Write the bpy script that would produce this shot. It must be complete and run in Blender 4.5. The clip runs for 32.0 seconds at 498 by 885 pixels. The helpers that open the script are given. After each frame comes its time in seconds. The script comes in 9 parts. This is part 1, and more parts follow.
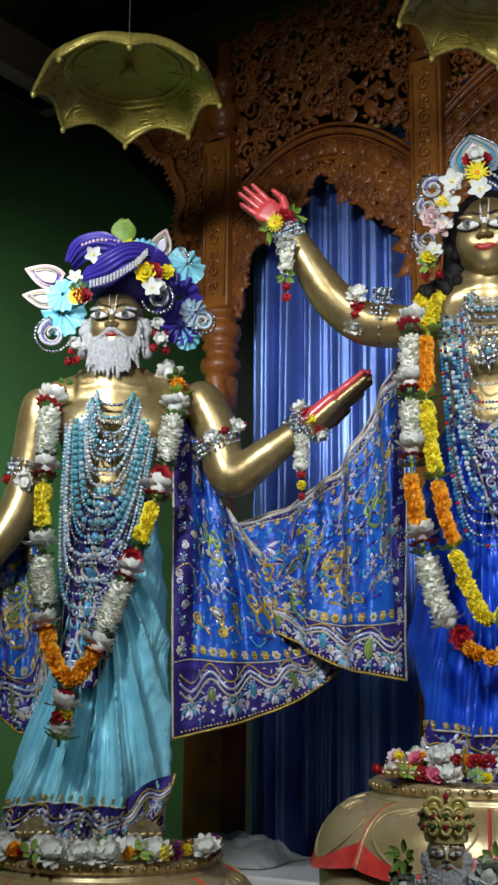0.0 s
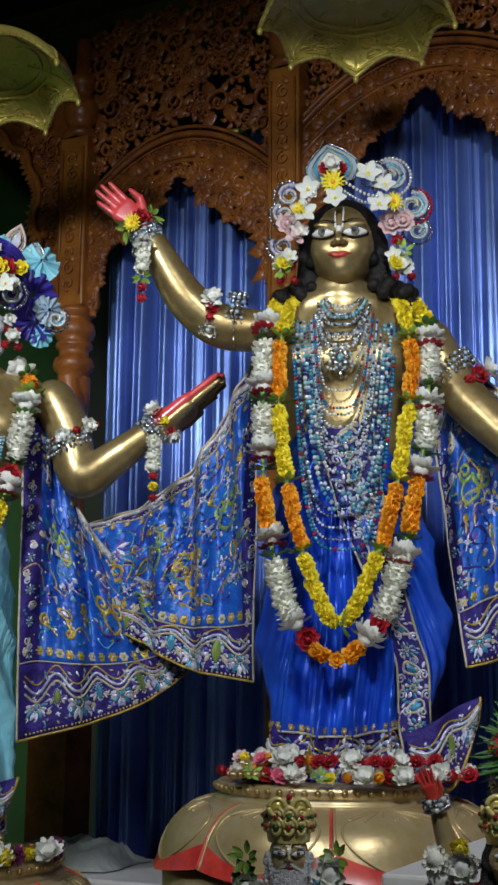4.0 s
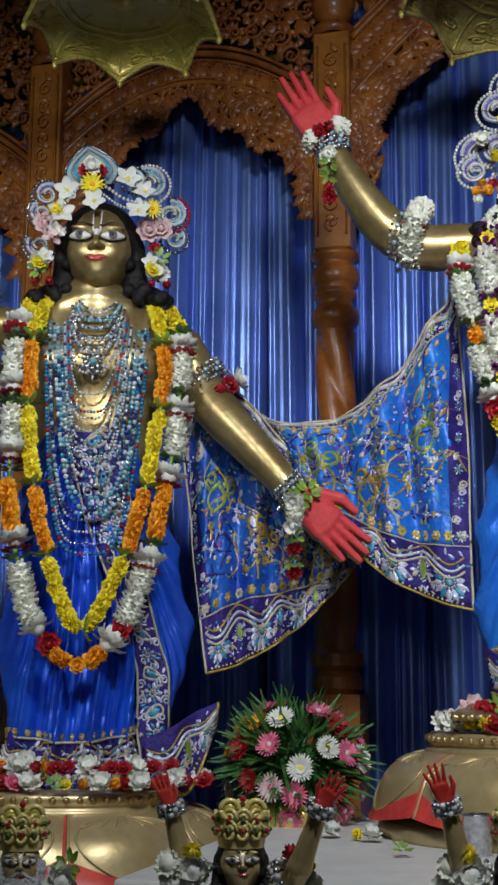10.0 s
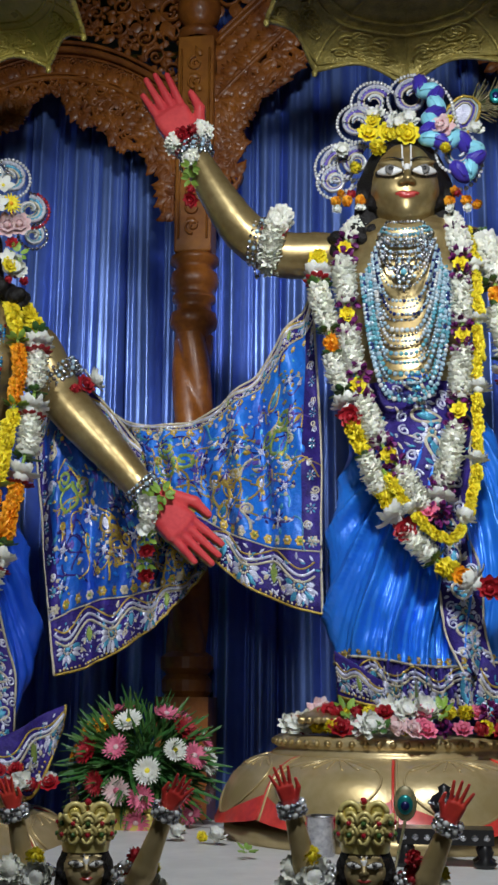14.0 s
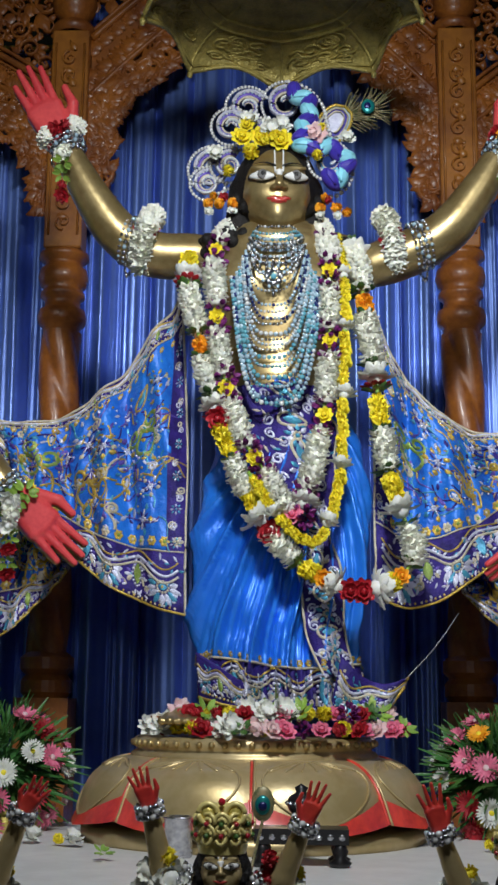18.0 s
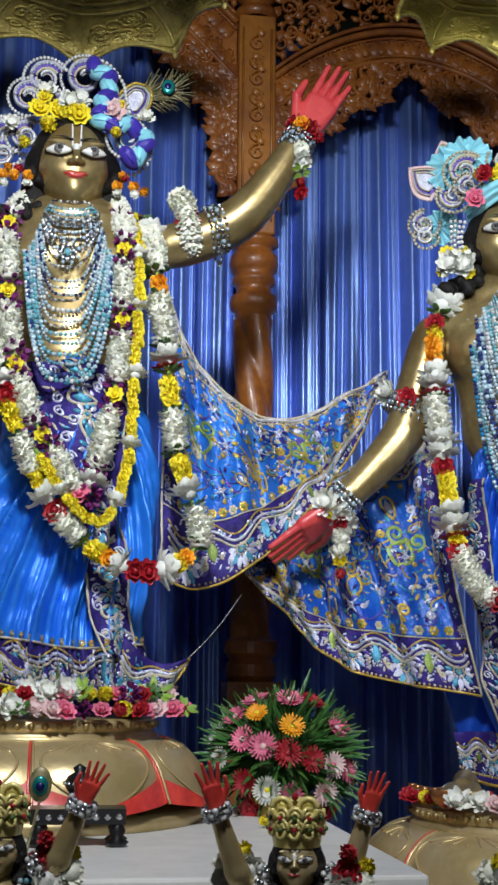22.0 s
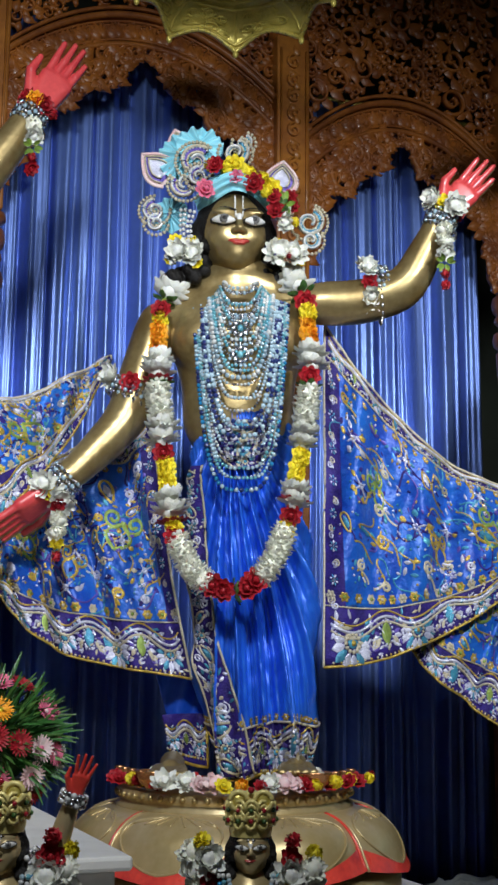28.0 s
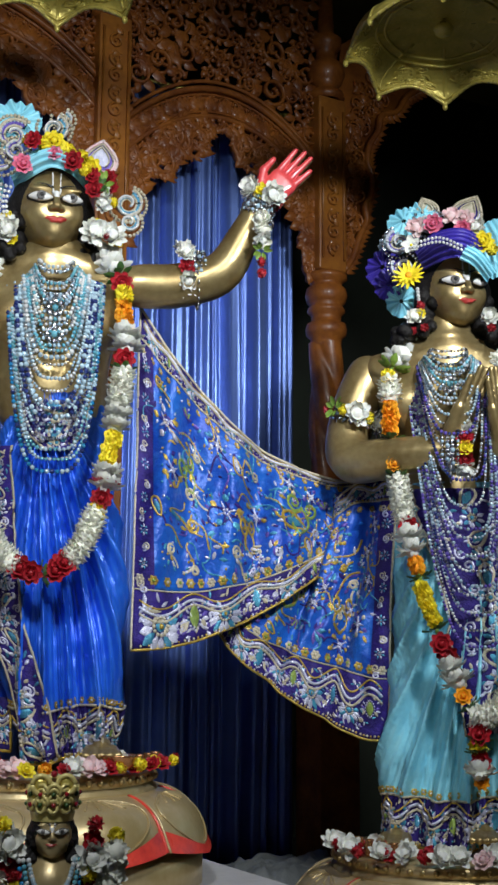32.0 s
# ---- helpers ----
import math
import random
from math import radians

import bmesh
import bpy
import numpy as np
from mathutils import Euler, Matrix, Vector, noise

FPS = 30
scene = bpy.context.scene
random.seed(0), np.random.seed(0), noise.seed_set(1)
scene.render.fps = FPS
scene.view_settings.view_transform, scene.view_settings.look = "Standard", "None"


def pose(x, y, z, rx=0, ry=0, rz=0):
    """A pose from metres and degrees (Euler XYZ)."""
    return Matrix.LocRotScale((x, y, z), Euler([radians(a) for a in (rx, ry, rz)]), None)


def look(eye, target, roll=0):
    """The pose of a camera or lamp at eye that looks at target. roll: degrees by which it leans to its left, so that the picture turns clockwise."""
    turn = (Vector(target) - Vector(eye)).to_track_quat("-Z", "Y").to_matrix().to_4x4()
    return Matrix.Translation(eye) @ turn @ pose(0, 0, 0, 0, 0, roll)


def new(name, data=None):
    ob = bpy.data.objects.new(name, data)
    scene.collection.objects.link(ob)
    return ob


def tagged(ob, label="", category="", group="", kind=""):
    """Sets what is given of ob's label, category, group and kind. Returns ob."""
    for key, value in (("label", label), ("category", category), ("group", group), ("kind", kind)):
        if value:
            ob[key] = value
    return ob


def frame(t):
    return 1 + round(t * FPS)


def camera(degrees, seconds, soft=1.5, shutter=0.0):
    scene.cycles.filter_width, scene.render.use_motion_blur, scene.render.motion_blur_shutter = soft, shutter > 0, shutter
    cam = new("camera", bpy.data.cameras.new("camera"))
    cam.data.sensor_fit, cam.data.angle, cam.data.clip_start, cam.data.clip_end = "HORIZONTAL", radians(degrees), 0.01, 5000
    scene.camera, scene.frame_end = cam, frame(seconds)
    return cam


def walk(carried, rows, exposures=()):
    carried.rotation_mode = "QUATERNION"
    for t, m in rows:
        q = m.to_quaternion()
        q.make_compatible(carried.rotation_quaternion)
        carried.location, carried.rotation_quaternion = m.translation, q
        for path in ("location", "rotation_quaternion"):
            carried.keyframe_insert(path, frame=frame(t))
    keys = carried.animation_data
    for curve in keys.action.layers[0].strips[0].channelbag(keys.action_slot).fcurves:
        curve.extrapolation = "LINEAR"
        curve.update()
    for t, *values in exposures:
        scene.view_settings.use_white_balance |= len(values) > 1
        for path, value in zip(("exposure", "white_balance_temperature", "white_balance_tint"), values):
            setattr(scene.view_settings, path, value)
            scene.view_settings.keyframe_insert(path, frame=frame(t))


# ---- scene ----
# ---------------------------------------------------------------- camera
cam = camera(22.47, 32.0, soft=2.7)
PATH = [  # seconds, yaw, pitch, roll
    (0.0, 33.384, 11.013, 0.560),
    (0.5, 32.588, 11.016, 0.541),
    (1.0, 31.820, 11.036, 0.550),
    (1.5, 30.999, 11.054, 0.525),
    (2.0, 30.200, 11.051, 0.472),
    (2.5, 29.264, 11.097, 0.477),
    (3.0, 28.339, 11.128, 0.406),
    (3.5, 27.454, 11.121, 0.432),
    (5.5, 23.564, 11.355, 0.414),
    (6.0, 22.628, 11.394, 0.376),
    (6.5, 21.637, 11.455, 0.448),
    (7.0, 20.564, 11.487, 0.489),
    (7.5, 19.436, 11.474, 0.480),
    (8.0, 18.396, 11.443, 0.421),
    (8.5, 17.459, 11.434, 0.436),
    (9.0, 16.586, 11.413, 0.425),
    (9.5, 15.719, 11.424, 0.436),
    (10.0, 14.883, 11.480, 0.448),
    (10.5, 13.962, 11.505, 0.477),
    (11.0, 13.058, 11.562, 0.474),
    (11.5, 12.064, 11.572, 0.447),
    (12.0, 11.077, 11.618, 0.497),
    (12.5, 10.131, 11.696, 0.540),
    (13.0, 9.385, 11.701, 0.528),
    (13.5, 8.723, 11.668, 0.533),
    (14.0, 8.132, 11.655, 0.540),
    (14.5, 7.545, 11.619, 0.521),
    (16.5, 4.414, 11.680, 0.496),
    (17.0, 3.517, 11.682, 0.540),
    (17.5, 2.681, 11.731, 0.577),
    (18.0, 1.913, 11.760, 0.610),
    (18.5, 1.132, 11.770, 0.562),
    (19.0, 0.379, 11.754, 0.522),
    (19.5, -0.542, 11.655, 0.533),
    (20.0, -1.948, 11.492, 0.478),
    (20.5, -3.592, 11.314, 0.540),
    (21.0, -5.235, 11.205, 0.511),
    (21.5, -6.633, 11.091, 0.491),
    (22.0, -7.885, 10.966, 0.489),
    (22.5, -8.982, 10.880, 0.506),
    (23.0, -9.942, 10.833, 0.504),
    (23.5, -10.882, 10.826, 0.531),
    (24.0, -11.777, 10.799, 0.514),
    (24.5, -12.759, 10.791, 0.459),
    (25.0, -13.996, 10.800, 0.431),
    (25.5, -15.334, 10.743, 0.427),
    (27.5, -19.744, 10.452, 0.481),
    (28.0, -20.801, 10.323, 0.431),
    (28.5, -21.915, 10.163, 0.433),
    (29.0, -23.061, 10.005, 0.429),
    (29.5, -24.206, 9.913, 0.433),
    (30.0, -25.301, 9.828, 0.441),
    (30.5, -26.514, 9.705, 0.452),
    (31.0, -27.683, 9.584, 0.453),
    (31.5, -28.628, 9.562, 0.472),
    (32.0, -29.478, 9.637, 0.427),
]

EYE = 1.5


def turned(yaw, pitch, roll):
    return pose(0, 0, EYE, 0, 0, yaw) @ pose(0, 0, 0, 90 + pitch) @ pose(0, 0, 0, 0, 0, roll)


walk(cam, [(t, turned(yaw, pitch, roll)) for t, yaw, pitch, roll in PATH], exposures=[(0.0, 0.08), (2.5, 0.06), (5.5, -0.34), (7.0, -0.36), (9.0, -0.26), (11.0, -0.18), (14.0, -0.10), (18.5, -0.08), (21.0, 0.05), (25.0, 0.12), (29.0, 0.05), (32.0, 0.06)])

# ---------------------------------------------------------------- light
world = bpy.data.worlds.new("hall_air")
scene.world = world
world.use_nodes = True
world.node_tree.nodes["Background"].inputs[0].default_value = (0.75, 0.85, 1.0, 1)
world.node_tree.nodes["Background"].inputs[1].default_value = 0.0015


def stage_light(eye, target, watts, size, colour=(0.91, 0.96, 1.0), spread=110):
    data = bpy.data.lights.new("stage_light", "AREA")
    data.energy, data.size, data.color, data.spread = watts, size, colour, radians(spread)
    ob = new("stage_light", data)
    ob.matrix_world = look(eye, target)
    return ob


scene.view_settings.exposure = 0.0
# main lamp, out of view; its place follows from the cast shadows
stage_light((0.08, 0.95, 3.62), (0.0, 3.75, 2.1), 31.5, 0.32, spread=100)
# two unseen lamps added at the sides to brighten the outer figures
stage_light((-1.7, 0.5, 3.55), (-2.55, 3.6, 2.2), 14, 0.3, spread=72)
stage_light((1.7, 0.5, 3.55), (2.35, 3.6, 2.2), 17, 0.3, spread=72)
# weak fill added behind the camera, with no known lamp there
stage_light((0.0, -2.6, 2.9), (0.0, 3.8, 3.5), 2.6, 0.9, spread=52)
# unseen lamp added to brighten the green side wall
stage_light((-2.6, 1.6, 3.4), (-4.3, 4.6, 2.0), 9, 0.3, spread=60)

# ---------------------------------------------------------------- materials


def mat(name, colour, rough=0.5, metal=0.0, second=None, scale=20.0, bump=0.0, bump_scale=80.0, sheen=0.0, coat=0.0,
        spec=0.5, island=0.0, wear=0.25, coords="Object", trans=0.0):
    """A surface of one base colour mottled towards a second, with grain and fine relief."""
    m = bpy.data.materials.new(name)
    m.use_nodes = True
    nt = m.node_tree
    b = nt.nodes["Principled BSDF"]
    L = nt.links.new
    c2 = second or tuple(v * 0.72 for v in colour)
    tc = nt.nodes.new("ShaderNodeTexCoord")
    n1 = nt.nodes.new("ShaderNodeTexNoise")
    n1.inputs["Scale"].default_value, n1.inputs["Detail"].default_value = scale, 5
    n2 = nt.nodes.new("ShaderNodeTexNoise")
    n2.inputs["Scale"].default_value, n2.inputs["Detail"].default_value = scale * 6, 3
    mix = nt.nodes.new("ShaderNodeMix")
    mix.data_type = "RGBA"
    mix.inputs[6].default_value, mix.inputs[7].default_value = (*colour, 1), (*c2, 1)
    add = nt.nodes.new("ShaderNodeMath")
    add.operation = "MULTIPLY_ADD"
    add.inputs[1].default_value = 0.35
    L(tc.outputs[coords], n1.inputs["Vector"]), L(tc.outputs[coords], n2.inputs["Vector"])
    rng = nt.nodes.new("ShaderNodeMapRange")
    rng.inputs[1].default_value, rng.inputs[2].default_value = 0.5, 0.85
    L(n2.outputs[0], add.inputs[0]), L(n1.outputs[0], add.inputs[2]), L(add.outputs[0], rng.inputs[0])
    L(rng.outputs[0], mix.inputs[0])
    last = mix.outputs[2]
    if island:
        geo = nt.nodes.new("ShaderNodeNewGeometry")
        info = nt.nodes.new("ShaderNodeObjectInfo")
        s = nt.nodes.new("ShaderNodeMath")
        s.operation = "ADD"
        L(geo.outputs["Random Per Island"], s.inputs[0]), L(info.outputs["Random"], s.inputs[1])
        hsv = nt.nodes.new("ShaderNodeHueSaturation")
        r2 = nt.nodes.new("ShaderNodeMapRange")
        r2.inputs[2].default_value, r2.inputs[3].default_value, r2.inputs[4].default_value = 2.0, 1 - island, 1 + island
        L(s.outputs[0], r2.inputs[0]), L(r2.outputs[0], hsv.inputs["Value"]), L(last, hsv.inputs["Color"])
        last = hsv.outputs[0]
    L(last, b.inputs["Base Color"])
    rr = nt.nodes.new("ShaderNodeMapRange")
    rr.inputs[3].default_value, rr.inputs[4].default_value = max(rough * (1 - wear), 0.03), min(rough * (1 + wear), 1)
    L(n1.outputs[0], rr.inputs[0]), L(rr.outputs[0], b.inputs["Roughness"])
    b.inputs["Metallic"].default_value = metal
    b.inputs["Specular IOR Level"].default_value = spec
    b.inputs["Sheen Weight"].default_value = sheen
    b.inputs["Coat Weight"].default_value = coat
    b.inputs["Coat Roughness"].default_value = 0.15
    b.inputs["Subsurface Weight"].default_value = trans
    b.inputs["Subsurface Radius"].default_value = (0.01, 0.008, 0.005)
    if bump:
        n3 = nt.nodes.new("ShaderNodeTexNoise")
        n3.inputs["Scale"].default_value, n3.inputs["Detail"].default_value = bump_scale, 4
        L(tc.outputs[coords], n3.inputs["Vector"])
        bp = nt.nodes.new("ShaderNodeBump")
        bp.inputs["Strength"].default_value, bp.inputs["Distance"].default_value = bump, 0.01
        L(n3.outputs[0], bp.inputs["Height"]), L(bp.outputs[0], b.inputs["Normal"])
    return m


BRASS = mat("polished_brass", (0.50, 0.385, 0.18), 0.33, 0.70, (0.31, 0.215, 0.085), 9, 0.07, 40)
BRASS_PALE = mat("pale_brass", (0.62, 0.49, 0.27), 0.36, 0.48, (0.48, 0.36, 0.16), 7, 0.08, 60)
BRASS_OLD = mat("olive_brass", (0.74, 0.60, 0.15), 0.30, 0.40, (0.56, 0.47, 0.10), 14, 0.45, 50)
BRASS_DULL = mat("dull_embossed_brass", (0.60, 0.48, 0.14), 0.42, 0.4, (0.36, 0.29, 0.085), 22, 0.7, 70)
GOLD = mat("bright_gilding", (0.92, 0.77, 0.28), 0.32, 0.15, None, 30, 0.1, 120)
SILVER = mat("silver_filigree", (0.72, 0.72, 0.74), 0.25, 1.0, (0.4, 0.4, 0.45), 60, 0.3, 200)
RED = mat("red_lacquer", (0.82, 0.075, 0.05), 0.3, 0.0, (0.50, 0.03, 0.03), 12, coat=0.4)
PALM = mat("rose_red_palm_paint", (0.74, 0.085, 0.085), 0.34, 0.0, (0.58, 0.045, 0.055), 16, coat=0.3)
WHITE_PAINT = mat("white_paint", (0.82, 0.81, 0.78), 0.4, 0.0, (0.72, 0.71, 0.68), 9)
BLACK = mat("black_paint", (0.012, 0.011, 0.012), 0.35)
HAIR = mat("black_hair", (0.008, 0.007, 0.007), 0.5, 0, (0.014, 0.012, 0.011), 60, 0.5, 200, spec=0.25)
BEARD = mat("white_hair", (0.62, 0.62, 0.63), 0.5, 0, (0.42, 0.42, 0.44), 90, 0.8, 160)
EYE_GREY = mat("grey_iris", (0.16, 0.155, 0.15), 0.2, 0.2, (0.30, 0.29, 0.28), 90, coat=0.6)
LIP = mat("red_lip_paint", (0.52, 0.05, 0.04), 0.35, 0.0, coat=0.3)
WOOD = mat("carved_teak", (0.38, 0.125, 0.020), 0.42, 0.0, (0.18, 0.050, 0.011), 9, 0.25, 45, coat=0.15)
WOOD_LIGHT = mat("waxed_teak_post", (0.46, 0.175, 0.026), 0.36, 0.0, (0.26, 0.085, 0.016), 6, 0.18, 40, coat=0.2)
WOOD_DARK = mat("dark_teak", (0.05, 0.018, 0.008), 0.45, 0.0, (0.03, 0.011, 0.005), 8, 0.25, 45, coat=0.2)
CURTAIN = mat("blue_satin_curtain", (0.185, 0.30, 0.75), 0.35, 0.52, (0.14, 0.235, 0.63), 5, 0.06, 300, spec=0.7)
SATIN = mat("royal_blue_satin", (0.022, 0.16, 0.76), 0.36, 0.25, (0.014, 0.10, 0.66), 7, 0.16, 30, spec=0.7)
SATIN_DEEP = mat("deep_blue_satin", (0.016, 0.11, 0.70), 0.36, 0.25, (0.010, 0.07, 0.58), 7, 0.16, 30, spec=0.7)
SATIN_SKY = mat("bright_blue_satin", (0.024, 0.23, 0.86), 0.36, 0.25, (0.016, 0.17, 0.74), 7, 0.16, 30, spec=0.7)
CYAN = mat("pale_turquoise_satin", (0.34, 0.78, 0.90), 0.36, 0.05, (0.22, 0.62, 0.78), 7, 0.4, 30, spec=0.6)
VIOLET = mat("violet_blue_silk", (0.055, 0.035, 0.40), 0.38, 0.0, (0.04, 0.025, 0.28), 10, 0.2, 40, sheen=0.05)
SHAWL = mat("crinkled_blue_silk", (0.016, 0.140, 0.58), 0.38, 0.1, (0.008, 0.06, 0.44), 9, 0.65, 45, spec=0.5)
SHAWL_SKY = mat("crinkled_bright_blue_silk", (0.020, 0.20, 0.74), 0.38, 0.1, (0.010, 0.11, 0.56), 9, 0.65, 45, spec=0.5)
BORDER = mat("dark_violet_velvet", (0.040, 0.022, 0.22), 0.6, 0.0, (0.018, 0.011, 0.10), 24, 0.4, 120, spec=0.25)
THREAD_SILVER = mat("silver_thread", (0.70, 0.71, 0.82), 0.35, 0.4, (0.50, 0.50, 0.66), 80, 0.4, 220, island=0.25)
THREAD_GOLD = mat("gold_thread", (0.64, 0.46, 0.09), 0.35, 0.45, (0.46, 0.30, 0.05), 80, 0.4, 220, island=0.3)
THREAD_CREAM = mat("cream_cord", (0.62, 0.56, 0.42), 0.5, 0.1, (0.46, 0.40, 0.28), 80, 0.4, 220, island=0.2)
THREAD_TEAL = mat("turquoise_thread", (0.08, 0.36, 0.48), 0.35, 0.3, (0.05, 0.22, 0.40), 70, 0.3, 220, island=0.35)
THREAD_VIOLET = mat("violet_thread", (0.13, 0.085, 0.42), 0.4, 0.2, (0.08, 0.05, 0.30), 70, 0.3, 220, island=0.3)
THREAD_LIME = mat("lime_thread", (0.30, 0.40, 0.09), 0.4, 0.3, (0.2, 0.3, 0.06), 70, 0.3, 220, island=0.3)
LACE = mat("pearl_lace", (0.66, 0.66, 0.72), 0.5, 0.1, (0.44, 0.44, 0.56), 90, 0.6, 240)
BEAD_TEAL = mat("turquoise_pearl", (0.15, 0.38, 0.42), 0.16, 0.1, (0.10, 0.34, 0.44), 40, coat=0.6, island=0.35)
BEAD_ICE = mat("ice_blue_pearl", (0.46, 0.60, 0.68), 0.14, 0.15, (0.36, 0.5, 0.6), 40, coat=0.6, island=0.3)
BEAD_BLUE = mat("bright_blue_bead", (0.02, 0.22, 0.46), 0.14, 0.1, None, 40, coat=0.7, island=0.3)
BEAD_RED = mat("red_bead", (0.40, 0.015, 0.03), 0.14, 0.0, None, 40, coat=0.7, island=0.3)
BEAD_WHITE = mat("white_pearl", (0.72, 0.72, 0.70), 0.2, 0.05, (0.6, 0.6, 0.6), 40, coat=0.5, island=0.15)
BEAD_NAVY = mat("navy_bead", (0.025, 0.04, 0.16), 0.12, 0.1, None, 40, coat=0.7, island=0.4)
PETAL_WHITE = mat("white_petal", (0.78, 0.78, 0.75), 0.75, 0, (0.76, 0.77, 0.68), 50, 0.2, 150, island=0.12, trans=0.1)
JASMINE = mat("cream_white_petal", (0.90, 0.89, 0.80), 0.75, 0, (0.84, 0.85, 0.72), 60, 0.2, 150, island=0.14, trans=0.1)
PETAL_YELLOW = mat("yellow_petal", (0.90, 0.78, 0.04), 0.55, 0, (0.86, 0.68, 0.02), 50, 0.3, 150, island=0.15, trans=0.1)
PETAL_ORANGE = mat("orange_petal", (0.90, 0.42, 0.014), 0.55, 0, (0.86, 0.33, 0.01), 50, 0.3, 150, island=0.15, trans=0.1)
PETAL_RED = mat("red_petal", (0.44, 0.012, 0.022), 0.5, 0, (0.30, 0.006, 0.014), 50, 0.3, 150, island=0.25, trans=0.05)
PETAL_PINK = mat("pink_petal", (0.80, 0.22, 0.33), 0.55, 0, (0.68, 0.13, 0.24), 50, 0.3, 150, island=0.25, trans=0.1)
PETAL_BLUSH = mat("blush_petal", (0.78, 0.50, 0.52), 0.5, 0, (0.8, 0.66, 0.64), 40, 0.2, 150, island=0.15, trans=0.1)
PETAL_PURPLE = mat("purple_petal", (0.20, 0.015, 0.16), 0.5, 0, (0.12, 0.008, 0.1), 50, 0.3, 150, island=0.25)
LEAF = mat("green_leaf", (0.07, 0.16, 0.03), 0.42, 0, (0.035, 0.09, 0.02), 40, 0.3, 120, island=0.35)
LEAF_DARK = mat("dark_palm_leaf", (0.05, 0.15, 0.035), 0.36, 0, (0.03, 0.11, 0.025), 40, 0.3, 120, island=0.4)
LEAF_LIGHT = mat("lime_leaf", (0.26, 0.40, 0.06), 0.45, 0, (0.16, 0.28, 0.04), 40, 0.3, 120, island=0.25)
MARBLE = mat("white_marble", (0.74, 0.72, 0.70), 0.25, 0, (0.62, 0.60, 0.60), 5)
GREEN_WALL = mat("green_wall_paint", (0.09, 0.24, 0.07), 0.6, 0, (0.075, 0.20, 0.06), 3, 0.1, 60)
# shade on the unlit east and north walls, put into their colour
SHADED_WALL = mat("wall_darkened_for_shade", (0.035, 0.045, 0.03), 0.7, 0, (0.025, 0.03, 0.02), 2, 0.1, 60)
HALL = mat("hall_plaster", (0.30, 0.25, 0.17), 0.7, 0, (0.24, 0.20, 0.14), 2, 0.1, 60)
CEIL = mat("ochre_ceiling", (0.34, 0.25, 0.10), 0.7, 0, (0.26, 0.19, 0.08), 2, 0.1, 60)
FLOOR = mat("hall_floor_stone", (0.22, 0.20, 0.18), 0.35, 0, (0.17, 0.15, 0.13), 3)
PLASTIC = mat("cream_plastic", (0.62, 0.60, 0.54), 0.4, 0, (0.55, 0.53, 0.48), 8)
WIRE = mat("thin_wire", (0.35, 0.35, 0.35), 0.4, 0.7)
FEATHER = mat("bronze_feather", (0.34, 0.26, 0.14), 0.45, 0.2, (0.1, 0.12, 0.05), 60, island=0.3)
FEATHER_EYE = mat("peacock_teal", (0.01, 0.25, 0.25), 0.3, 0.4)
FEATHER_CORE = mat("peacock_navy", (0.01, 0.015, 0.12), 0.3, 0.3)

# ---------------------------------------------------------------- mesh tools


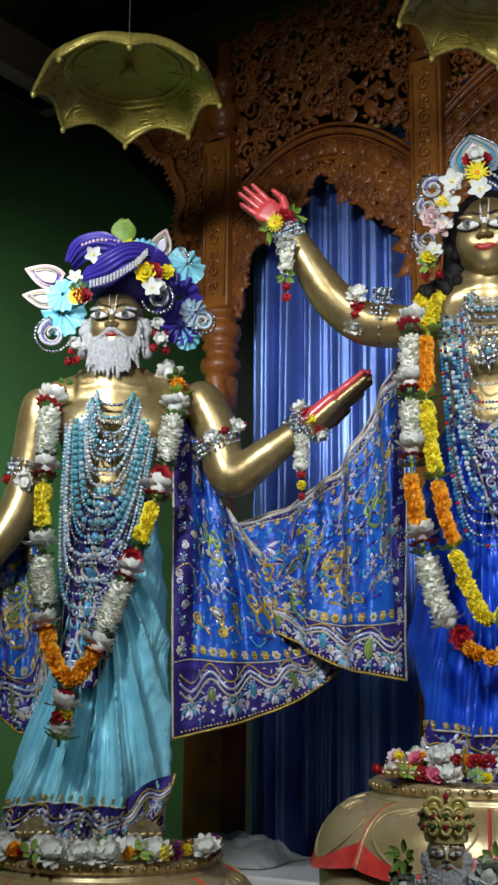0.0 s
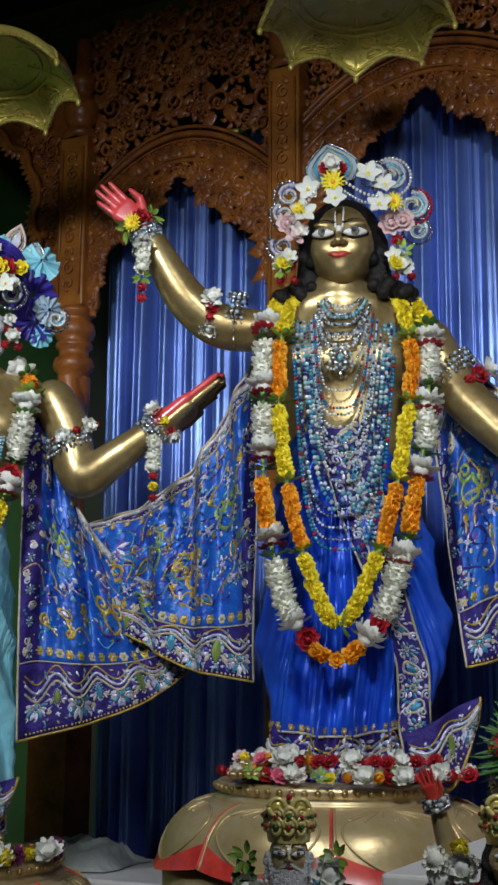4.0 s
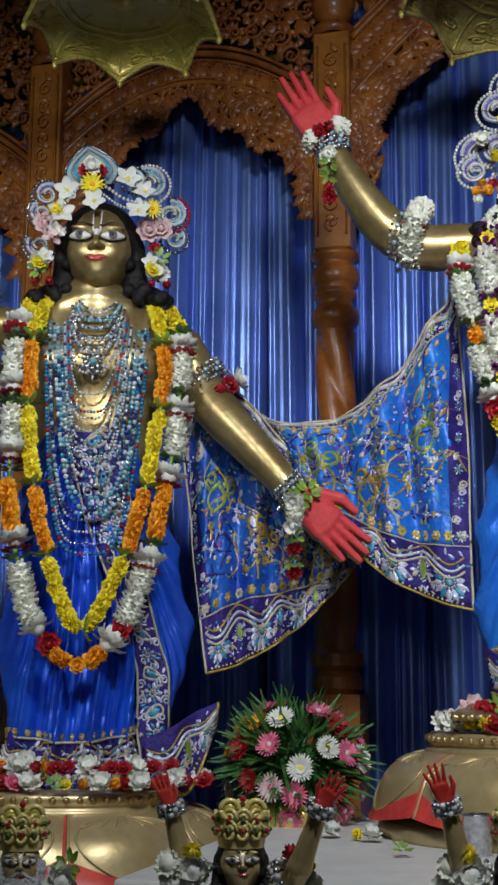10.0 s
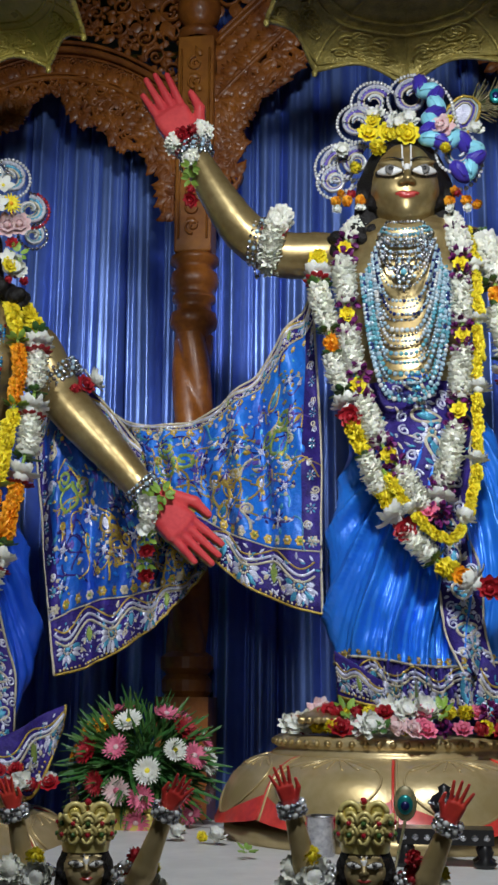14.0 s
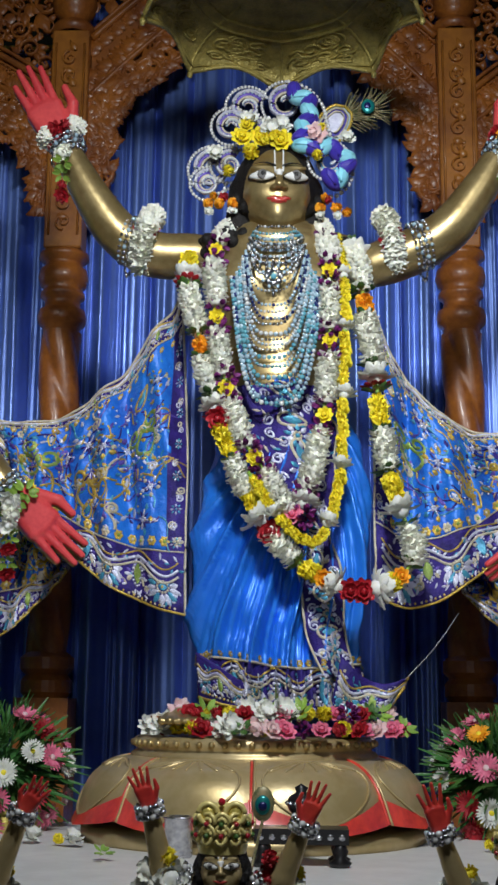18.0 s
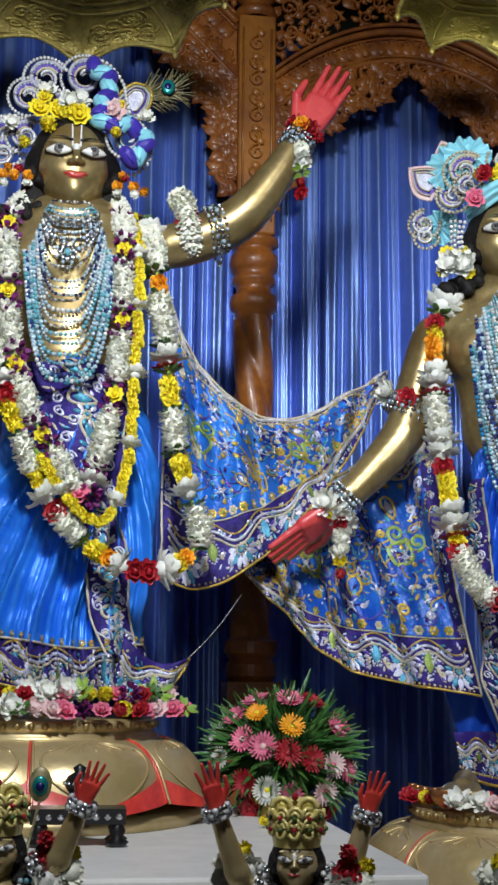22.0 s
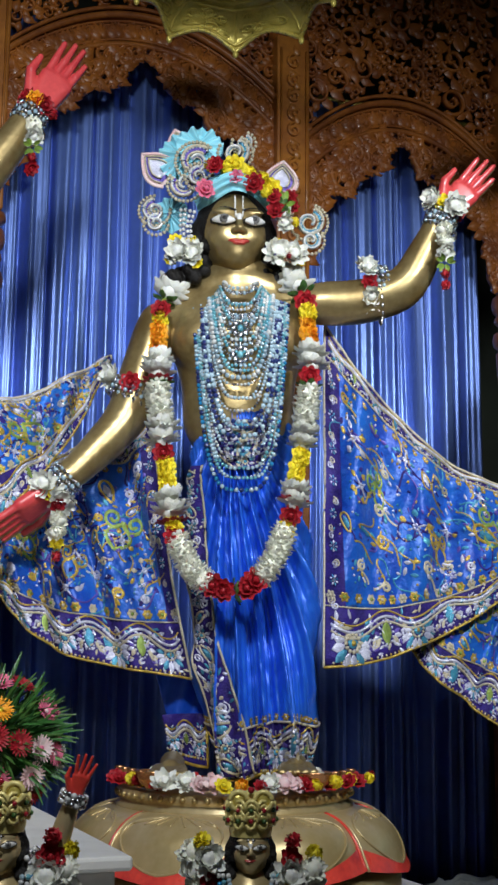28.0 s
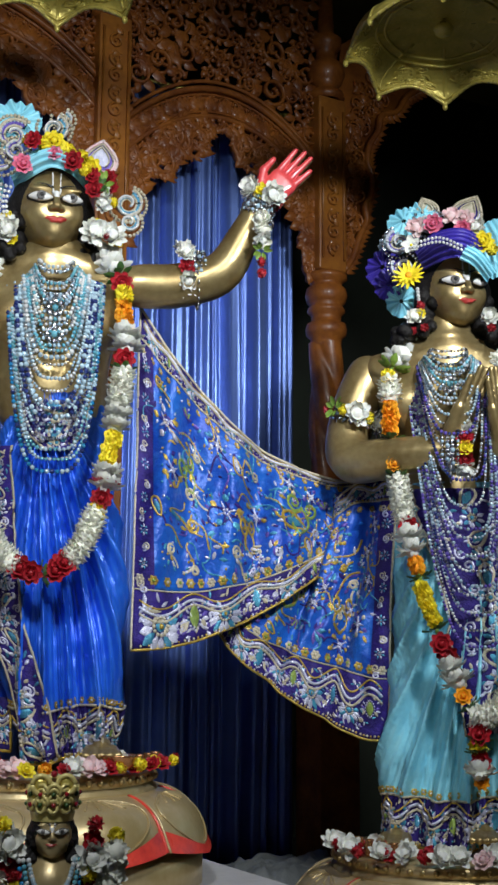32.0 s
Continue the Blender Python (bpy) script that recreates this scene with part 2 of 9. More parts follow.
class Builder:
    """Collects faces of several materials and links them as one mesh object."""

    def __init__(self):
        self.v, self.f, self.m, self.mats = [], [], [], []

    def slot(self, material):
        if material not in self.mats:
            self.mats.append(material)
        return self.mats.index(material)

    def add(self, verts, faces, material):
        o, s = len(self.v), self.slot(material)
        self.v.extend(tuple(p) for p in verts)
        self.f.extend(tuple(i + o for i in q) for q in faces)
        self.m.extend([s] * len(faces))
        return self

    def tube(self, pts, rad, material, n=8, closed=False, flat=1.0, up=(0, 0, 1), caps=True):
        """A tube along points; rad is one radius or one for each point; flat squashes it along its binormal."""
        p = np.array(pts, float)
        r = np.broadcast_to(np.array(rad, float), (len(p),))
        d = np.roll(p, -1, 0) - np.roll(p, 1, 0) if closed else np.gradient(p, axis=0)
        d /= np.linalg.norm(d, axis=1)[:, None] + 1e-9
        a = np.cross(d, np.array(up, float))
        bad = np.linalg.norm(a, axis=1) < 1e-3
        a[bad] = np.cross(d[bad], (0.3, 1, 0.2))
        a /= np.linalg.norm(a, axis=1)[:, None] + 1e-9
        b = np.cross(d, a)
        th = np.arange(n) * 2 * math.pi / n
        ring = p[:, None] + r[:, None, None] * (a[:, None] * np.cos(th)[None, :, None] + flat * b[:, None] * np.sin(th)[None, :, None])
        k = len(p)
        faces = []
        for i in range(k if closed else k - 1):
            j = (i + 1) % k
            for q in range(n):
                w = (q + 1) % n
                faces.append((i * n + q, i * n + w, j * n + w, j * n + q))
        if caps and not closed:
            faces += [tuple(range(n))[::-1], tuple((k - 1) * n + q for q in range(n))]
        return self.add(ring.reshape(-1, 3), faces, material)

    def ball(self, c, r, material, seg=8, rings=5, squash=(1, 1, 1)):
        vs, fs = [], []
        for i in range(rings + 1):
            ph = math.pi * i / rings
            for j in range(seg):
                th = 2 * math.pi * j / seg
                vs.append((c[0] + r * squash[0] * math.sin(ph) * math.cos(th), c[1] + r * squash[1] * math.sin(ph) * math.sin(th), c[2] + r * squash[2] * math.cos(ph)))
        for i in range(rings):
            for j in range(seg):
                k = (j + 1) % seg
                fs.append((i * seg + j, (i + 1) * seg + j, (i + 1) * seg + k, i * seg + k))
        return self.add(vs, fs, material)

    def lathe(self, profile, material, n=32, centre=(0, 0, 0)):
        vs, fs = [], []
        for r, z in profile:
            for j in range(n):
                th = 2 * math.pi * j / n
                vs.append((centre[0] + r * math.cos(th), centre[1] + r * math.sin(th), centre[2] + z))
        for i in range(len(profile) - 1):
            for j in range(n):
                k = (j + 1) % n
                fs.append((i * n + j, i * n + k, (i + 1) * n + k, (i + 1) * n + j))
        return self.add(vs, fs, material)

    def box(self, lo, hi, material):
        (x0, y0, z0), (x1, y1, z1) = lo, hi
        vs = [(x0, y0, z0), (x1, y0, z0), (x1, y1, z0), (x0, y1, z0), (x0, y0, z1), (x1, y0, z1), (x1, y1, z1), (x0, y1, z1)]
        return self.add(vs, [(3, 2, 1, 0), (4, 5, 6, 7), (0, 1, 5, 4), (1, 2, 6, 5), (2, 3, 7, 6), (3, 0, 4, 7)], material)

    def grid(self, fn, nu, nv, material, wrap=False):
        vs = [fn(i / (nu if wrap else nu - 1), j / (nv - 1)) for j in range(nv) for i in range(nu)]
        fs = [(j * nu + i, j * nu + (i + 1) % nu, (j + 1) * nu + (i + 1) % nu, (j + 1) * nu + i)
              for j in range(nv - 1) for i in range(nu if wrap else nu - 1)]
        return self.add(vs, fs, material)

    def slab(self, outline, depth, material, y=0.0, inset=0.0):
        """A flat plate in the x-z plane, its outline (x, z) in order, from y to y + depth."""
        n = len(outline)
        vs = [(x, y, z) for x, z in outline] + [(x, y + depth, z) for x, z in outline]
        fs = [tuple(range(n)), tuple(range(2 * n - 1, n - 1, -1))] + [(i, n + i, n + (i + 1) % n, (i + 1) % n) for i in range(n)]
        return self.add(vs, fs, material)

    def mesh(self, name, smooth=True):
        me = bpy.data.meshes.new(name)
        me.from_pydata(self.v, [], self.f)
        for m in self.mats:
            me.materials.append(m)
        me.polygons.foreach_set("material_index", self.m)
        me.polygons.foreach_set("use_smooth", [smooth] * len(self.f))
        me.update()
        return me

    def thing(self, name, m=None, label="", category="", group="", kind="", smooth=True, bevel=0.0, thick=0.0):
        ob = new(name, self.mesh(name, smooth))
        if m is not None:
            ob.matrix_world = m
        if thick:
            mod = ob.modifiers.new("thickness", "SOLIDIFY")
            mod.thickness, mod.offset = thick, 0
        if bevel:
            mod = ob.modifiers.new("worn_edge", "BEVEL")
            mod.width, mod.segments, mod.limit_method = bevel, 2, "ANGLE"
        return tagged(ob, label, category, group, kind)

    def part(self, name, parent, label="", smooth=True, bevel=0.0, kind="", thick=0.0, m=None):
        ob = self.thing(name, None, label, "", "", kind, smooth, bevel, thick)
        ob.parent = parent
        if m is not None:
            ob.matrix_basis = m
        return ob


def base(name, m, label, category, group="", kind=""):
    """An empty at the foot of a thing, which carries its parts."""
    ob = new(name)
    ob.matrix_world = m
    ob.empty_display_size = 0.1
    return tagged(ob, label, category, group, kind)


def share(name, mesh, parent, m):
    ob = new(name, mesh)
    ob.parent = parent
    ob.matrix_basis = m
    return ob


def curve(pts, n):
    """n points evenly along a smooth line through the given ones."""
    p = np.array(pts, float)
    if len(p) == 2:
        return p[0] + (p[1] - p[0]) * np.linspace(0, 1, n)[:, None]
    q = np.vstack([2 * p[0] - p[1], p, 2 * p[-1] - p[-2]])
    out = []
    for i in range(1, len(q) - 2):
        t = np.linspace(0, 1, 16, endpoint=False)[:, None]
        a, b, c, d = q[i - 1], q[i], q[i + 1], q[i + 2]
        out.append(0.5 * (2 * b + (c - a) * t + (2 * a - 5 * b + 4 * c - d) * t**2 + (3 * b - a - 3 * c + d) * t**3))
    out = np.vstack(out + [p[-1:]])
    s = np.r_[0, np.cumsum(np.linalg.norm(np.diff(out, axis=0), axis=1))]
    return np.stack([np.interp(np.linspace(0, s[-1], n), s, out[:, k]) for k in range(out.shape[1])], -1)


def length(p):
    return float(np.linalg.norm(np.diff(p, axis=0), axis=1).sum())


def net(prims, voxel):
    """One closed skin round many rounded cones and eggs that melt into each other: vertices, faces, material slots."""
    lo, hi = np.full(3, 9e9), np.full(3, -9e9)
    for a, b, ra, rb, *_ in prims:
        for p, r in ((a, ra), (b, rb)):
            e = np.max(r) + 0.03
            lo, hi = np.minimum(lo, np.array(p) - e), np.maximum(hi, np.array(p) + e)
    n = np.ceil((hi - lo) / voxel).astype(int) + 2
    D, M = np.full(n, 0.5, np.float32), np.zeros(n, np.int16)
    for a, b, ra, rb, slot, k in prims:
        a, b = np.array(a, float), np.array(b, float)
        egg = np.ndim(ra) > 0
        e = max(np.max(ra), np.max(rb)) + 2 * k + 2 * voxel
        i0 = np.maximum(((np.minimum(a, b) - e - lo) / voxel).astype(int), 0)
        i1 = np.minimum(((np.maximum(a, b) + e - lo) / voxel).astype(int) + 2, n)
        sl = tuple(slice(i, j) for i, j in zip(i0, i1))
        g = np.stack(np.meshgrid(*[lo[q] + voxel * np.arange(i0[q], i1[q]) for q in range(3)], indexing="ij"), -1)
        if egg:
            s = np.array(ra, float)
            d = (np.linalg.norm((g - a) / s, axis=-1) - 1) * s.min()
            q2 = np.linalg.norm((g - a) / s**2, axis=-1) + 1e-9
            q1 = np.linalg.norm((g - a) / s, axis=-1)
            d = q1 * (q1 - 1) / q2
        else:
            ab = b - a
            t = np.clip(((g - a) @ ab) / (ab @ ab + 1e-12), 0, 1)
            d = np.linalg.norm(g - a - t[..., None] * ab, axis=-1) - (ra + (rb - ra) * t)
        old = D[sl]
        M[sl] = np.where(d < old, slot, M[sl])
        if k > 0:
            h = np.clip(0.5 + 0.5 * (old - d) / k, 0, 1)
            D[sl] = old * (1 - h) + d * h - k * h * (1 - h)
        else:
            D[sl] = np.minimum(old, d)
    ins = D < 0
    c = np.zeros(tuple(n - 1), int)
    acc, cnt = np.zeros((*(n - 1), 3)), np.zeros(tuple(n - 1))
    corners = [(x, y, z) for x in (0, 1) for y in (0, 1) for z in (0, 1)]

    def at(arr, o):
        return arr[o[0]:n[0] - 1 + o[0], o[1]:n[1] - 1 + o[1], o[2]:n[2] - 1 + o[2]]

    for p in corners:
        for ax in range(3):
            if p[ax]:
                continue
            q = list(p)
            q[ax] = 1
            da, db = at(D, p), at(D, q)
            cross = (da < 0) != (db < 0)
            t = np.where(cross, da / np.where(cross, da - db, 1), 0)
            for w in range(3):
                acc[..., w] += np.where(cross, p[w] + (t if w == ax else 0), 0)
            cnt += cross
    use = cnt > 0
    ids = np.full(tuple(n - 1), -1)
    ids[use] = np.arange(use.sum())
    idx = np.argwhere(use)
    verts = lo + voxel * (idx + acc[use] / cnt[use][:, None])
    faces, slots = [], []
    for ax in range(3):
        sl0, sl1 = [slice(1, -1)] * 3, [slice(1, -1)] * 3
        sl0[ax], sl1[ax] = slice(0, -1), slice(1, None)
        a, b = ins[tuple(sl0)], ins[tuple(sl1)]
        for flip in (False, True):
            e = np.argwhere((a & ~b) if not flip else (~a & b))
            if not len(e):
                continue
            off = np.ones(3, int)
            off[ax] = 0
            e = e + off
            u, v = [w for w in range(3) if w != ax]
            du, dv = np.eye(3, dtype=int)[u], np.eye(3, dtype=int)[v]
            q = [ids[tuple((e - du - dv).T)], ids[tuple((e - dv).T)], ids[tuple(e.T)], ids[tuple((e - du).T)]]
            q = np.stack(q, 1)
            if flip != (ax == 1):
                q = q[:, ::-1]
            inside = e.copy()
            if flip:
                inside = e + np.eye(3, dtype=int)[ax]
            ok = (q >= 0).all(1)
            faces.append(q[ok])
            slots.append(M[tuple(inside.T)][ok])
    return verts, np.vstack(faces), np.concatenate(slots)


def place(i):
    x, y, z, turn = SPOTS[i]
    return pose(x, y, z, 0, 0, turn)


SPOTS = {1: (-2.647, 3.215, 0.998, 39.86), 2: (-1.453, 3.575, 1.247, 22.16), 3: (-0.031, 3.713, 1.414, 0.56), 4: (1.338, 3.564, 1.178, -20.49), 5: (2.539, 3.205, 0.919, -38.79)}

# ---------------------------------------------------------------- the hall
X0, X1, Y0, Y1, Z1 = -4.3, 6.0, -3.0, 6.2, 5.2


def plate(name, lo, hi, material, label):
    return Builder().box(lo, hi, material).thing(name, None, label, "", "", "structure", smooth=False)


plate("floor", (X0, Y0, -0.2), (X1, Y1, 0.0), FLOOR, "grey polished stone floor of the hall")
plate("ceiling", (X0, Y0, Z1), (X1, Y1, Z1 + 0.2), CEIL, "plain ochre plaster ceiling")
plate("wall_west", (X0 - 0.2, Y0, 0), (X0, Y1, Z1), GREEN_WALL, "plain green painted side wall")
# these two walls take the darkened colour instead of real shade
plate("wall_east", (X1, Y0, 0), (X1 + 0.2, Y1, Z1), SHADED_WALL, "green side wall, its colour darkened to stand for shade")
plate("wall_north", (X0, Y1, 0), (X1, Y1 + 0.2, Z1), SHADED_WALL, "wall behind the wooden screen, its colour darkened to stand for shade")
plate("wall_south", (X0, Y0 - 0.2, 0), (X1, Y0, Z1), HALL, "plain plaster wall of the hall")

low = base("altar_platform", pose(0, 0, 0), "stepped altar platform faced with pale stone", "platform", kind="structure")
Builder().box((-3.45, 2.0, 0.0), (3.25, 5.6, 0.65), FLOOR).part("lower_step", low, smooth=False, bevel=0.01)
Builder().box((-2.14, 2.2, 0.652), (1.94, 4.36, 0.86), MARBLE).part("upper_step", low, smooth=False, bevel=0.01)
Builder().box((-3.3, 3.80, 0.652), (-2.142, 4.36, 0.858), MARBLE).part("side_step", low, smooth=False, bevel=0.01)
mid = base("altar_dais", pose(0, 0, 0.862), "white painted dais with a thin overhanging top", "dais", kind="structure")
Builder().box((-0.935, 2.59, 0.0), (0.70, 4.05, 0.236), WHITE_PAINT).part("dais_body", mid, smooth=False, bevel=0.006)
Builder().box((-0.962, 2.552, 0.238), (0.727, 4.08, 0.268), WHITE_PAINT).part("dais_top", mid, smooth=False, bevel=0.008)
DAIS = 1.131

# ---------------------------------------------------------------- curtains

SCREEN_Y = 4.5
POSTS = {"A": -3.123, "B": -2.068, "C": -0.860, "D": 0.636, "E": 1.872, "F": 2.930}


def curtain(x0, x1, top, seed):
    """A satin sheet in soft, uneven pleats that drift and merge on the way down."""
    rnd = random.Random(seed)
    ph = [rnd.uniform(0, 6.28) for _ in range(8)]
    w = x1 - x0
    foot = 0.655

    def fn(u, v):
        x, z = x0 + u * w, foot + (top - foot) * v
        d = top - z
        q = x / 0.070 * 2 * math.pi / 2.0
        q += 1.3 * noise.noise(Vector((x * 4.5, d * 0.25, ph[0]))) + 0.5 * math.sin(x * 31 + ph[1])
        big = math.sin(q + ph[2]) * (0.75 + 0.5 * noise.noise(Vector((x * 7, d * 0.3, ph[3]))))
        small = 0.42 * math.sin(2.27 * q + ph[4] + 1.2 * noise.noise(Vector((x * 6, d * 0.4, ph[5]))))
        fine = 0.16 * math.sin(5.1 * q + ph[6])
        amp = 0.041 + 0.007 * math.sin(x * 9 + ph[7])
        return (x + 0.010 * math.cos(q + ph[2]), SCREEN_Y + 0.21 + amp * (big + small + fine) * (0.75 + 0.25 * min(1, d)), z)

    n = int(w / 0.0055)
    return Builder().grid(fn, n, 26, CURTAIN).thing("curtain", None, "pleated royal blue satin curtain hung behind the carved wooden screen", "curtain", "curtains behind the screen", thick=0.002)


for k, (a, b, top) in enumerate((("A", "B", 3.96), ("B", "C", 4.12), ("C", "D", 4.42), ("D", "E", 4.12), ("E", "F", 3.96))):
    curtain(POSTS[a] + 0.02, POSTS[b] - 0.02, top, k)
    Builder().tube([(POSTS[a] + 0.01, SCREEN_Y + 0.21, top + 0.02), (POSTS[b] - 0.01, SCREEN_Y + 0.21, top + 0.02)], 0.014, BRASS_OLD).thing("curtain_rod", None, "thin brass curtain rod behind the carved screen", "curtain rod", "curtain rods")

# ---------------------------------------------------------------- carved wooden screen


def spiral(cx, cz, r0, turns, start, hand, n=26, tail=0.0):
    out = []
    for i in range(n):
        t = i / (n - 1)
        r = r0 * (1 - 0.86 * t)
        a = start + hand * turns * 2 * math.pi * t
        out.append((cx + r * math.cos(a), cz + r * math.sin(a)))
    return out


def carve(b, pts, y, width, depth, material=WOOD, taper=True):
    """A raised rib with a rounded face along (x, z) points, standing out from the plane y towards the front."""
    p = np.array(pts, float)
    d = np.gradient(p, axis=0)
    d /= np.linalg.norm(d, axis=1)[:, None] + 1e-9
    nrm = np.stack([-d[:, 1], d[:, 0]], -1)
    k = len(p)
    w = width * (np.linspace(1, 0.45, k) if taper else np.ones(k))
    vs = []
    for i in range(k):
        for s, dy in ((-1, 0), (-0.55, -depth), (0.55, -depth), (1, 0)):
            vs.append((p[i, 0] + nrm[i, 0] * w[i] * s / 2, y + dy, p[i, 1] + nrm[i, 1] * w[i] * s / 2))
    fs = [(i * 4 + q, i * 4 + q + 1, i * 4 + q + 5, i * 4 + q + 4) for i in range(k - 1) for q in range(3)]
    fs += [(0, 3, 2, 1), tuple((k - 1) * 4 + q for q in range(4))]
    fs += [(i * 4 + 3, i * 4, i * 4 + 4, i * 4 + 7) for i in range(k - 1)]
    b.add(vs, fs, material)


def leaf_carving(b, x, z, ang, size, y, material=WOOD):
    """A pointed, cupped leaf of wood."""
    ca, sa = math.cos(ang), math.sin(ang)
    vs, fs = [], []
    for i in range(6):
        t = i / 5
        w = size * 0.42 * math.sin(math.pi * min(t * 0.9 + 0.12, 1)) * (1 - 0.3 * t)
        bend = 0.25 * size * t * t
        for s, dy in ((-1, 0.0), (0, -0.014), (1, 0.0)):
            u, v = t * size, s * w + bend
            vs.append((x + u * ca - v * sa, y + dy, z + u * sa + v * ca))
    for i in range(5):
        for q in range(2):
            fs.append((i * 3 + q, i * 3 + q + 1, i * 3 + q + 4, i * 3 + q + 3))
    b.add(vs, fs, material)


# lower, lobed edge of an arch: place from the crown (0) to the post (1), fall below the crown
LOBES = ((0, 0), (0.05, -0.012), (0.11, -0.04), (0.17, -0.075), (0.215, -0.135), (0.25, -0.162), (0.31, -0.155), (0.37, -0.158), (0.425, -0.18), (0.46, -0.235), (0.51, -0.275),
         (0.57, -0.265), (0.64, -0.275), (0.71, -0.305), (0.745, -0.36), (0.78, -0.40), (0.83, -0.40), (0.855, -0.46), (0.845, -0.53), (0.875, -0.60))
LOBES_WIDE = ((0, 0), (0.06, -0.02), (0.13, -0.06), (0.19, -0.10), (0.25, -0.17), (0.31, -0.20), (0.37, -0.22), (0.41, -0.28), (0.48, -0.325), (0.54, -0.34), (0.58, -0.39),
              (0.64, -0.425), (0.69, -0.45), (0.72, -0.51), (0.77, -0.56), (0.81, -0.60), (0.83, -0.67), (0.855, -0.76), (0.845, -0.84), (0.885, -0.93))


def bay(x0, x1, crown, top, seed, lobes=LOBES, drop=0.32, power=2.0, lift=0.04, wide=0.125):
    """One bay between two posts: a moulded arch board with raised leaves, a lobed pierced fringe under it, scrollwork above."""
    rnd = random.Random(seed)
    root = base("screen_bay", pose(0, 0, 0), "carved teak arch with pierced scrollwork over the curtain", "wooden arch", "arches of the screen", "structure")
    y = SCREEN_Y
    cx, half = (x0 + x1) / 2, (x1 - x0) / 2
    side = curve(lobes, 60)
    lowl = np.array([(cx - half * a, crown + f) for a, f in side[:0:-1]] + [(cx + half * a, crown + f) for a, f in side])
    t = np.linspace(-0.9, 0.9, 61)
    z0 = crown + lift - drop * np.abs(t) ** power
    band0, band1 = np.stack([cx + half * t, z0], -1), np.stack([cx + half * t, z0 + wide * (1 + 0.12 * t * t)], -1)
    for p, q, name, dy in ((band0, band1, "arch_board", 0.0), (None, band0, "fringe_board", 0.018)):
        b = Builder()
        if p is None:
            p = q.copy()
            zl = np.array([lowl[np.abs(lowl[:, 0] - x) < 0.03][:, 1].max() for x in q[:, 0]])
            p[:, 1] = np.minimum(q[:, 1] - 0.002, np.maximum(zl + 0.03, q[:, 1] - 0.45 * (q[:, 1] - zl)))
        vs, fs = [], []
        for c, d in zip(p, q):
            vs += [(c[0], y + dy, c[1]), (d[0], y + dy, d[1]), (c[0], y + 0.05, c[1]), (d[0], y + 0.05, d[1])]
        for i in range(len(p) - 1):
            e, f = i * 4, i * 4 + 4
            fs += [(e, f, f + 1, e + 1), (e + 1, f + 1, f + 3, e + 3), (e + 2, e, f, f + 2), (e + 3, f + 3, f + 2, e + 2)]
        b.add(vs, fs, WOOD)
        b.part(name, root, smooth=False)
    for line, w, d in ((band0, 0.026, 0.022), (band0 + (0, 0.022), 0.012, 0.014), (band1, 0.032, 0.026), (band1 + (0, 0.034), 0.020, 0.016), (band1 - (0, 0.026), 0.012, 0.012)):
        b = Builder()
        carve(b, line, y, w, d, taper=False)
        b.part("arch_moulding", root)
    # raised palmettes along the board
    b = Builder()
    rows = 1 if wide < 0.18 else 2
    for row in range(rows):
        m0 = curve(band0 + (band1 - band0) * ((row + 0.5) / rows), int(length(band0) / 0.062))
        for i in range(1, len(m0) - 1):
            d = m0[i + 1] - m0[i - 1]
            a = math.atan2(d[1], d[0])
            for o in (-0.75, -0.35, 0.05, 0.45, 0.85):
                leaf_carving(b, m0[i][0] - 0.02 * math.cos(a), m0[i][1] - 0.034, a + math.pi / 2 + o, 0.062 - 0.014 * abs(o - 0.05), y - 0.003)
            carve(b, spiral(m0[i][0] + 0.022 * math.cos(a), m0[i][1] + 0.014, 0.017, 1.2, a, 1, 10), y - 0.001, 0.008, 0.010)
            carve(b, spiral(m0[i][0] - 0.022 * math.cos(a), m0[i][1] + 0.020, 0.013, 1.2, a + 3, -1, 10), y - 0.001, 0.007, 0.010)
    b.part("band_leaf_relief", root, kind="stuff")
    # lobed rim with a fringe of small leaves
    b = Builder()
    carve(b, lowl, y + 0.014, 0.020, 0.03, taper=False)
    edge = curve(lowl, int(length(lowl) / 0.021))
    for i in range(1, len(edge) - 1):
        d = edge[i + 1] - edge[i - 1]
        leaf_carving(b, edge[i][0], edge[i][1] + 0.004, math.atan2(d[1], d[0]) - math.pi / 2 + 0.3 * math.sin(i * 2.3), 0.032, y - 0.006)
    b.part("fringe_edge", root)
    # acanthus scrolls between the rim and the board
    b = Builder()
    pts = curve(lowl, int(length(lowl) / 0.036))
    for i, (px, pz) in enumerate(pts):
        zt = np.interp(px, band0[:, 0], band0[:, 1])
        gap = zt - pz
        hand = 1 if px < cx else -1
        if gap < 0.03:
            continue
        r = min(gap * 0.42, 0.058) * rnd.uniform(0.85, 1.1)
        zc = pz + r * 1.05
        while zc < zt - 0.2 * r:
            ox = px + hand * rnd.uniform(-0.012, 0.012)
            if abs(ox - cx) < 0.9 * half:
                s0 = rnd.uniform(0, 6.28)
                carve(b, spiral(ox, zc, r, 1.5, s0, hand, 22), y + 0.006 + rnd.uniform(0, 0.012), r * 0.46, 0.026)
                for q in range(3):
                    e = s0 + q * 2.1
                    leaf_carving(b, ox + r * 0.5 * math.cos(e), zc + r * 0.6 * math.sin(e), e + 0.5 * hand, r * 1.1, y - 0.008)
            zc += r * 1.7
    b.part("fringe_scroll", root, kind="stuff")
    # pierced scrollwork over the board: stems that branch into curls and leaves
    b = Builder()
    spots = []
    tries = 0
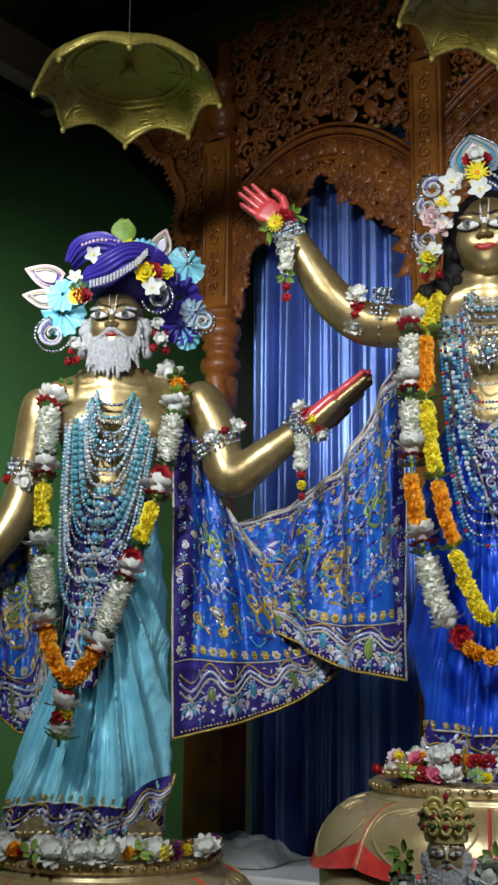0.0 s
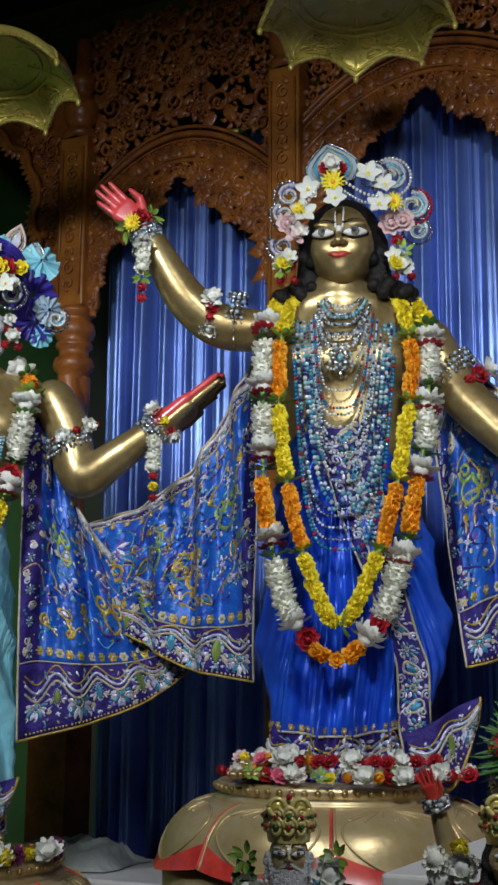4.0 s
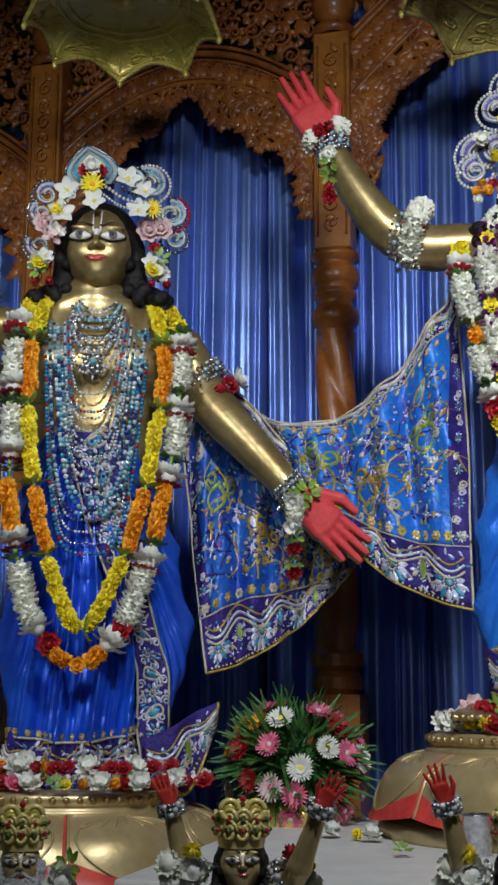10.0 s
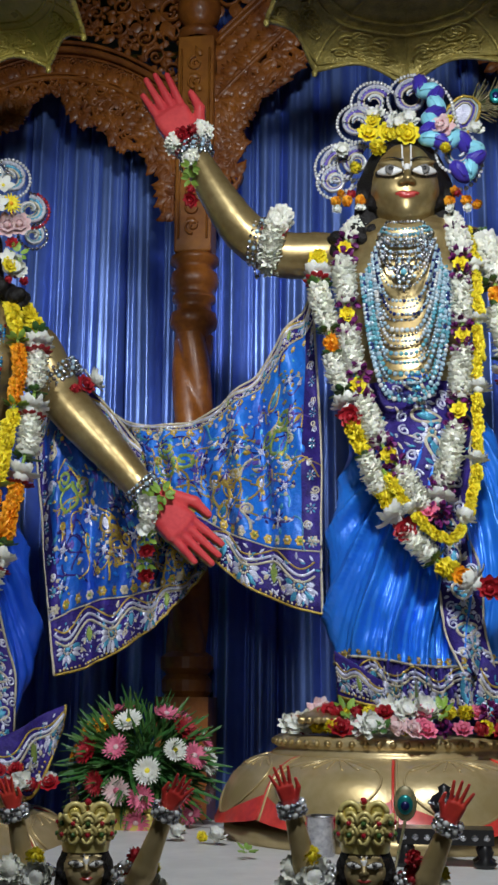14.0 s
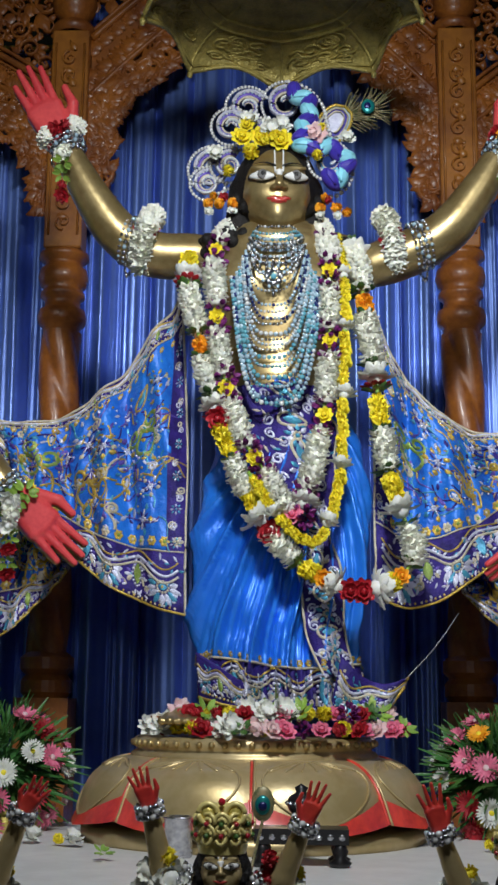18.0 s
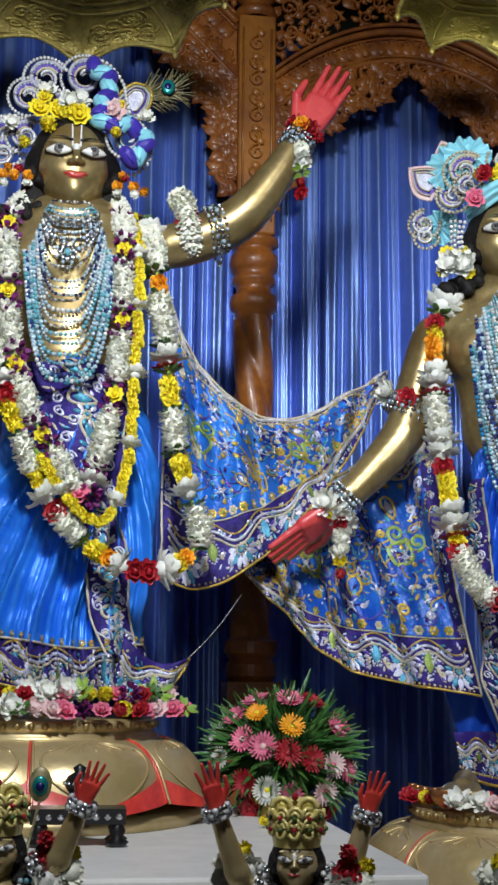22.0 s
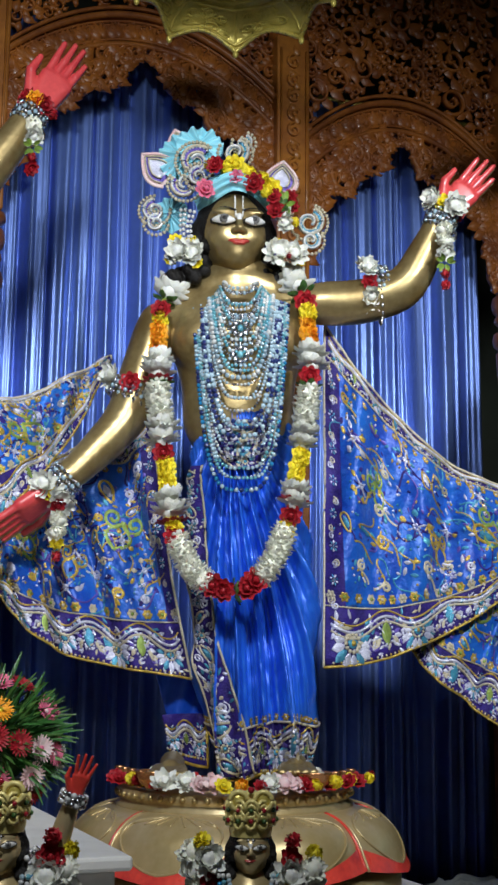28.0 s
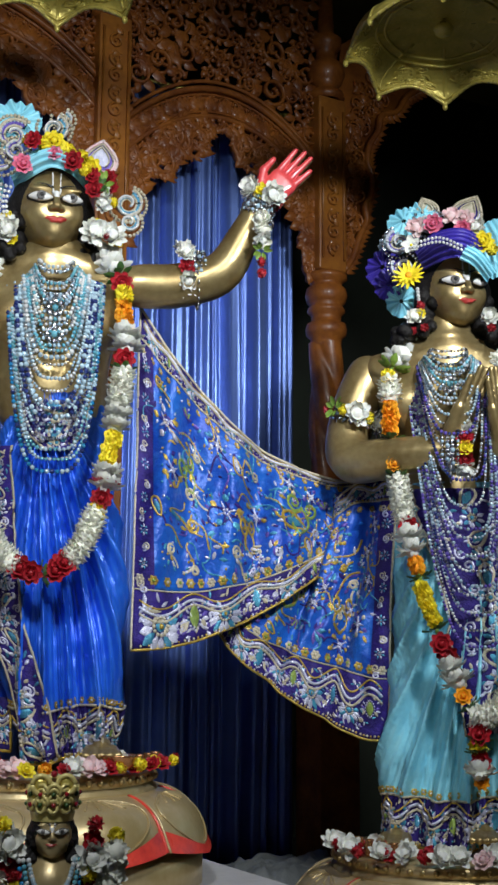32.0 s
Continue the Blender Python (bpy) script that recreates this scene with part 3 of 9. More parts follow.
    while tries < 2600 and len(spots) < 100:
        tries += 1
        x, z = rnd.uniform(x0 + 0.08, x1 - 0.08), rnd.uniform(crown - drop, top)
        zb = np.interp(x, band1[:, 0], band1[:, 1]) + 0.05
        r = rnd.choice((0.066, 0.055, 0.042, 0.03))
        if z - r * 0.8 < zb or z + r * 0.6 > top or any((x - a) ** 2 + (z - c) ** 2 < (0.90 * (r + q)) ** 2 for a, c, q in spots):
            continue
        spots.append((x, z, r))
        s, hand = rnd.uniform(0, 6.28), rnd.choice((-1, 1))
        carve(b, spiral(x, z, r * 1.05, 1.6, s, hand, 24), y + 0.02 + rnd.uniform(-0.008, 0.008), r * 0.34, 0.03)
        for q in range(6):
            a = s + hand * q * 1.0
            leaf_carving(b, x + r * 0.85 * math.cos(a), z + r * 0.85 * math.sin(a), a + hand * 0.9, r * rnd.uniform(0.8, 1.35), y + rnd.uniform(-0.006, 0.012))
        for a0, c0, q0 in spots[:-1]:
            if (x - a0) ** 2 + (z - c0) ** 2 < (1.25 * (r + q0)) ** 2:
                carve(b, curve([(x, z), ((x + a0) / 2 + 0.012 * hand, (z + c0) / 2 + 0.012), (a0, c0)], 8), y + 0.03, 0.016, 0.018, taper=False)
    b.part("pierced_scrollwork", root, kind="stuff")
    return root


def screen_post(x, kind, cap, top):
    """A post of the screen: a square carved shaft over a turned and twisted column, or a plain square post."""
    y = SCREEN_Y
    w = 0.072
    root = base("screen_post", pose(x, y, 0.652), "tall carved teak post of the altar screen", "wooden post", "posts of the screen", "structure")
    z0 = cap if kind == "turned" else 0.652
    g = 0.652
    b = Builder()
    b.box((-w, -0.06, z0 - g), (w, 0.06, top - g), WOOD_LIGHT)
    b.part("square_shaft", root, smooth=False, bevel=0.008)
    b = Builder()
    rnd = random.Random(int(x * 100))
    z = max(z0, 2.9) - g + 0.1
    k = 0
    while z < top - g - 0.08:
        hand = 1 if k % 2 else -1
        carve(b, [(px, pz) for px, pz in spiral(0.0, z, 0.032, 1.4, math.pi / 2 * hand, hand, 20)], -0.061, 0.012, 0.012, WOOD_LIGHT)
        leaf_carving(b, 0.02 * hand, z + 0.03, 1.2 * hand + 0.6, 0.045, -0.063, WOOD_LIGHT)
        z += 0.075
        k += 1
    for s in (-1, 1):
        carve(b, [(s * 0.055, max(z0, 2.9) - g + 0.05), (s * 0.055, top - g - 0.06)], -0.061, 0.010, 0.008, WOOD_LIGHT, False)
    b.part("shaft_carving", root, kind="stuff")
    if kind != "turned":
        return root
    # turned rings under the square shaft
    c = cap - g
    b = Builder()
    prof = [(0.075, c), (0.092, c - 0.01), (0.094, c - 0.03), (0.072, c - 0.045), (0.070, c - 0.06), (0.088, c - 0.075), (0.094, c - 0.105), (0.086, c - 0.135), (0.070, c - 0.15),
            (0.082, c - 0.165), (0.084, c - 0.18), (0.066, c - 0.195), (0.066, c - 0.225), (0.086, c - 0.235), (0.092, c - 0.26), (0.088, c - 0.285), (0.070, c - 0.30), (0.066, c - 0.33)]
    b.lathe(prof, WOOD, 28)
    b.part("turned_capital", root)
    b = Builder()
    n, m, zt, zb = 40, 90, c - 0.32, 1.0
    vs, fs = [], []
    for i in range(m + 1):
        z = zt + (zb - zt) * i / m
        for j in range(n):
            th = 2 * math.pi * j / n
            r = 0.058 + 0.020 * abs(math.sin(th * 1.5 + z * 9)) ** 0.8
            vs.append((r * math.cos(th), r * math.sin(th), z))
    for i in range(m):
        for j in range(n):
            k = (j + 1) % n
            fs.append((i * n + j, i * n + k, (i + 1) * n + k, (i + 1) * n + j))
    b.add(vs, fs, WOOD)
    b.part("twisted_shaft", root)
    b = Builder()
    b.lathe([(0.07, 1.02), (0.095, 1.0), (0.095, 0.96), (0.075, 0.94), (0.09, 0.92), (0.09, 0.88), (0.075, 0.86)], WOOD, 24)
    b.box((-0.095, -0.095, 0.0), (0.095, 0.095, 0.86), WOOD)
    b.part("column_base", root, smooth=False)
    return root


def post_vase(x, z):
    """The turned vase that stands on a post at the head of the screen."""
    b = Builder()
    b.lathe([(0.07, 0), (0.088, 0.015), (0.08, 0.04), (0.05, 0.06), (0.075, 0.09), (0.09, 0.13), (0.085, 0.17), (0.05, 0.2), (0.045, 0.24), (0.07, 0.26), (0.075, 0.30), (0.04, 0.33), (0.035, 0.5)], WOOD, 24)
    return b.thing("turned_finial", pose(x, SCREEN_Y, z), "turned teak finial standing on a screen post", "finial", "finials of the screen", "structure")


CAP = 3.172
for p, kind, top in (("A", "turned", 3.98), ("B", "square", 4.09), ("C", "turned", 4.07), ("D", "turned", 4.07), ("E", "square", 4.09), ("F", "turned", 3.98)):
    screen_post(POSTS[p], kind, CAP, top)
    post_vase(POSTS[p], top)
bay(POSTS["A"], POSTS["B"], 3.738, 4.55, 1)
bay(POSTS["B"], POSTS["C"], 3.909, 4.55, 2)
bay(POSTS["C"], POSTS["D"], 4.265, 4.66, 3, LOBES_WIDE, 0.62, 1.32, 0.09, 0.22)
bay(POSTS["D"], POSTS["E"], 3.909, 4.55, 4)
bay(POSTS["E"], POSTS["F"], 3.738, 4.55, 5)
Builder().box((-4.2, SCREEN_Y - 0.05, 4.67), (4.2, SCREEN_Y + 0.12, 4.90), WOOD_DARK).thing("screen_beam", None, "dark teak head beam of the altar screen", "beam", "", "structure", smooth=False, bevel=0.01)


def bracket(x, side):
    """The half arch that springs outwards from an end post."""
    root = base("end_bracket", pose(0, 0, 0), "carved teak half-arch bracket outside the end post", "bracket", "end brackets of the screen", "structure")
    y = SCREEN_Y
    edge = [(0.08, 3.19), (0.13, 3.26), (0.17, 3.37), (0.21, 3.45), (0.20, 3.52), (0.235, 3.58), (0.245, 3.66), (0.215, 3.73), (0.23, 3.82), (0.28, 3.90), (0.30, 3.98), (0.39, 4.02), (0.45, 4.11), (0.56, 4.19), (0.72, 4.33), (0.9, 4.45)]
    e = curve([(x + side * a, z) for a, z in edge], 60)
    b = Builder()
    vs, fs = [], []
    for i in range(60):
        inner = max(0.07, abs(e[i][0] - x) - 0.44)
        for dy in (0.0, 0.05):
            vs += [(x + side * inner, y + dy, e[i][1] + (0.12 if inner > 0.08 else 0)), (e[i][0], y + dy, e[i][1])]
    for i in range(59):
        a, c = i * 4, i * 4 + 4
        fs += [(a, a + 1, c + 1, c), (a + 2, c + 2, c + 3, a + 3), (a + 1, a + 3, c + 3, c + 1)]
    b.add(vs, fs, WOOD)
    b.part("bracket_board", root)
    b = Builder()
    carve(b, e, y - 0.004, 0.035, 0.03, taper=False)
    rnd = random.Random(9)
    for i in range(1, 58):
        d = e[i + 1] - e[i - 1]
        leaf_carving(b, e[i][0], e[i][1], math.atan2(d[1], d[0]) - side * math.pi / 2, 0.05, y - 0.01)
        t = rnd.uniform(0.3, 0.75)
        inner = max(0.08, abs(e[i][0] - x) - 0.40)
        px = x + side * (inner + (abs(e[i][0] - x) - inner) * t)
        carve(b, spiral(px, e[i][1] + 0.03, 0.04, 1.5, rnd.uniform(0, 6), rnd.choice((-1, 1)), 20), y - 0.002, 0.014, 0.016)
        leaf_carving(b, px, e[i][1] + 0.02, rnd.uniform(0, 6), 0.06, y - 0.006)
    b.part("bracket_carving", root, kind="stuff")


bracket(POSTS["A"], -1)
bracket(POSTS["F"], 1)

# ---------------------------------------------------------------- lotus pedestals


def pedestal(i, r_top, r_mid, h, shift=0.0, red=True, ring=0.042, label="golden lotus pedestal with petals edged in red lacquer"):
    """A domed lotus of brass petals under a figure; its top is the figure's ground."""
    root = base("lotus_pedestal", place(i) @ pose(shift, 0.0, -h), label, "pedestal", "lotus pedestals")
    b = Builder()
    b.lathe([(0.0, h - 0.006), (r_top * 0.97, h - 0.006), (r_top, h - 0.012), (r_top, h - 0.035), (r_top * 0.97, h - 0.04), (r_top * 1.02, h - 0.05), (r_top * 1.03, h - 0.07), (r_top * 0.95, h - 0.08)], BRASS_PALE, 56)
    b.part("top_disc", root)
    b = Builder()
    for j in range(60):
        a = j * 2 * math.pi / 60
        b.ball((r_top * 1.005 * math.cos(a), r_top * 1.005 * math.sin(a), h - 0.023), 0.010, BRASS, 6, 4)
    b.part("beaded_rim", root, kind="stuff")
    b = Builder()
    b.lathe([(r_mid * 0.80, h * 0.35), (r_mid * 0.93, ring + 0.003), (r_mid * 0.99, ring), (r_mid * 1.03, ring - 0.012), (r_mid * 1.03, 0.0), (0, 0)], BRASS_PALE, 56)
    b.part("base_ring", root)
    n = 8
    half = math.pi / n

    def petal(u, v, lift=0.0, grow=1.0):
        a = (u * 2 - 1) * half * 1.04 * grow
        e = abs(u * 2 - 1)
        s = v
        r = r_top * 0.96 + (r_mid - r_top * 0.96) * math.sin(math.pi / 2 * s) ** 0.75
        r += 0.030 * (1 - e * e) * math.sin(math.pi * min(1, s * 0.9 + 0.08))
        z = h - 0.058 - (h - 0.086 - ring) * s ** 1.5
        z -= 0.040 * (1 - e) ** 0.8 * s**5 - 0.014 * s**14 * (1 - e)
        r += (0.045 * s**6) * (1 - 0.5 * e)
        return ((r + lift) * math.cos(a), (r + lift) * math.sin(a), z)

    body = Builder().grid(lambda u, v: petal(u, v), 17, 18, BRASS_PALE).mesh("petal")
    rim = Builder()
    edge = [petal(0.02, v, 0.004) for v in np.linspace(0.05, 1, 20)]
    rim.tube(edge, 0.004, RED if red else BRASS, 6)
    rim.tube([petal(0.045, v, 0.004) for v in np.linspace(0.05, 1, 20)], 0.004, BRASS_PALE, 6)
    if red:
        rim.grid(lambda u, v: petal(u, 1 - (1 - v) * (0.10 + 0.20 * abs(2 * u - 1) ** 1.6), 0.004), 25, 6, RED)
    rim = rim.mesh("red_edge")
    vein = Builder()
    vein.tube([petal(0.5 + 0.40 * math.cos(t) * (1 - 0.12 * math.sin(t)), 0.50 + 0.40 * math.sin(t), 0.003) for t in np.linspace(0, 2 * math.pi, 44, endpoint=False)], 0.0035, BRASS_PALE, 6, closed=True)
    for q in range(7):
        u0 = 0.5 + (q - 3) * 0.07
        vein.tube([petal(0.5 + (u0 - 0.5) * (0.5 + 1.2 * v), 0.10 + 0.20 * v, 0.002) for v in np.linspace(0, 1, 8)], 0.003, BRASS_PALE, 5)
    vein = vein.mesh("petal_relief")
    for j in range(n):
        t = pose(0, 0, 0, 0, 0, j * 360 / n - 90 + 22.5)
        leaf = share("petal", body, root, t)
        share("petal_edge", rim, leaf, Matrix.Identity(4))
        share("petal_relief", vein, leaf, Matrix.Identity(4))
    return root


pedestal(3, 0.345, 0.475, SPOTS[3][2] - DAIS, -0.068)
pedestal(2, 0.345, 0.485, SPOTS[2][2] - 0.861, -0.04, ring=0.14)
pedestal(4, 0.34, 0.47, SPOTS[4][2] - 0.861, -0.02, ring=0.095)
pedestal(1, 0.36, 0.48, SPOTS[1][2] - 0.651, ring=0.10)
pedestal(5, 0.36, 0.48, SPOTS[5][2] - 0.651)

# ---------------------------------------------------------------- hanging parasols


def parasol(i, centre, r, h, material, tilt, wire=True, ribs=8, label="hanging brass ceremonial parasol with a scalloped embossed rim"):
    root = base("parasol", place(i) @ pose(*centre) @ pose(0, 0, 0, tilt), label, "parasol", "parasols over the figures")
    rnd = random.Random(i)

    def fn(u, v):
        a = u * 2 * math.pi
        seg = (u * ribs) % 1
        sc = 1 - 0.11 * math.sin(math.pi * seg) * v**4
        rr = r * math.sin(v * math.pi / 2 * 0.97) * sc
        z = h * math.cos(v * math.pi / 2) - 0.02 * v**8 + 0.02 * math.sin(math.pi * seg) * v**2 + 0.05 * math.sin(math.pi * seg) * v**6 * 0.6
        return (rr * math.cos(a), rr * math.sin(a), z)

    b = Builder().grid(fn, ribs * 8, 16, material, wrap=True)
    canopy = b.part("canopy", root, thick=0.006)
    b = Builder()
    rim = [fn(u, 1.0) for u in np.linspace(0, 1, ribs * 10, endpoint=False)]
    b.tube(rim, 0.008, material, 6, closed=True)
    for p in rim:
        b.ball(p, 0.0085, BRASS if material is BRASS_OLD else material, 5, 4)
    b.part("beaded_rim", root, kind="stuff")
    rib = Builder()
    rib.tube([fn(0.0, v) for v in np.linspace(0.3, 1, 12)], 0.007, material, 6)
    p = fn(0, 1.0)
    rib.ball((p[0], p[1], p[2] - 0.008), 0.011, material, 7, 5, (1, 1, 1.4))
    rib = rib.mesh("rib")
    for j in range(ribs):
        share("rib", rib, root, pose(0, 0, 0, 0, 0, j * 360 / ribs))
    # embossing on the under side
    b = Builder()
    for ring in (0.42, 0.5, 0.92):
        b.tube([np.array(fn(u, ring)) * (0.985, 0.985, 1) - (0, 0, 0.006) for u in np.linspace(0, 1, 64, endpoint=False)], 0.006, material, 5, closed=True)
    for j in range(ribs):
        for k in range(15):
            u0, v0 = (j + rnd.uniform(0.2, 0.8)) / ribs, rnd.uniform(0.56, 0.88)
            s = rnd.uniform(0.05, 0.09)
            hand = rnd.choice((-1, 1))
            pts = []
            for t in np.linspace(0, 1, 14):
                a = hand * t * 9 + k
                q = np.array(fn((u0 + s / ribs * 2.2 * (1 - 0.8 * t) * math.cos(a)) % 1, min(0.9, v0 + s * (1 - 0.8 * t) * math.sin(a))))
                pts.append(q * (0.985, 0.985, 1) - (0, 0, 0.004))
            b.tube(pts, 0.0045, material, 5)
    b.part("embossing", canopy, kind="stuff")
    b = Builder()
    b.lathe([(0.0, h - 0.05), (0.03, h - 0.045), (0.035, h - 0.03), (0.02, h - 0.01)], material, 16)
    b.lathe([(0.05, h), (0.03, h + 0.02), (0.012, h + 0.05), (0.0, h + 0.06)], material, 16)
    b.part("hub", root)
    b = Builder()
    b.tube([(0, 0, h + 0.05), (0.012, 0, h + 0.065), (0, 0, h + 0.085), (-0.010, 0, h + 0.075)], 0.004, WIRE, 6)
    b.tube([(0, 0, h + 0.085), (0, 0, Z1 - 0.01 - SPOTS[i][2] - centre[2])], 0.0025, WIRE, 5)
    b.part("hanging_wire", root, "thin grey hanging wire")
    return root


parasol(1, (-0.003, -0.000, 2.570), 0.33, 0.11, BRASS_OLD, -5)
parasol(2, (0.053, -0.000, 2.452), 0.325, 0.12, BRASS_OLD, -3)
parasol(3, (0.000, -0.000, 2.287), 0.455, 0.14, BRASS_DULL, -3, label="large hanging parasol of dull embossed brass over the middle figure")
parasol(4, (-0.042, 0.000, 2.519), 0.325, 0.12, BRASS_OLD, -3)
parasol(5, (0.030, 0.000, 2.646), 0.34, 0.11, BRASS_OLD, -5)

# ---------------------------------------------------------------- brass figures


def V(p):
    return np.array(p, float)


def head_prims(centre, s, turn, hair, slots, nod=0.0, beard=False):
    """A plain stylised head: s is the height of the face, turn its yaw in degrees."""
    R = np.array(Euler((radians(nod), 0, radians(turn))).to_matrix())
    c = V(centre) - V((0, 0, 0.15 * s))
    G, W, K, I, L, H, B = (slots[k] for k in ("skin", "white", "black", "iris", "lip", "hair", "beard"))

    def at(x, y, z):
        return c + R @ (V((x, y, z)) * s)

    out = []

    def egg(p, r, m, k=0.02):
        out.append((at(*p), at(*p), V(r) * s, V(r) * s, m, k * s / 0.27))

    def rod(p, q, r0, r1, m, k=0.01):
        out.append((at(*p), at(*q), r0 * s, r1 * s, m, k * s / 0.27))

    if hair:
        egg((0, 0.12, 0.16), (0.52, 0.46, 0.56), H)
        for sx in (-1, 1):
            rod((sx * 0.42, 0.10, 0.1), (sx * 0.46, 0.14, -0.45), 0.16, 0.17, H, 0.02)
            for q in range(7):
                out.append((at(sx * (0.46 + 0.07 * math.sin(q * 2.3)), 0.02 + 0.1 * math.cos(q * 1.7), 0.05 - q * 0.11),) * 2 + (0.085 * s, 0.085 * s, H, 0.006))
            for q in range(16):
                out.append((at(sx * (0.50 + 0.055 * (q % 8)), 0.04 + 0.09 * math.cos(q * 1.7), -0.40 - 0.03 * (q % 8) - 0.10 * (q // 8) + 0.03 * math.sin(q * 2.1)),) * 2 + (0.085 * s, 0.085 * s, H, 0.006))
    egg((0, 0.05, 0.08), (0.435, 0.47, 0.54), G)
    egg((0, -0.07, -0.16), (0.325, 0.35, 0.31), G, 0.03)
    egg((0, -0.22, -0.36), (0.13, 0.15, 0.11), G, 0.03)
    for sx in (-1, 1):
        egg((sx * 0.20, -0.25, -0.08), (0.14, 0.12, 0.15), G, 0.03)
        egg((sx * 0.42, 0.08, -0.02), (0.05, 0.09, 0.15), G, 0.01)
        egg((sx * 0.19, -0.315, 0.235), (0.15, 0.05, 0.035), G, 0.012)
    rod((0, -0.40, 0.16), (0, -0.50, -0.03), 0.030, 0.048, G, 0.008)
    egg((0, -0.50, -0.045), (0.056, 0.055, 0.046), G, 0.006)

    def front(x):
        return 0.05 - 0.47 * math.sqrt(max(0.05, 1 - (x / 0.435) ** 2))

    for sx in (-1, 1):
        egg((sx * 0.060, -0.455, -0.06), (0.042, 0.055, 0.034), G, 0.006)
        for wide, tall, proud, deep, slot in ((1.00, 0.080, 0.100, 0.055, K), (0.86, 0.064, 0.120, 0.026, W)):
            for q in range(17):
                t = q / 16
                x = 0.206 + (t - 0.5) * 0.27 * wide
                r = tall * (0.22 + 0.78 * math.sin(math.pi * (0.06 + 0.88 * t)) ** 0.9)
                c0 = (sx * x, front(x) - proud + deep, 0.080 + 0.045 * (t - 0.45) + (0.009 if slot == K else 0.0))
                egg(c0, (0.030, deep, r), slot, 0.0)
        egg((sx * 0.198, front(0.198) - 0.114, 0.088), (0.066, 0.030, 0.062), I, 0.0)
        egg((sx * 0.198, front(0.198) - 0.130, 0.088), (0.032, 0.026, 0.032), K, 0.0)
        for q in range(7):
            a, b = q / 7, (q + 1) / 7
            zz = lambda t: 0.200 + 0.075 * math.sin(math.pi * (0.12 + 0.7 * t))  # noqa: E731
            yy = lambda t: -0.425 + 0.115 * t * t  # noqa: E731
            rod((sx * (0.05 + 0.32 * a), yy(a), zz(a)), (sx * (0.05 + 0.32 * b), yy(b), zz(b)), 0.012 * (1.25 - a), 0.012 * (1.25 - b), K, 0.0)
        rod((sx * 0.047, -0.432, 0.15), (sx * 0.054, -0.375, 0.44), 0.013, 0.012, W, 0.0)
    rod((0, -0.468, 0.05), (0, -0.435, 0.14), 0.020, 0.042, W, 0.0)
    for sx in (-1, 1):
        egg((sx * 0.055, -0.405, -0.185), (0.088, 0.040, 0.021), L, 0.0)
    egg((0, -0.405, -0.214), (0.095, 0.042, 0.024), L, 0.0)
    if beard:
        rnd = random.Random(4)
        for q in range(190):
            a = rnd.uniform(-1.25, 1.25)
            zz = rnd.uniform(-0.34, -0.22) + 0.05 * abs(a)
            p = (0.40 * math.sin(a), -0.38 * math.cos(a) + 0.02, zz + (0.28 if abs(a) > 0.95 else 0))
            rod(p, (p[0] * 1.15 + rnd.uniform(-0.05, 0.05), p[1] - 0.06, p[2] - rnd.uniform(0.30, 0.62) + 0.14 * abs(a)), 0.046, 0.016, B, 0.004)
        for sx in (-1, 1):
            rod((sx * 0.03, -0.45, -0.14), (sx * 0.28, -0.34, -0.30), 0.035, 0.02, B, 0.006)
            for q in range(5):
                rod((sx * 0.21 + sx * 0.03 * q, -0.42 + 0.02 * q, 0.20), (sx * 0.23 + sx * 0.03 * q, -0.415 + 0.02 * q, 0.21), 0.025, 0.025, B, 0.0)
            for q in range(5):
                out.append((at(sx * (0.47 + 0.03 * math.sin(q * 2)), -0.05, 0.05 - 0.12 * q),) * 2 + (0.09 * s, 0.07 * s, B, 0.006))
    return out


def hand_prims(wrist, tip, across, slot, spread=1.0, thumb=1):
    """A flat open hand from the wrist to the finger tips; across points from the little finger to the first."""
    w, t = V(wrist), V(tip)
    L = np.linalg.norm(t - w)
    d = (t - w) / L
    a = V(across) - d * (V(across) @ d)
    a /= np.linalg.norm(a)
    out = []
    for j in range(4):
        o = (j - 1.5) / 1.5
        root = w + d * 0.10 * L + a * o * 0.075 * L
        kn = w + d * (0.52 - 0.03 * abs(o)) * L + a * o * 0.135 * L
        out.append((root, kn, 0.094 * L, 0.070 * L, slot, 0.016))
        far = w + d * (1.0 - 0.07 * o * o - (0.08 if j == 0 else 0)) * L + a * o * 0.168 * L * spread
        mid = (kn + far) / 2
        out.append((kn, mid, 0.050 * L, 0.043 * L, slot, 0.003))
        out.append((mid, far, 0.043 * L, 0.033 * L, slot, 0.003))
    b0 = w + d * 0.18 * L + a * thumb * 0.16 * L
    b1 = w + d * 0.42 * L + a * thumb * 0.30 * L
    b2 = w + d * 0.62 * L + a * thumb * 0.30 * L
    out += [(b0, b1, 0.075 * L, 0.058 * L, slot, 0.010), (b1, b2, 0.056 * L, 0.038 * L, slot, 0.005)]
    g = min(1.0, L / 0.25)
    return [(*q[:5], q[5] * g) for q in out]


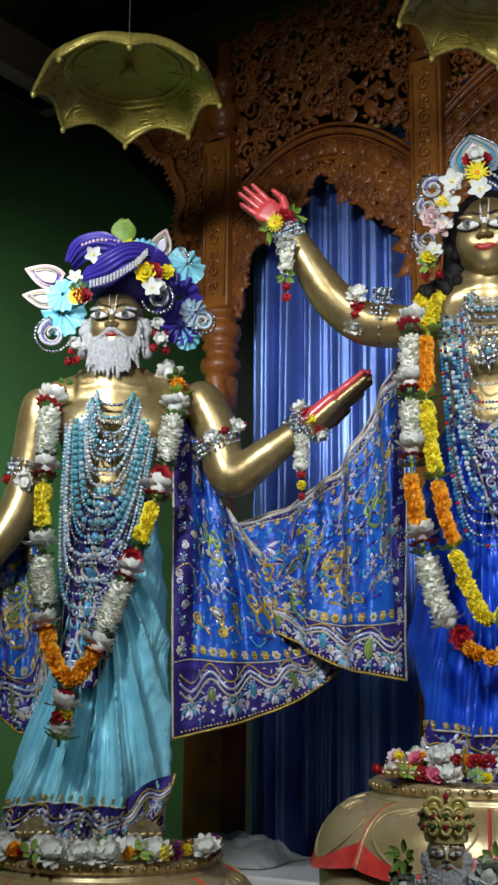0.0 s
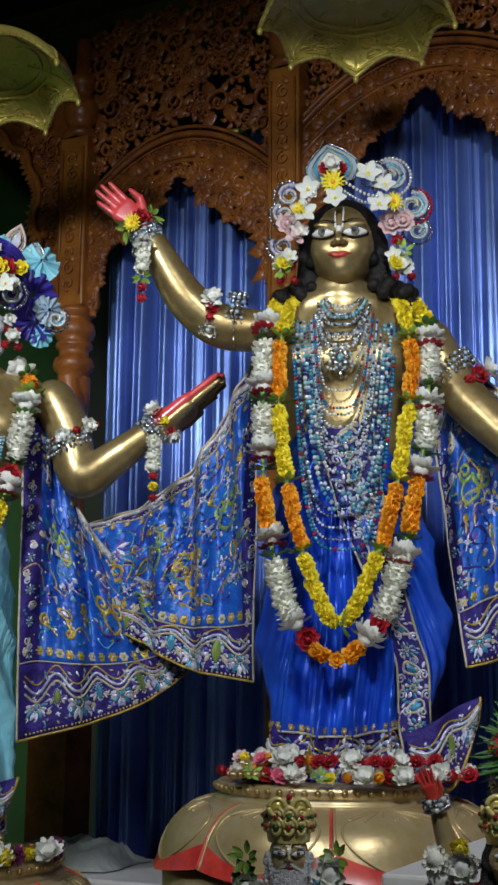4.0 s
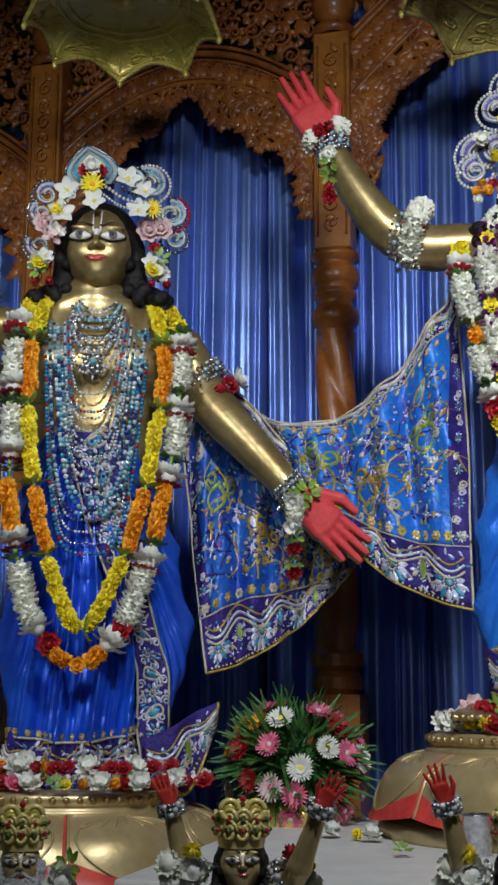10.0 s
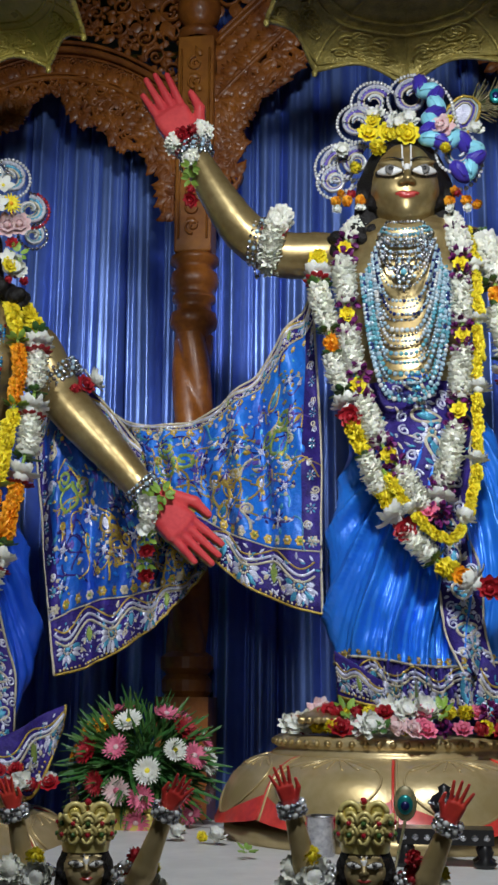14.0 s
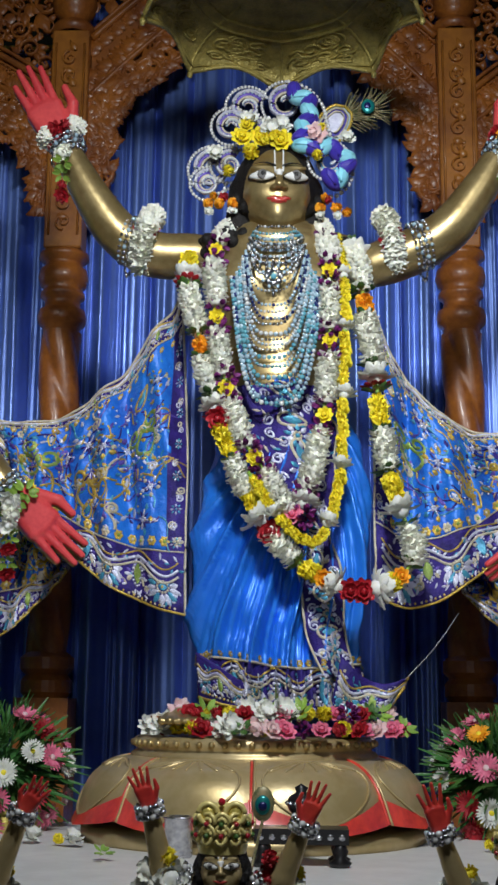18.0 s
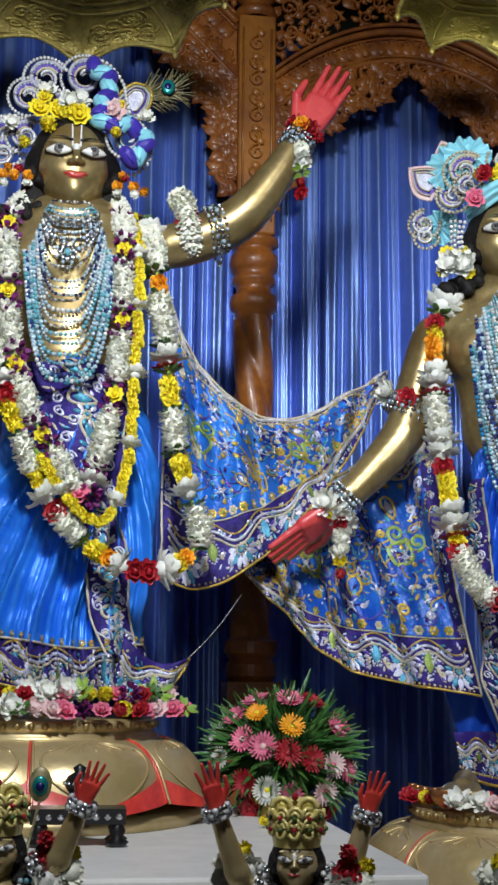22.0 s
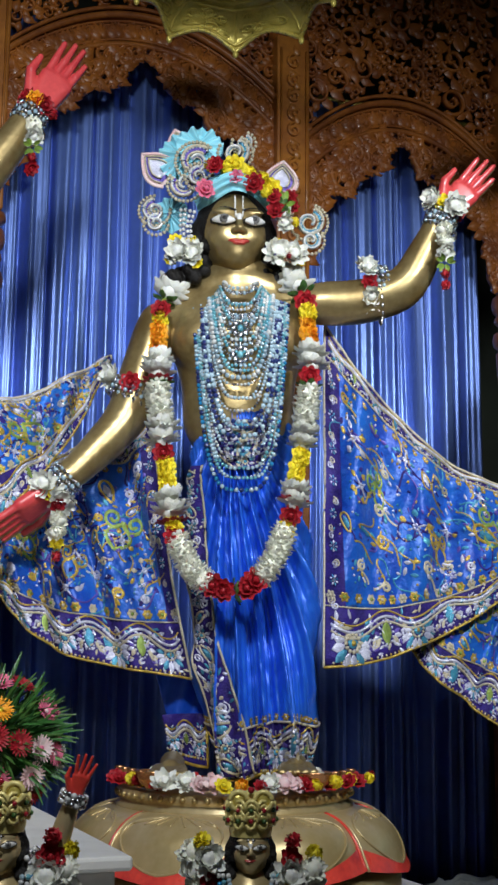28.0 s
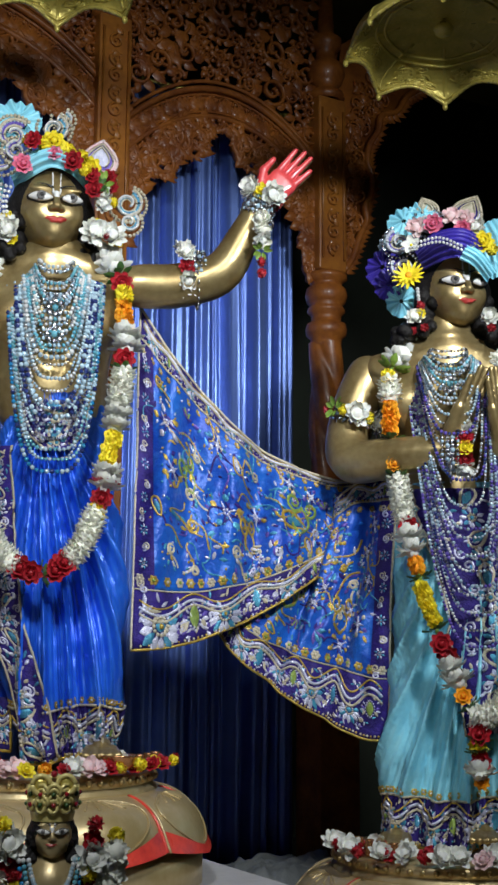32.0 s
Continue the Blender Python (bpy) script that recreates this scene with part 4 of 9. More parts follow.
def figure(i, label, head, face, turn, neck, shoulders, waist, arms, hair=True, beard=False, nod=0.0, feet=(), skin=None):
    """One brass figure, a single mesh: head, bare chest, arms and the feet that show under the robe."""
    mats = [skin or BRASS, WHITE_PAINT, BLACK, EYE_GREY, LIP, HAIR, BEARD, PALM]
    slots = dict(skin=0, white=1, black=2, iris=3, lip=4, hair=5, beard=6)
    groups = [(head_prims(head, face, turn, hair, slots, nod, beard), 0.0032)]
    sl, sr, nk, wa = V(shoulders[0]), V(shoulders[1]), V(neck), V(waist)
    chest = (sl + sr) / 2
    half = np.linalg.norm(sr - sl) / 2
    mid = chest * 0.5 + wa * 0.5
    g = [(nk + (0, 0, 0.10), nk - (0, 0, 0.03), 0.078, 0.082, 0, 0.03)]
    for q in range(3):
        z = nk[2] + 0.035 - q * 0.022
        g.append((V((nk[0], nk[1], z)),) * 2 + (V((0.083, 0.083, 0.008)), V((0.083, 0.083, 0.008)), 0, 0.006))
    g += [(nk, sl + (0.03, 0, 0.0), 0.06, 0.065, 0, 0.05), (nk, sr - (0.03, 0, 0.0), 0.06, 0.065, 0, 0.05)]
    for c, r in ((chest - (0, 0, 0.07), (half * 0.93, 0.125, 0.16)), (mid, (half * 0.78, 0.115, 0.22)), (wa, (half * 0.72, 0.115, 0.16))):
        g.append((c, c, V(r), V(r), 0, 0.05))
    for sx in (-1, 1):
        c = chest + (sx * half * 0.42, -0.075, -0.12)
        g.append((c, c, V((half * 0.42, 0.06, 0.085)), V((half * 0.42, 0.06, 0.085)), 0, 0.03))
    groups.append((g, 0.009))
    for pts, rads, tip, across, thumb in arms:
        p = [V(q) for q in pts]
        line = curve(p, 17)
        rr = np.interp(np.linspace(0, 1, 17), np.linspace(0, 1, len(rads)), rads)
        g = [(line[k], line[k + 1], rr[k], rr[k + 1], 0, 0.02) for k in range(16)]
        groups.append((g, 0.008))
        if tip is not None:
            groups.append((hand_prims(p[-1], tip, across, 0 if i == 5 else 7, 1.0, thumb), 0.0045))
            if i != 5:
                back = V((0.004, 0.0, -0.022)) if i == 1 else V((0.0, 0.016, -0.003))
                groups.append((hand_prims(p[-1] + back, V(tip) + back, across, 0, 1.0, thumb), 0.0055))
    for f in feet:
        f = V(f)
        g = [(f + (0, 0.12, 0.03), f + (0, -0.02, 0.024), 0.036, 0.03, 0, 0.02)]
        for q in range(5):
            o = (q - 2) * 0.021
            g.append((f + (o * 0.8, -0.02, 0.025), f + (o * 1.1, -0.115 + 0.006 * abs(q - 1), 0.016), 0.016, 0.012, 0, 0.004))
        groups.append((g, 0.006))
    b = Builder()
    for prims, voxel in groups:
        v, f, s = net(prims, voxel)
        for k in np.unique(s):
            sel = f[s == k]
            used = np.unique(sel)
            lut = np.zeros(len(v), int)
            lut[used] = np.arange(len(used))
            b.add(v[used].tolist(), lut[sel].tolist(), mats[k])
    me = b.mesh("statue")
    bm = bmesh.new()
    bm.from_mesh(me)
    bmesh.ops.remove_doubles(bm, verts=bm.verts, dist=0.0002)
    bm.to_mesh(me)
    bm.free()
    ob = new("statue", me)
    ob.matrix_world = place(i)
    return tagged(ob, label, "statue", "figures on the altar")


UP = (0, 0, 1)
figure(1, "polished brass statue of a white-bearded man offering an open hand", (-0.017, -0.050, 1.719), 0.215, -10, (-0.018, -0.020, 1.495), ((-0.226, 0.000, 1.445), (0.229, -0.000, 1.461)), (-0.011, 0.000, 1.093),
       [(((0.281, -0.000, 1.457), (0.333, -0.020, 1.347), (0.375, -0.050, 1.185), (0.474, -0.100, 1.243), (0.602, -0.140, 1.344)), (0.068, 0.066, 0.062, 0.052, 0.036), (0.826, -0.180, 1.529), (0.5, -0.6, 0.62), -1),
        (((-0.259, 0.000, 1.415), (-0.290, -0.000, 1.204), (-0.332, -0.030, 1.032), (-0.471, -0.080, 0.812)), (0.066, 0.060, 0.055, 0.040), None, UP, 1)],
       hair=False, beard=True, feet=((0.113, -0.140, 0.047), (-0.218, -0.100, 0.048)))
figure(2, "polished brass statue with one red-palmed hand raised and one lowered", (0.001, -0.060, 1.660), 0.245, -6, (-0.008, -0.010, 1.478), ((-0.248, 0.000, 1.382), (0.261, -0.000, 1.367)), (0.006, -0.000, 1.030),
       [(((-0.263, -0.000, 1.379), (-0.393, -0.010, 1.395), (-0.494, -0.030, 1.474), (-0.569, -0.050, 1.589), (-0.628, -0.060, 1.703)), (0.064, 0.064, 0.060, 0.048, 0.036), (-0.787, -0.070, 1.847), (0.6, 0, 0.8), 1),
        (((0.275, 0.000, 1.341), (0.333, -0.020, 1.208), (0.391, -0.060, 1.119), (0.500, -0.120, 0.987), (0.600, -0.180, 0.859)), (0.066, 0.066, 0.062, 0.052, 0.038), (0.813, -0.200, 0.666), (0.75, 0.0, 0.65), 1)],
       feet=((-0.269, -0.160, 0.004), (0.139, -0.140, 0.001)))
figure(3, "tall polished brass statue with both red-palmed arms raised high", (-0.014, -0.060, 1.662), 0.255, 4, (-0.018, -0.010, 1.506), ((-0.248, 0.000, 1.453), (0.227, 0.000, 1.455)), (-0.006, 0.000, 1.030),
       [(((-0.251, 0.000, 1.453), (-0.401, -0.010, 1.455), (-0.514, -0.030, 1.525), (-0.605, -0.050, 1.654), (-0.678, -0.060, 1.785)), (0.066, 0.066, 0.062, 0.050, 0.038), (-0.819, -0.080, 2.046), (0.55, 0, 0.83), 1),
        (((0.287, -0.000, 1.422), (0.397, -0.010, 1.460), (0.520, -0.030, 1.532), (0.621, -0.050, 1.666), (0.693, -0.060, 1.790)), (0.066, 0.066, 0.062, 0.050, 0.038), (0.830, -0.080, 2.023), (-0.8, 0, 0.6), 1)],
       feet=((-0.268, -0.160, 0.021), (0.207, -0.120, 0.000)))
figure(4, "polished brass statue with one lowered and one raised red-palmed hand", (-0.035, -0.060, 1.691), 0.235, 8, (-0.023, -0.010, 1.529), ((-0.263, -0.000, 1.419), (0.214, 0.000, 1.452)), (-0.019, 0.000, 1.097),
       [(((-0.268, -0.000, 1.392), (-0.323, -0.020, 1.207), (-0.366, -0.050, 1.075), (-0.460, -0.100, 0.951), (-0.542, -0.150, 0.858)), (0.066, 0.064, 0.060, 0.050, 0.037), (-0.745, -0.180, 0.690), (0.30, -0.62, 0.72), -1),
        (((0.228, 0.000, 1.461), (0.372, 0.000, 1.471), (0.498, -0.020, 1.513), (0.567, -0.040, 1.627), (0.614, -0.060, 1.727)), (0.064, 0.064, 0.060, 0.048, 0.036), (0.769, -0.080, 1.902), (-0.8, 0, 0.6), 1)],
       feet=((-0.202, -0.160, 0.024), (0.155, -0.140, 0.030)))
figure(5, "polished brass statue with palms pressed together in prayer", (0.052, -0.050, 1.787), 0.225, 22, (0.018, -0.010, 1.578), ((-0.227, 0.000, 1.508), (0.208, 0.000, 1.501)), (0.006, 0.000, 1.108),
       [(((-0.244, 0.020, 1.504), (-0.295, 0.000, 1.362), (-0.297, -0.060, 1.211), (-0.139, -0.150, 1.204), (0.015, -0.200, 1.212)), (0.070, 0.068, 0.066, 0.058, 0.045), (0.132, -0.240, 1.463), (0.5, 0.8, 0), 1),
        (((0.236, 0.020, 1.496), (0.330, 0.000, 1.329), (0.340, -0.060, 1.196), (0.238, -0.150, 1.198), (0.185, -0.200, 1.220)), (0.070, 0.068, 0.066, 0.058, 0.045), (0.160, -0.240, 1.462), (0.5, 0.8, 0), 1)],
       feet=((-0.163, -0.100, 0.016), (0.110, -0.100, 0.034)))

# ---------------------------------------------------------------- embroidery


class Cloth:
    """A draped sheet, sampled once on a grid: a point for each (u, v), and motifs stitched on it."""

    def __init__(self, fn, wrap=False, nu=141, nv=61):
        self.nu, self.nv, self.wrap = nu, nv, wrap
        self.g = np.array([[fn(u, v) for u in np.linspace(0, 1, nu)] for v in np.linspace(0, 1, nv)])
        du, dv = np.gradient(self.g, axis=1) * (nu - 1), np.gradient(self.g, axis=0) * (nv - 1)
        n = np.cross(du, dv)
        n /= np.linalg.norm(n, axis=2)[..., None] + 1e-9
        if not wrap:
            n = np.where(n[..., 1:2] > 0, -n, n)
        elif n[nv // 2, 0, 1] > 0:
            n = -n
        self.n, self.lu, self.lv = n, np.linalg.norm(du, axis=2), np.linalg.norm(dv, axis=2)

    def take(self, arr, u, v):
        u, v = np.asarray(u, float), np.clip(np.asarray(v, float), 0, 1) * (self.nv - 1)
        u = (u % 1.0 if self.wrap else np.clip(u, 0, 1)) * (self.nu - 1)
        i, j = np.minimum(u.astype(int), self.nu - 2), np.minimum(v.astype(int), self.nv - 2)
        f, h = u - i, v - j
        if arr.ndim == 3:
            f, h = f[..., None], h[..., None]
        return (arr[j, i] * (1 - f) + arr[j, i + 1] * f) * (1 - h) + (arr[j + 1, i] * (1 - f) + arr[j + 1, i + 1] * f) * h

    def at(self, u, v, lift=0.0):
        lift = np.asarray(lift, float)
        return self.take(self.g, u, v) + self.take(self.n, u, v) * (lift[..., None] if lift.ndim else lift)

    def basis(self, u, v):
        return self.take(self.g, u, v), max(float(self.take(self.lu, u, v)), 0.02), max(float(self.take(self.lv, u, v)), 0.02), self.take(self.n, u, v)

    def patch(self, b, u0, u1, v0, v1, nu, nv, material, lift=0.0):
        uu, vv = np.meshgrid(np.linspace(u0, u1, nu), np.linspace(v0, v1, nv))
        vs = self.at(uu, vv, lift).reshape(-1, 3)
        fs = [(j * nu + i, j * nu + i + 1, (j + 1) * nu + i + 1, (j + 1) * nu + i) for j in range(nv - 1) for i in range(nu - 1)]
        return b.add(vs.tolist(), fs, material)

    def line(self, b, u, v, r, material, n=5):
        b.tube(self.at(u, v, 0.002), r, material, n)

    def lay(self, b, u, v, xy, high, cols, material):
        """Lays points (x, y) in metres round (u, v) on the cloth as a strip of quads, cols points wide."""
        p0, lu, lv, n = self.basis(u, v)
        vs = self.at(u + xy[:, 0] / lu, v + xy[:, 1] / lv, high + 0.001)
        k = len(vs) // cols
        fs = [(q * cols + j, q * cols + j + 1, (q + 1) * cols + j + 1, (q + 1) * cols + j) for q in range(k - 1) for j in range(cols - 1)]
        b.add(vs.tolist(), fs, material)

    def strip(self, b, u, v, pts, width, material, lift=0.0055, turn=0.0):
        """A raised cord along 2D points in metres round (u, v)."""
        ca, sa = math.cos(turn), math.sin(turn)
        q = np.array(pts, float) @ np.array(((ca, sa), (-sa, ca)))
        d = np.gradient(q, axis=0)
        d /= np.linalg.norm(d, axis=1)[:, None] + 1e-9
        nr = np.stack([-d[:, 1], d[:, 0]], -1) * width / 2
        xy = np.stack([q - nr, q, q + nr], 1).reshape(-1, 2)
        self.lay(b, u, v, xy, np.tile((0.2 * lift, lift, 0.2 * lift), len(q)), 3, material)

    def petal(self, b, u, v, ang, r0, r1, w, material, lift=0.006):
        t = np.linspace(0, 1, 6)
        ww = w * np.sin(math.pi * np.minimum(0.08 + 0.87 * t, 1)) / 2
        x, y = np.repeat(r0 + (r1 - r0) * t, 3), (ww[:, None] * (-1, 0, 1)).ravel()
        ca, sa = math.cos(ang), math.sin(ang)
        self.lay(b, u, v, np.stack([x * ca - y * sa, x * sa + y * ca], -1), np.tile((0.3 * lift, lift, 0.3 * lift), 6), 3, material)

    def bead(self, b, u, v, dx, dy, r, material):
        p0, lu, lv, n = self.basis(u, v)
        b.ball(self.at(u + dx / lu, v + dy / lv, r * 0.4), r, material, 6, 4)

    # motifs
    def daisy(self, b, u, v, r, petals, mats, ang=0.0, arc=2 * math.pi):
        for k in range(petals):
            self.petal(b, u, v, ang + arc * k / petals, r * 0.42, r, r * 0.36, mats[k % len(mats)])
        for k in range(7):
            a = k * 2 * math.pi / 7
            self.bead(b, u, v, 0.28 * r * math.cos(a), 0.28 * r * math.sin(a), r * 0.14, THREAD_CREAM)
        self.bead(b, u, v, 0, 0, r * 0.2, THREAD_TEAL)

    def scroll(self, b, u, v, r, material, turn, hand=1, width=0.012):
        pts = [(hand * (r * (1 - 0.8 * t) * math.cos(t * 9) - r), r * (1 - 0.8 * t) * math.sin(t * 9)) for t in np.linspace(0, 1, 20)]
        self.strip(b, u, v, pts, width, material, turn=turn)

    def heart(self, b, u, v, r, material, turn):
        self.scroll(b, u, v, r, material, turn, 1)
        self.scroll(b, u, v, r, material, turn, -1)
        for s in (-1, 1):
            pts = [(s * r * 2.0 * math.sin(t * 1.6) * (1 - t * 0.25) * (1 - t**3), -r * 0.2 - r * 2.6 * t) for t in np.linspace(0, 1, 12)]
            self.strip(b, u, v, pts, 0.012, material, turn=turn + math.pi)

    def sequin(self, b, u, v, r, mats):
        for k in range(6):
            self.petal(b, u, v, k * math.pi / 3, r * 0.25, r, r * 0.8, mats[0], 0.004)
        self.bead(b, u, v, 0, 0, r * 0.38, mats[1])

    def paisley(self, b, u, v, r, turn, outer, inner):
        pts = [(r * math.cos(t) * (0.6 + 0.25 * math.sin(t)), r * 1.25 * math.sin(t) + (0.5 * r if t > 1 and t < 2.1 else 0) * 0) for t in np.linspace(-1.2, 4.6, 18)]
        self.strip(b, u, v, pts, r * 0.3, outer, turn=turn)
        self.petal(b, u, v, turn + math.pi / 2, -r * 0.7, r * 0.8, r * 0.8, inner)


def band_work(cl, b, v0, v1, count, seed, u0=0.02, u1=0.98, scale=1.0):
    """The wide embroidered border: a waving cord with fan daisies and almond shapes in its bends by turns."""
    rnd = random.Random(seed)
    H = v1 - v0
    vm = v0 + 0.52 * H
    count = max(3, int(count * 0.95))
    uu = np.linspace(u0, u1, count * 14)
    ph = (uu - u0) / (u1 - u0) * count * math.pi
    for o, m, rr in ((0.0, THREAD_SILVER, 0.0050), (0.11, THREAD_CREAM, 0.0044), (-0.12, THREAD_GOLD, 0.0030)):
        cl.line(b, uu, v0 + H * (0.30 + o + 0.14 * np.sin(ph)), rr, m)
    for k in range(count):
        u = u0 + (u1 - u0) * (k + 0.5) / count
        p, lu, lv, n = cl.basis(u, vm)
        cell = lu * (u1 - u0) / count
        r = min(H * lv * 0.46, cell * 0.52) * scale
        if k % 2 == 0:
            vc = vm + 0.10 * H
            for q in range(9):
                a = -0.25 + q * (math.pi + 0.5) / 8
                cl.petal(b, u, vc, a, r * 0.42, r * (1.0 + 0.16 * math.sin(a)), r * 0.36, THREAD_SILVER if q % 3 else THREAD_TEAL)
            for q in range(12):
                a = q * math.pi / 6
                cl.bead(b, u, vc, 0.34 * r * math.cos(a), 0.34 * r * math.sin(a), r * 0.085, THREAD_CREAM)
            cl.petal(b, u, vc, 0.0, -r * 0.24, r * 0.24, r * 0.42, THREAD_TEAL)
            cl.bead(b, u, vc, 0, 0, r * 0.12, THREAD_GOLD)
        else:
            vc = vm - 0.02 * H
            cl.petal(b, u, vc, math.pi / 2, -r * 0.62, r * 0.62, r * 0.62, THREAD_LIME if k % 4 == 1 else THREAD_TEAL)
            for q in range(16):
                a = q * math.pi / 8
                cl.bead(b, u, vc, 0.40 * r * math.cos(a), 0.74 * r * math.sin(a) * (1 - 0.12 * abs(math.cos(a))), r * 0.075, THREAD_SILVER)
            for sx in (-1, 1):
                for q in range(3):
                    cl.petal(b, u + sx * 0.36 * r / lu, vc + 0.1 * r / lv, math.pi / 2 + sx * (-0.5 - 0.75 * q), r * 0.12, r * (0.62 - 0.06 * q), r * 0.26, (THREAD_CREAM, THREAD_SILVER, THREAD_VIOLET)[q])
        ue = u + 0.5 * (u1 - u0) / count
        if k < count - 1:
            sx = 1 if k % 2 else -1
            cl.scroll(b, ue, v0 + H * 0.70, r * 0.20, THREAD_SILVER if k % 2 else THREAD_CREAM, rnd.uniform(-0.4, 0.4) + math.pi * (k % 2), sx, width=r * 0.13)
            for q in range(4):
                cl.petal(b, ue, v0 + H * 0.84, math.pi + 0.45 + q * 0.75, r * 0.08, r * 0.42, r * 0.16, (THREAD_SILVER, THREAD_VIOLET)[q % 2])
            for q in range(3):
                cl.petal(b, ue, v0 + H * 0.20, math.pi * 0.25 + q * math.pi * 0.25, r * 0.05, r * 0.36, r * 0.17, (THREAD_VIOLET, THREAD_SILVER, THREAD_TEAL)[q])
        for q in range(24):
            fu, fv = u + rnd.uniform(-0.5, 0.5) * (u1 - u0) / count, v0 + H * rnd.uniform(0.12, 0.90)
            cl.petal(b, fu, fv, rnd.uniform(0, 6.28), 0, r * rnd.uniform(0.25, 0.5), r * 0.16, rnd.choice((THREAD_SILVER, THREAD_CREAM, THREAD_TEAL, THREAD_SILVER, THREAD_SILVER)), 0.004)
        for q in range(6):
            cl.bead(b, u, v1 - H * 0.06, (q - 2.5) * cell / 6, 0, 0.0042, THREAD_GOLD if q % 2 else THREAD_CREAM)


def field_work(cl, b, u0, u1, v0, v1, spacing, seed, palette):
    """Scattered scrolls, starry flowers and leaves over the blue ground."""
    rnd = random.Random(seed)
    done = []
    bright = (THREAD_GOLD, THREAD_SILVER, THREAD_GOLD, THREAD_CREAM)
    for _ in range(900):
        u, v = rnd.uniform(u0, u1), rnd.uniform(v0, v1)
        p, lu, lv, n = cl.basis(u, v)
        r = rnd.choice((1.0, 0.85, 0.66)) * spacing * 0.5
        if any(np.linalg.norm(p - q) < (r + s) * 0.86 for q, s in done):
            continue
        done.append((p, r))
        kind = rnd.random()
        turn = rnd.uniform(0, 6.28)
        hand = rnd.choice((-1, 1))
        if kind < 0.36:
            m = rnd.choice(bright)
            cl.scroll(b, u, v, r * 0.36, m, turn, hand, 0.009)
            pts = [(hand * r * 0.35 * math.sin(2.2 * t), r * 1.15 * t) for t in np.linspace(0, 1, 10)]
            cl.strip(b, u, v, pts, 0.008, m, 0.005, turn + math.pi)
            for k in range(4):
                cl.petal(b, u, v, turn - 1.57 + rnd.uniform(-0.9, 0.9), r * (0.25 + 0.2 * k), r * (0.55 + 0.2 * k), r * 0.2, rnd.choice(palette))
        elif kind < 0.74:
            for k in range(8):
                a = turn + k * math.pi / 4
                cl.petal(b, u, v, a, r * 0.18, r * 0.58, r * 0.12, THREAD_SILVER if k % 2 else BORDER)
            m, m2 = rnd.choice(bright), rnd.choice(palette)
            for k in range(5):
                a = turn + 0.3 + k * 1.257
                cl.petal(b, u, v, a, r * 0.55, r * 0.95, r * 0.36, m if k % 2 else m2)
            for k in range(5):
                cl.bead(b, u, v, r * 0.14 * math.cos(k * 1.257), r * 0.14 * math.sin(k * 1.257), 0.0055, THREAD_SILVER)
        elif kind < 0.88:
            m = rnd.choice((THREAD_TEAL, THREAD_SILVER, THREAD_LIME))
            for k in range(5):
                cl.petal(b, u, v, turn + (k - 2) * 0.55, 0, r * 0.8, r * 0.28, m if k % 2 else THREAD_VIOLET)
        else:
            cl.paisley(b, u, v, r * 0.55, turn, THREAD_GOLD, rnd.choice((THREAD_TEAL, THREAD_SILVER)))
        for k in range(7):
            cl.bead(b, u, v, rnd.uniform(-r, r), rnd.uniform(-r, r), 0.0042, rnd.choice((THREAD_SILVER, THREAD_TEAL, THREAD_GOLD)))
    for k in range(4):
        u, v = u0 + (u1 - u0) * (0.14 + 0.24 * k), v0 + (v1 - v0) * (0.66 if k % 2 else 0.36)
        cl.heart(b, u, v, 0.034, THREAD_GOLD if k % 2 else THREAD_LIME, 0.5 * math.sin(seed + k))
    # vines, small leaves and sewn dots between the large motifs
    area = len(done)
    for _ in range(area * 3):
        u, v, turn = rnd.uniform(u0, u1), rnd.uniform(v0, v1), rnd.uniform(0, 6.28)
        L, bend = rnd.uniform(0.05, 0.12), rnd.uniform(-1.5, 1.5)
        pts = [(L * t, 0.25 * L * math.sin(bend + 4 * t) - 0.25 * L * math.sin(bend)) for t in np.linspace(0, 1, 10)]
        cl.strip(b, u, v, pts, 0.006, rnd.choice((THREAD_GOLD, THREAD_TEAL, THREAD_VIOLET, BORDER, THREAD_GOLD)), 0.004, turn)
    for _ in range(area * 8):
        u, v, turn = rnd.uniform(u0, u1), rnd.uniform(v0, v1), rnd.uniform(0, 6.28)
        L = rnd.uniform(0.012, 0.030)
        cl.petal(b, u, v, turn, 0, L, L * 0.5, rnd.choice((THREAD_TEAL, THREAD_VIOLET, BORDER, THREAD_GOLD, THREAD_SILVER, SATIN_SKY)), 0.004)


# ---------------------------------------------------------------- draped shawls


